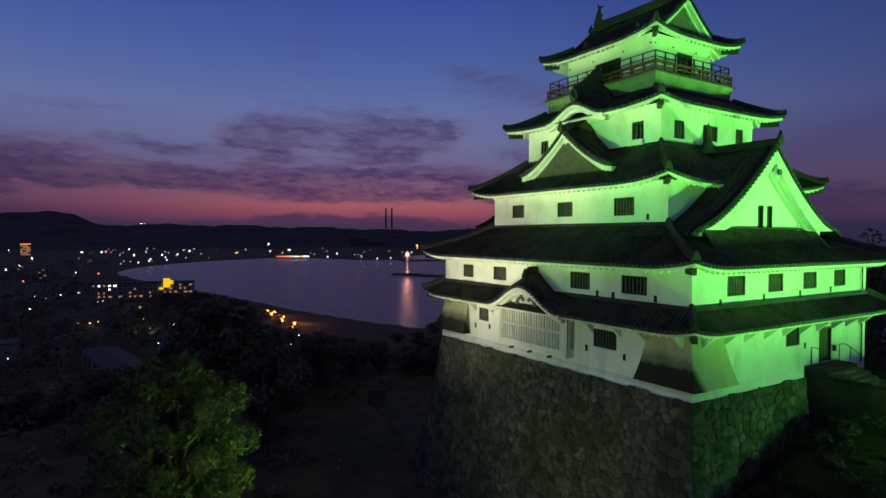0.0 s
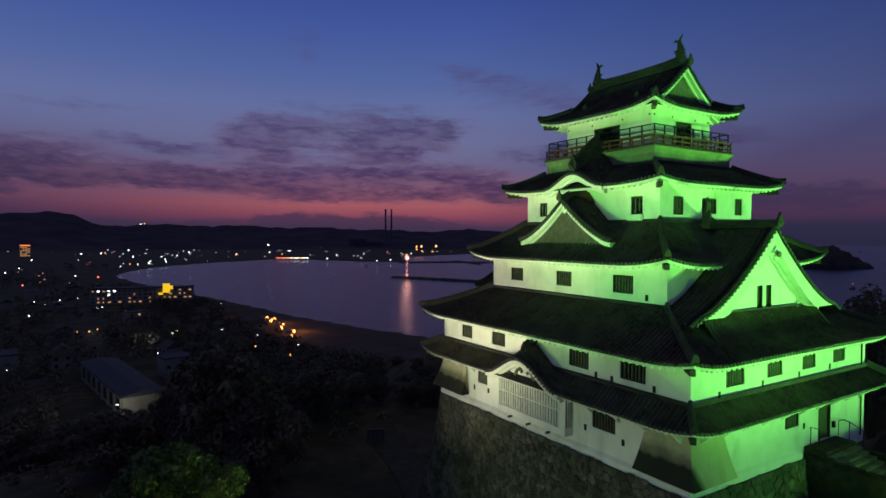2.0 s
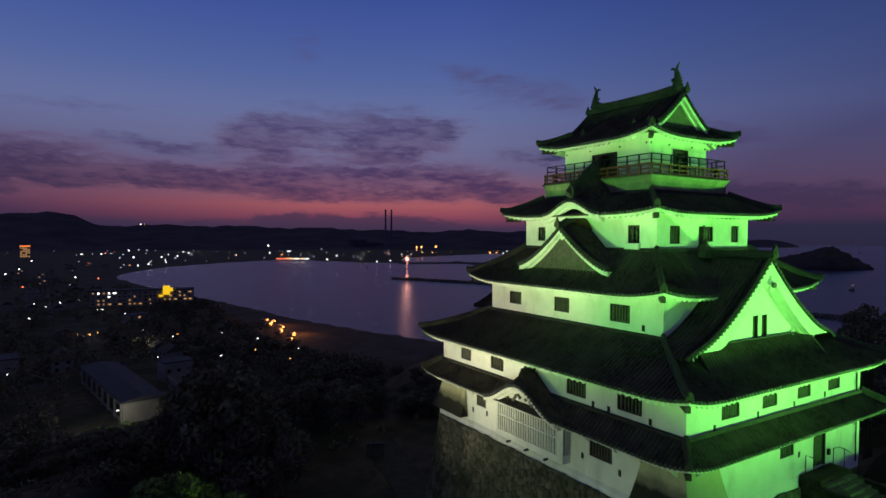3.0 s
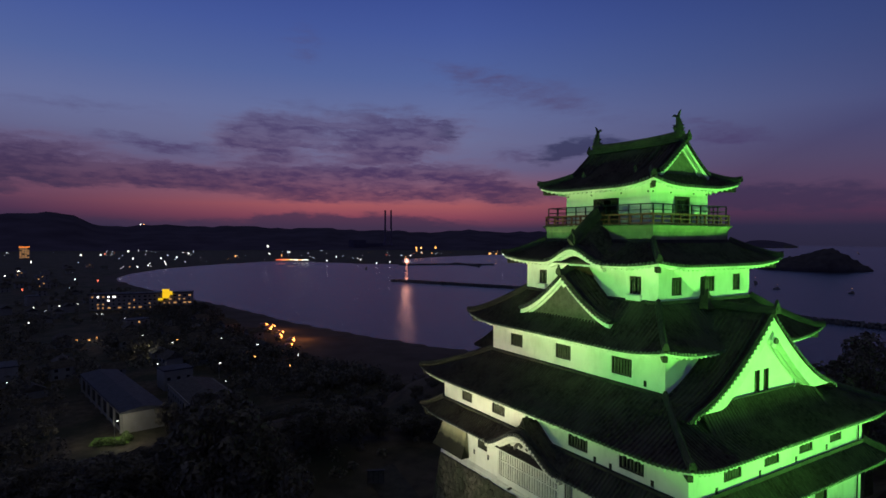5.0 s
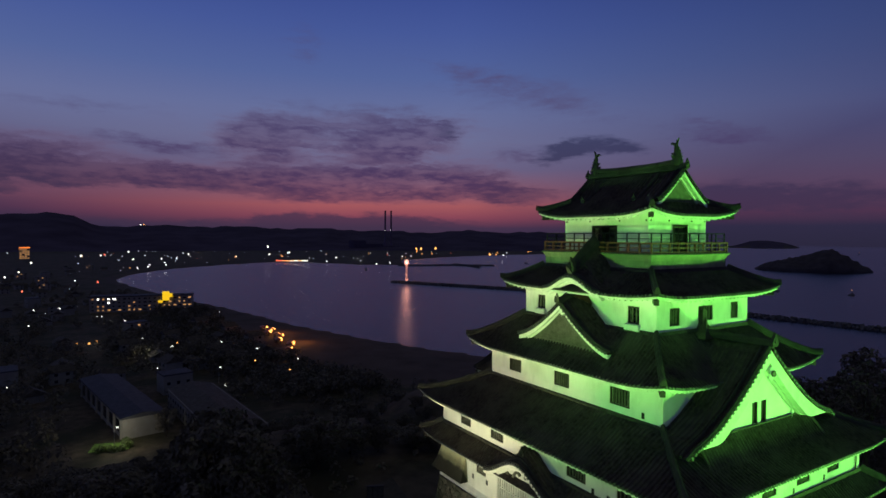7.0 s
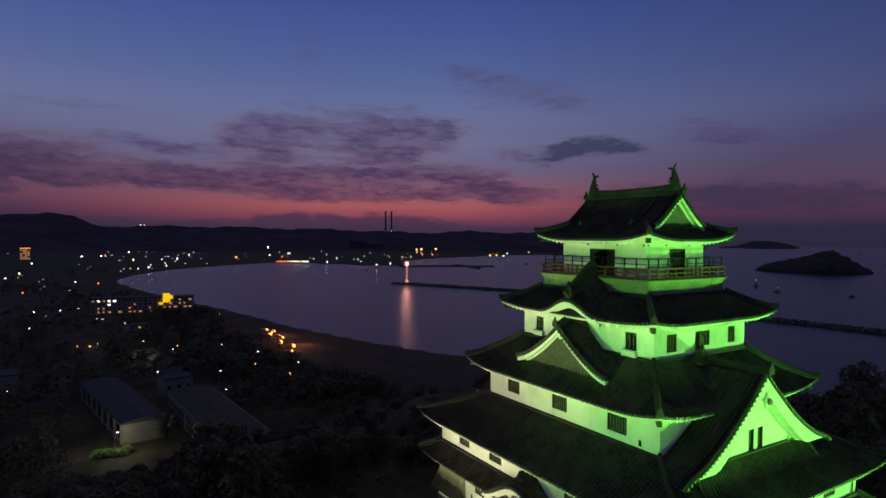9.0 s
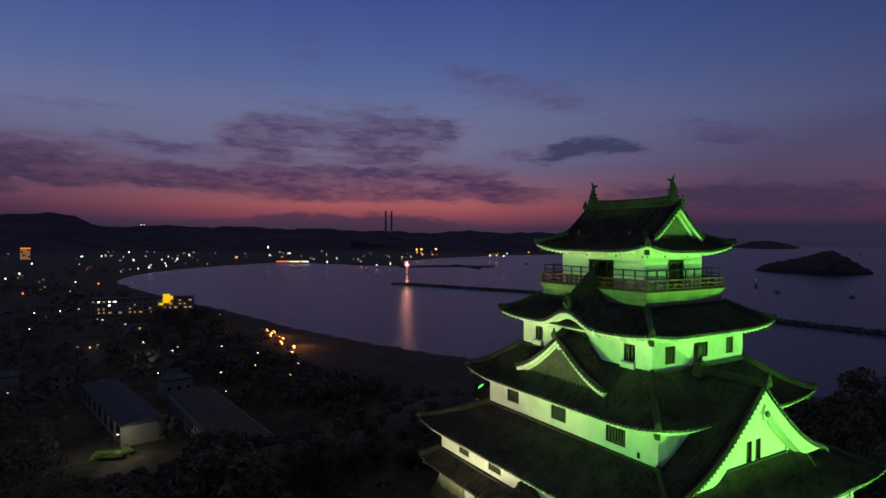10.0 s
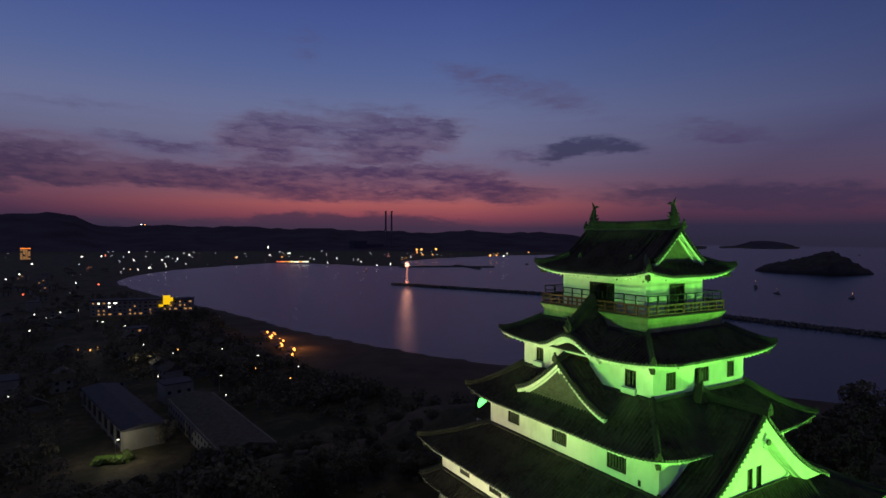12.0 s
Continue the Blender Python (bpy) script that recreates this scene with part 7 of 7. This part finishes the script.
fl.energy, fl.color, fl.shadow_soft_size = 24000, (1.0, 0.42, 0.3), 2.0
new("firework_light", fl).location = (FX, FY, SEA + 31)

# ---- the stone base: every stone a piece of its own ----
def batter(z):
    """How far the stone face stands out at a height: hollow, steep above."""
    d = max(0.0, 0.45 - z)
    return 0.09 * d + 0.006 * d * d


BASE_LOW = -14.0
bm = bmesh.new()
ring = []
for i in range(13):
    z = 0.1 + (BASE_LOW - 0.1) * i / 12
    o = 0.22 + batter(z)
    ring.append([bm.verts.new(v) for v in ((-o, -o, z), (10.9, -o, z), (10.9, 0.6, z), (19.0, 0.6, z), (19.0, 24.2 + o, z), (-o, 24.2 + o, z))])
for r, q in zip(ring, ring[1:]):
    for j in range(6):
        bm.faces.new((r[j], r[(j + 1) % 6], q[(j + 1) % 6], q[j]))
bm.faces.new(ring[0])
bm.faces.new(ring[-1][::-1])
base = tagged(part("stone_base", bm, JOINT), "battered dry stone base of rough grey boulders under the keep", "stone wall")


def clipped(poly, mx, mz, nx, nz):
    """The part of a polygon on the near side of a line through (mx, mz) with normal (nx, nz)."""
    out = []
    for (ax, az), (bx, bz) in zip(poly, poly[1:] + poly[:1]):
        da, db = (ax - mx) * nx + (az - mz) * nz, (bx - mx) * nx + (bz - mz) * nz
        if da <= 0:
            out.append((ax, az))
        if (da < 0) != (db < 0) and abs(da - db) > 1e-9:
            k = da / (da - db)
            out.append((ax + (bx - ax) * k, az + (bz - az) * k))
    return out


def stone_face(place, length, z_top, z_low, rng, size, quoins):
    """Rough boulders fitted side by side, the corner in longer dressed blocks. place(a, z, out) gives the world."""
    seeds = []
    z, row = z_top - 0.2, 0
    while z > z_low - size:
        a = -size * 0.3 + (size * 0.55 if row % 2 else 0.0)
        if quoins:
            w = 1.25 if row % 2 else 0.75
            seeds.append((w / 2, z))
            a = w + size * 0.45
        while a < length + size * 0.5:
            seeds.append((a + rng.uniform(-0.36, 0.36) * size, z + rng.uniform(-0.33, 0.33) * size))
            a += size * rng.choice((0.75, 0.9, 1.1, 1.4))
        z -= size * rng.uniform(0.72, 0.92)
        row += 1
    made = []
    for i, (sa, sz) in enumerate(seeds):
        r = size * 1.8
        cell = [(sa - r, sz - r), (sa + r, sz - r), (sa + r, sz + r), (sa - r, sz + r)]
        for qa, qz in seeds:
            d2 = (qa - sa) ** 2 + (qz - sz) ** 2
            if 1e-6 < d2 < (2.6 * size) ** 2 and cell:
                cell = clipped(cell, (sa + qa) / 2, (sz + qz) / 2, qa - sa, qz - sz)
        lip = z_top + 0.06 * math.sin(sa * 2.3) + rng.uniform(-0.05, 0.05)
        for m in ((0.0, 0.0, -1, 0), (length, 0.0, 1, 0), (0.0, lip, 0, 1), (0.0, z_low, 0, -1)):
            cell = clipped(cell, *m) if cell else cell
        if len(cell) < 3:
            continue
        ca, cz = sum(p for p, _ in cell) / len(cell), sum(q for _, q in cell) / len(cell)
        wide = max(math.hypot(p - ca, q - cz) for p, q in cell)
        if wide < 0.08:
            continue
        # round the corners off: each gives way to two points
        ring = []
        for (ax, az), (bx, bz) in zip(cell, cell[1:] + cell[:1]):
            for k in (0.17, 0.83):
                ring.append((ax + (bx - ax) * k, az + (bz - az) * k))
        n = len(ring)
        out = rng.uniform(0.015, 0.06)
        lean_a, lean_z = rng.uniform(-0.07, 0.07), rng.uniform(-0.07, 0.07)
        g = 1 - 0.012 / wide
        verts = [place(ca + (p - ca) * g, cz + (q - cz) * g, -0.02) for p, q in ring]
        verts += [place(ca + (p - ca) * g * 0.985, cz + (q - cz) * g * 0.985, out * 0.45 + lean_a * (p - ca) + lean_z * (q - cz)) for p, q in ring]
        verts += [place(ca + (p - ca) * 0.74, cz + (q - cz) * 0.74, out + lean_a * (p - ca) + lean_z * (q - cz) + rng.uniform(-0.012, 0.012)) for p, q in ring]
        verts.append(place(ca, cz, out * 1.1))
        faces = [(b + k, b + (k + 1) % n, b + n + (k + 1) % n, b + n + k) for b in (0, n) for k in range(n)] + [(2 * n + k, 2 * n + (k + 1) % n, 3 * n) for k in range(n)]
        made.append((verts, faces))
    return made


rng = random.Random(7)
left_stones = stone_face(lambda a, z, o: (-0.25 - batter(z) - o, a - 0.25 - batter(z) * (1 - a / 12.1), z), 24.5, 0.16, -13.4, rng, 0.6, False)
front_stones = stone_face(lambda a, z, o: (a - 0.25 - batter(z) * (1 - a / 11.0), -0.25 - batter(z) - o, z), 11.15, 0.16, -5.6, rng, 0.72, True)


def lay(stones, apart):
    rest_v, rest_f = [], []
    for i, (v, f) in enumerate(stones):
        if i < apart:
            part("stone", (v, f), STONE, base)
        else:
            k = len(rest_v)
            rest_v += v
            rest_f += [tuple(q + k for q in face) for face in f]
    if rest_v:
        tagged(part("lower_stonework", (rest_v, rest_f), STONE_REST, base), kind="stuff")


lay(front_stones, 130)
lay(left_stones, 170)
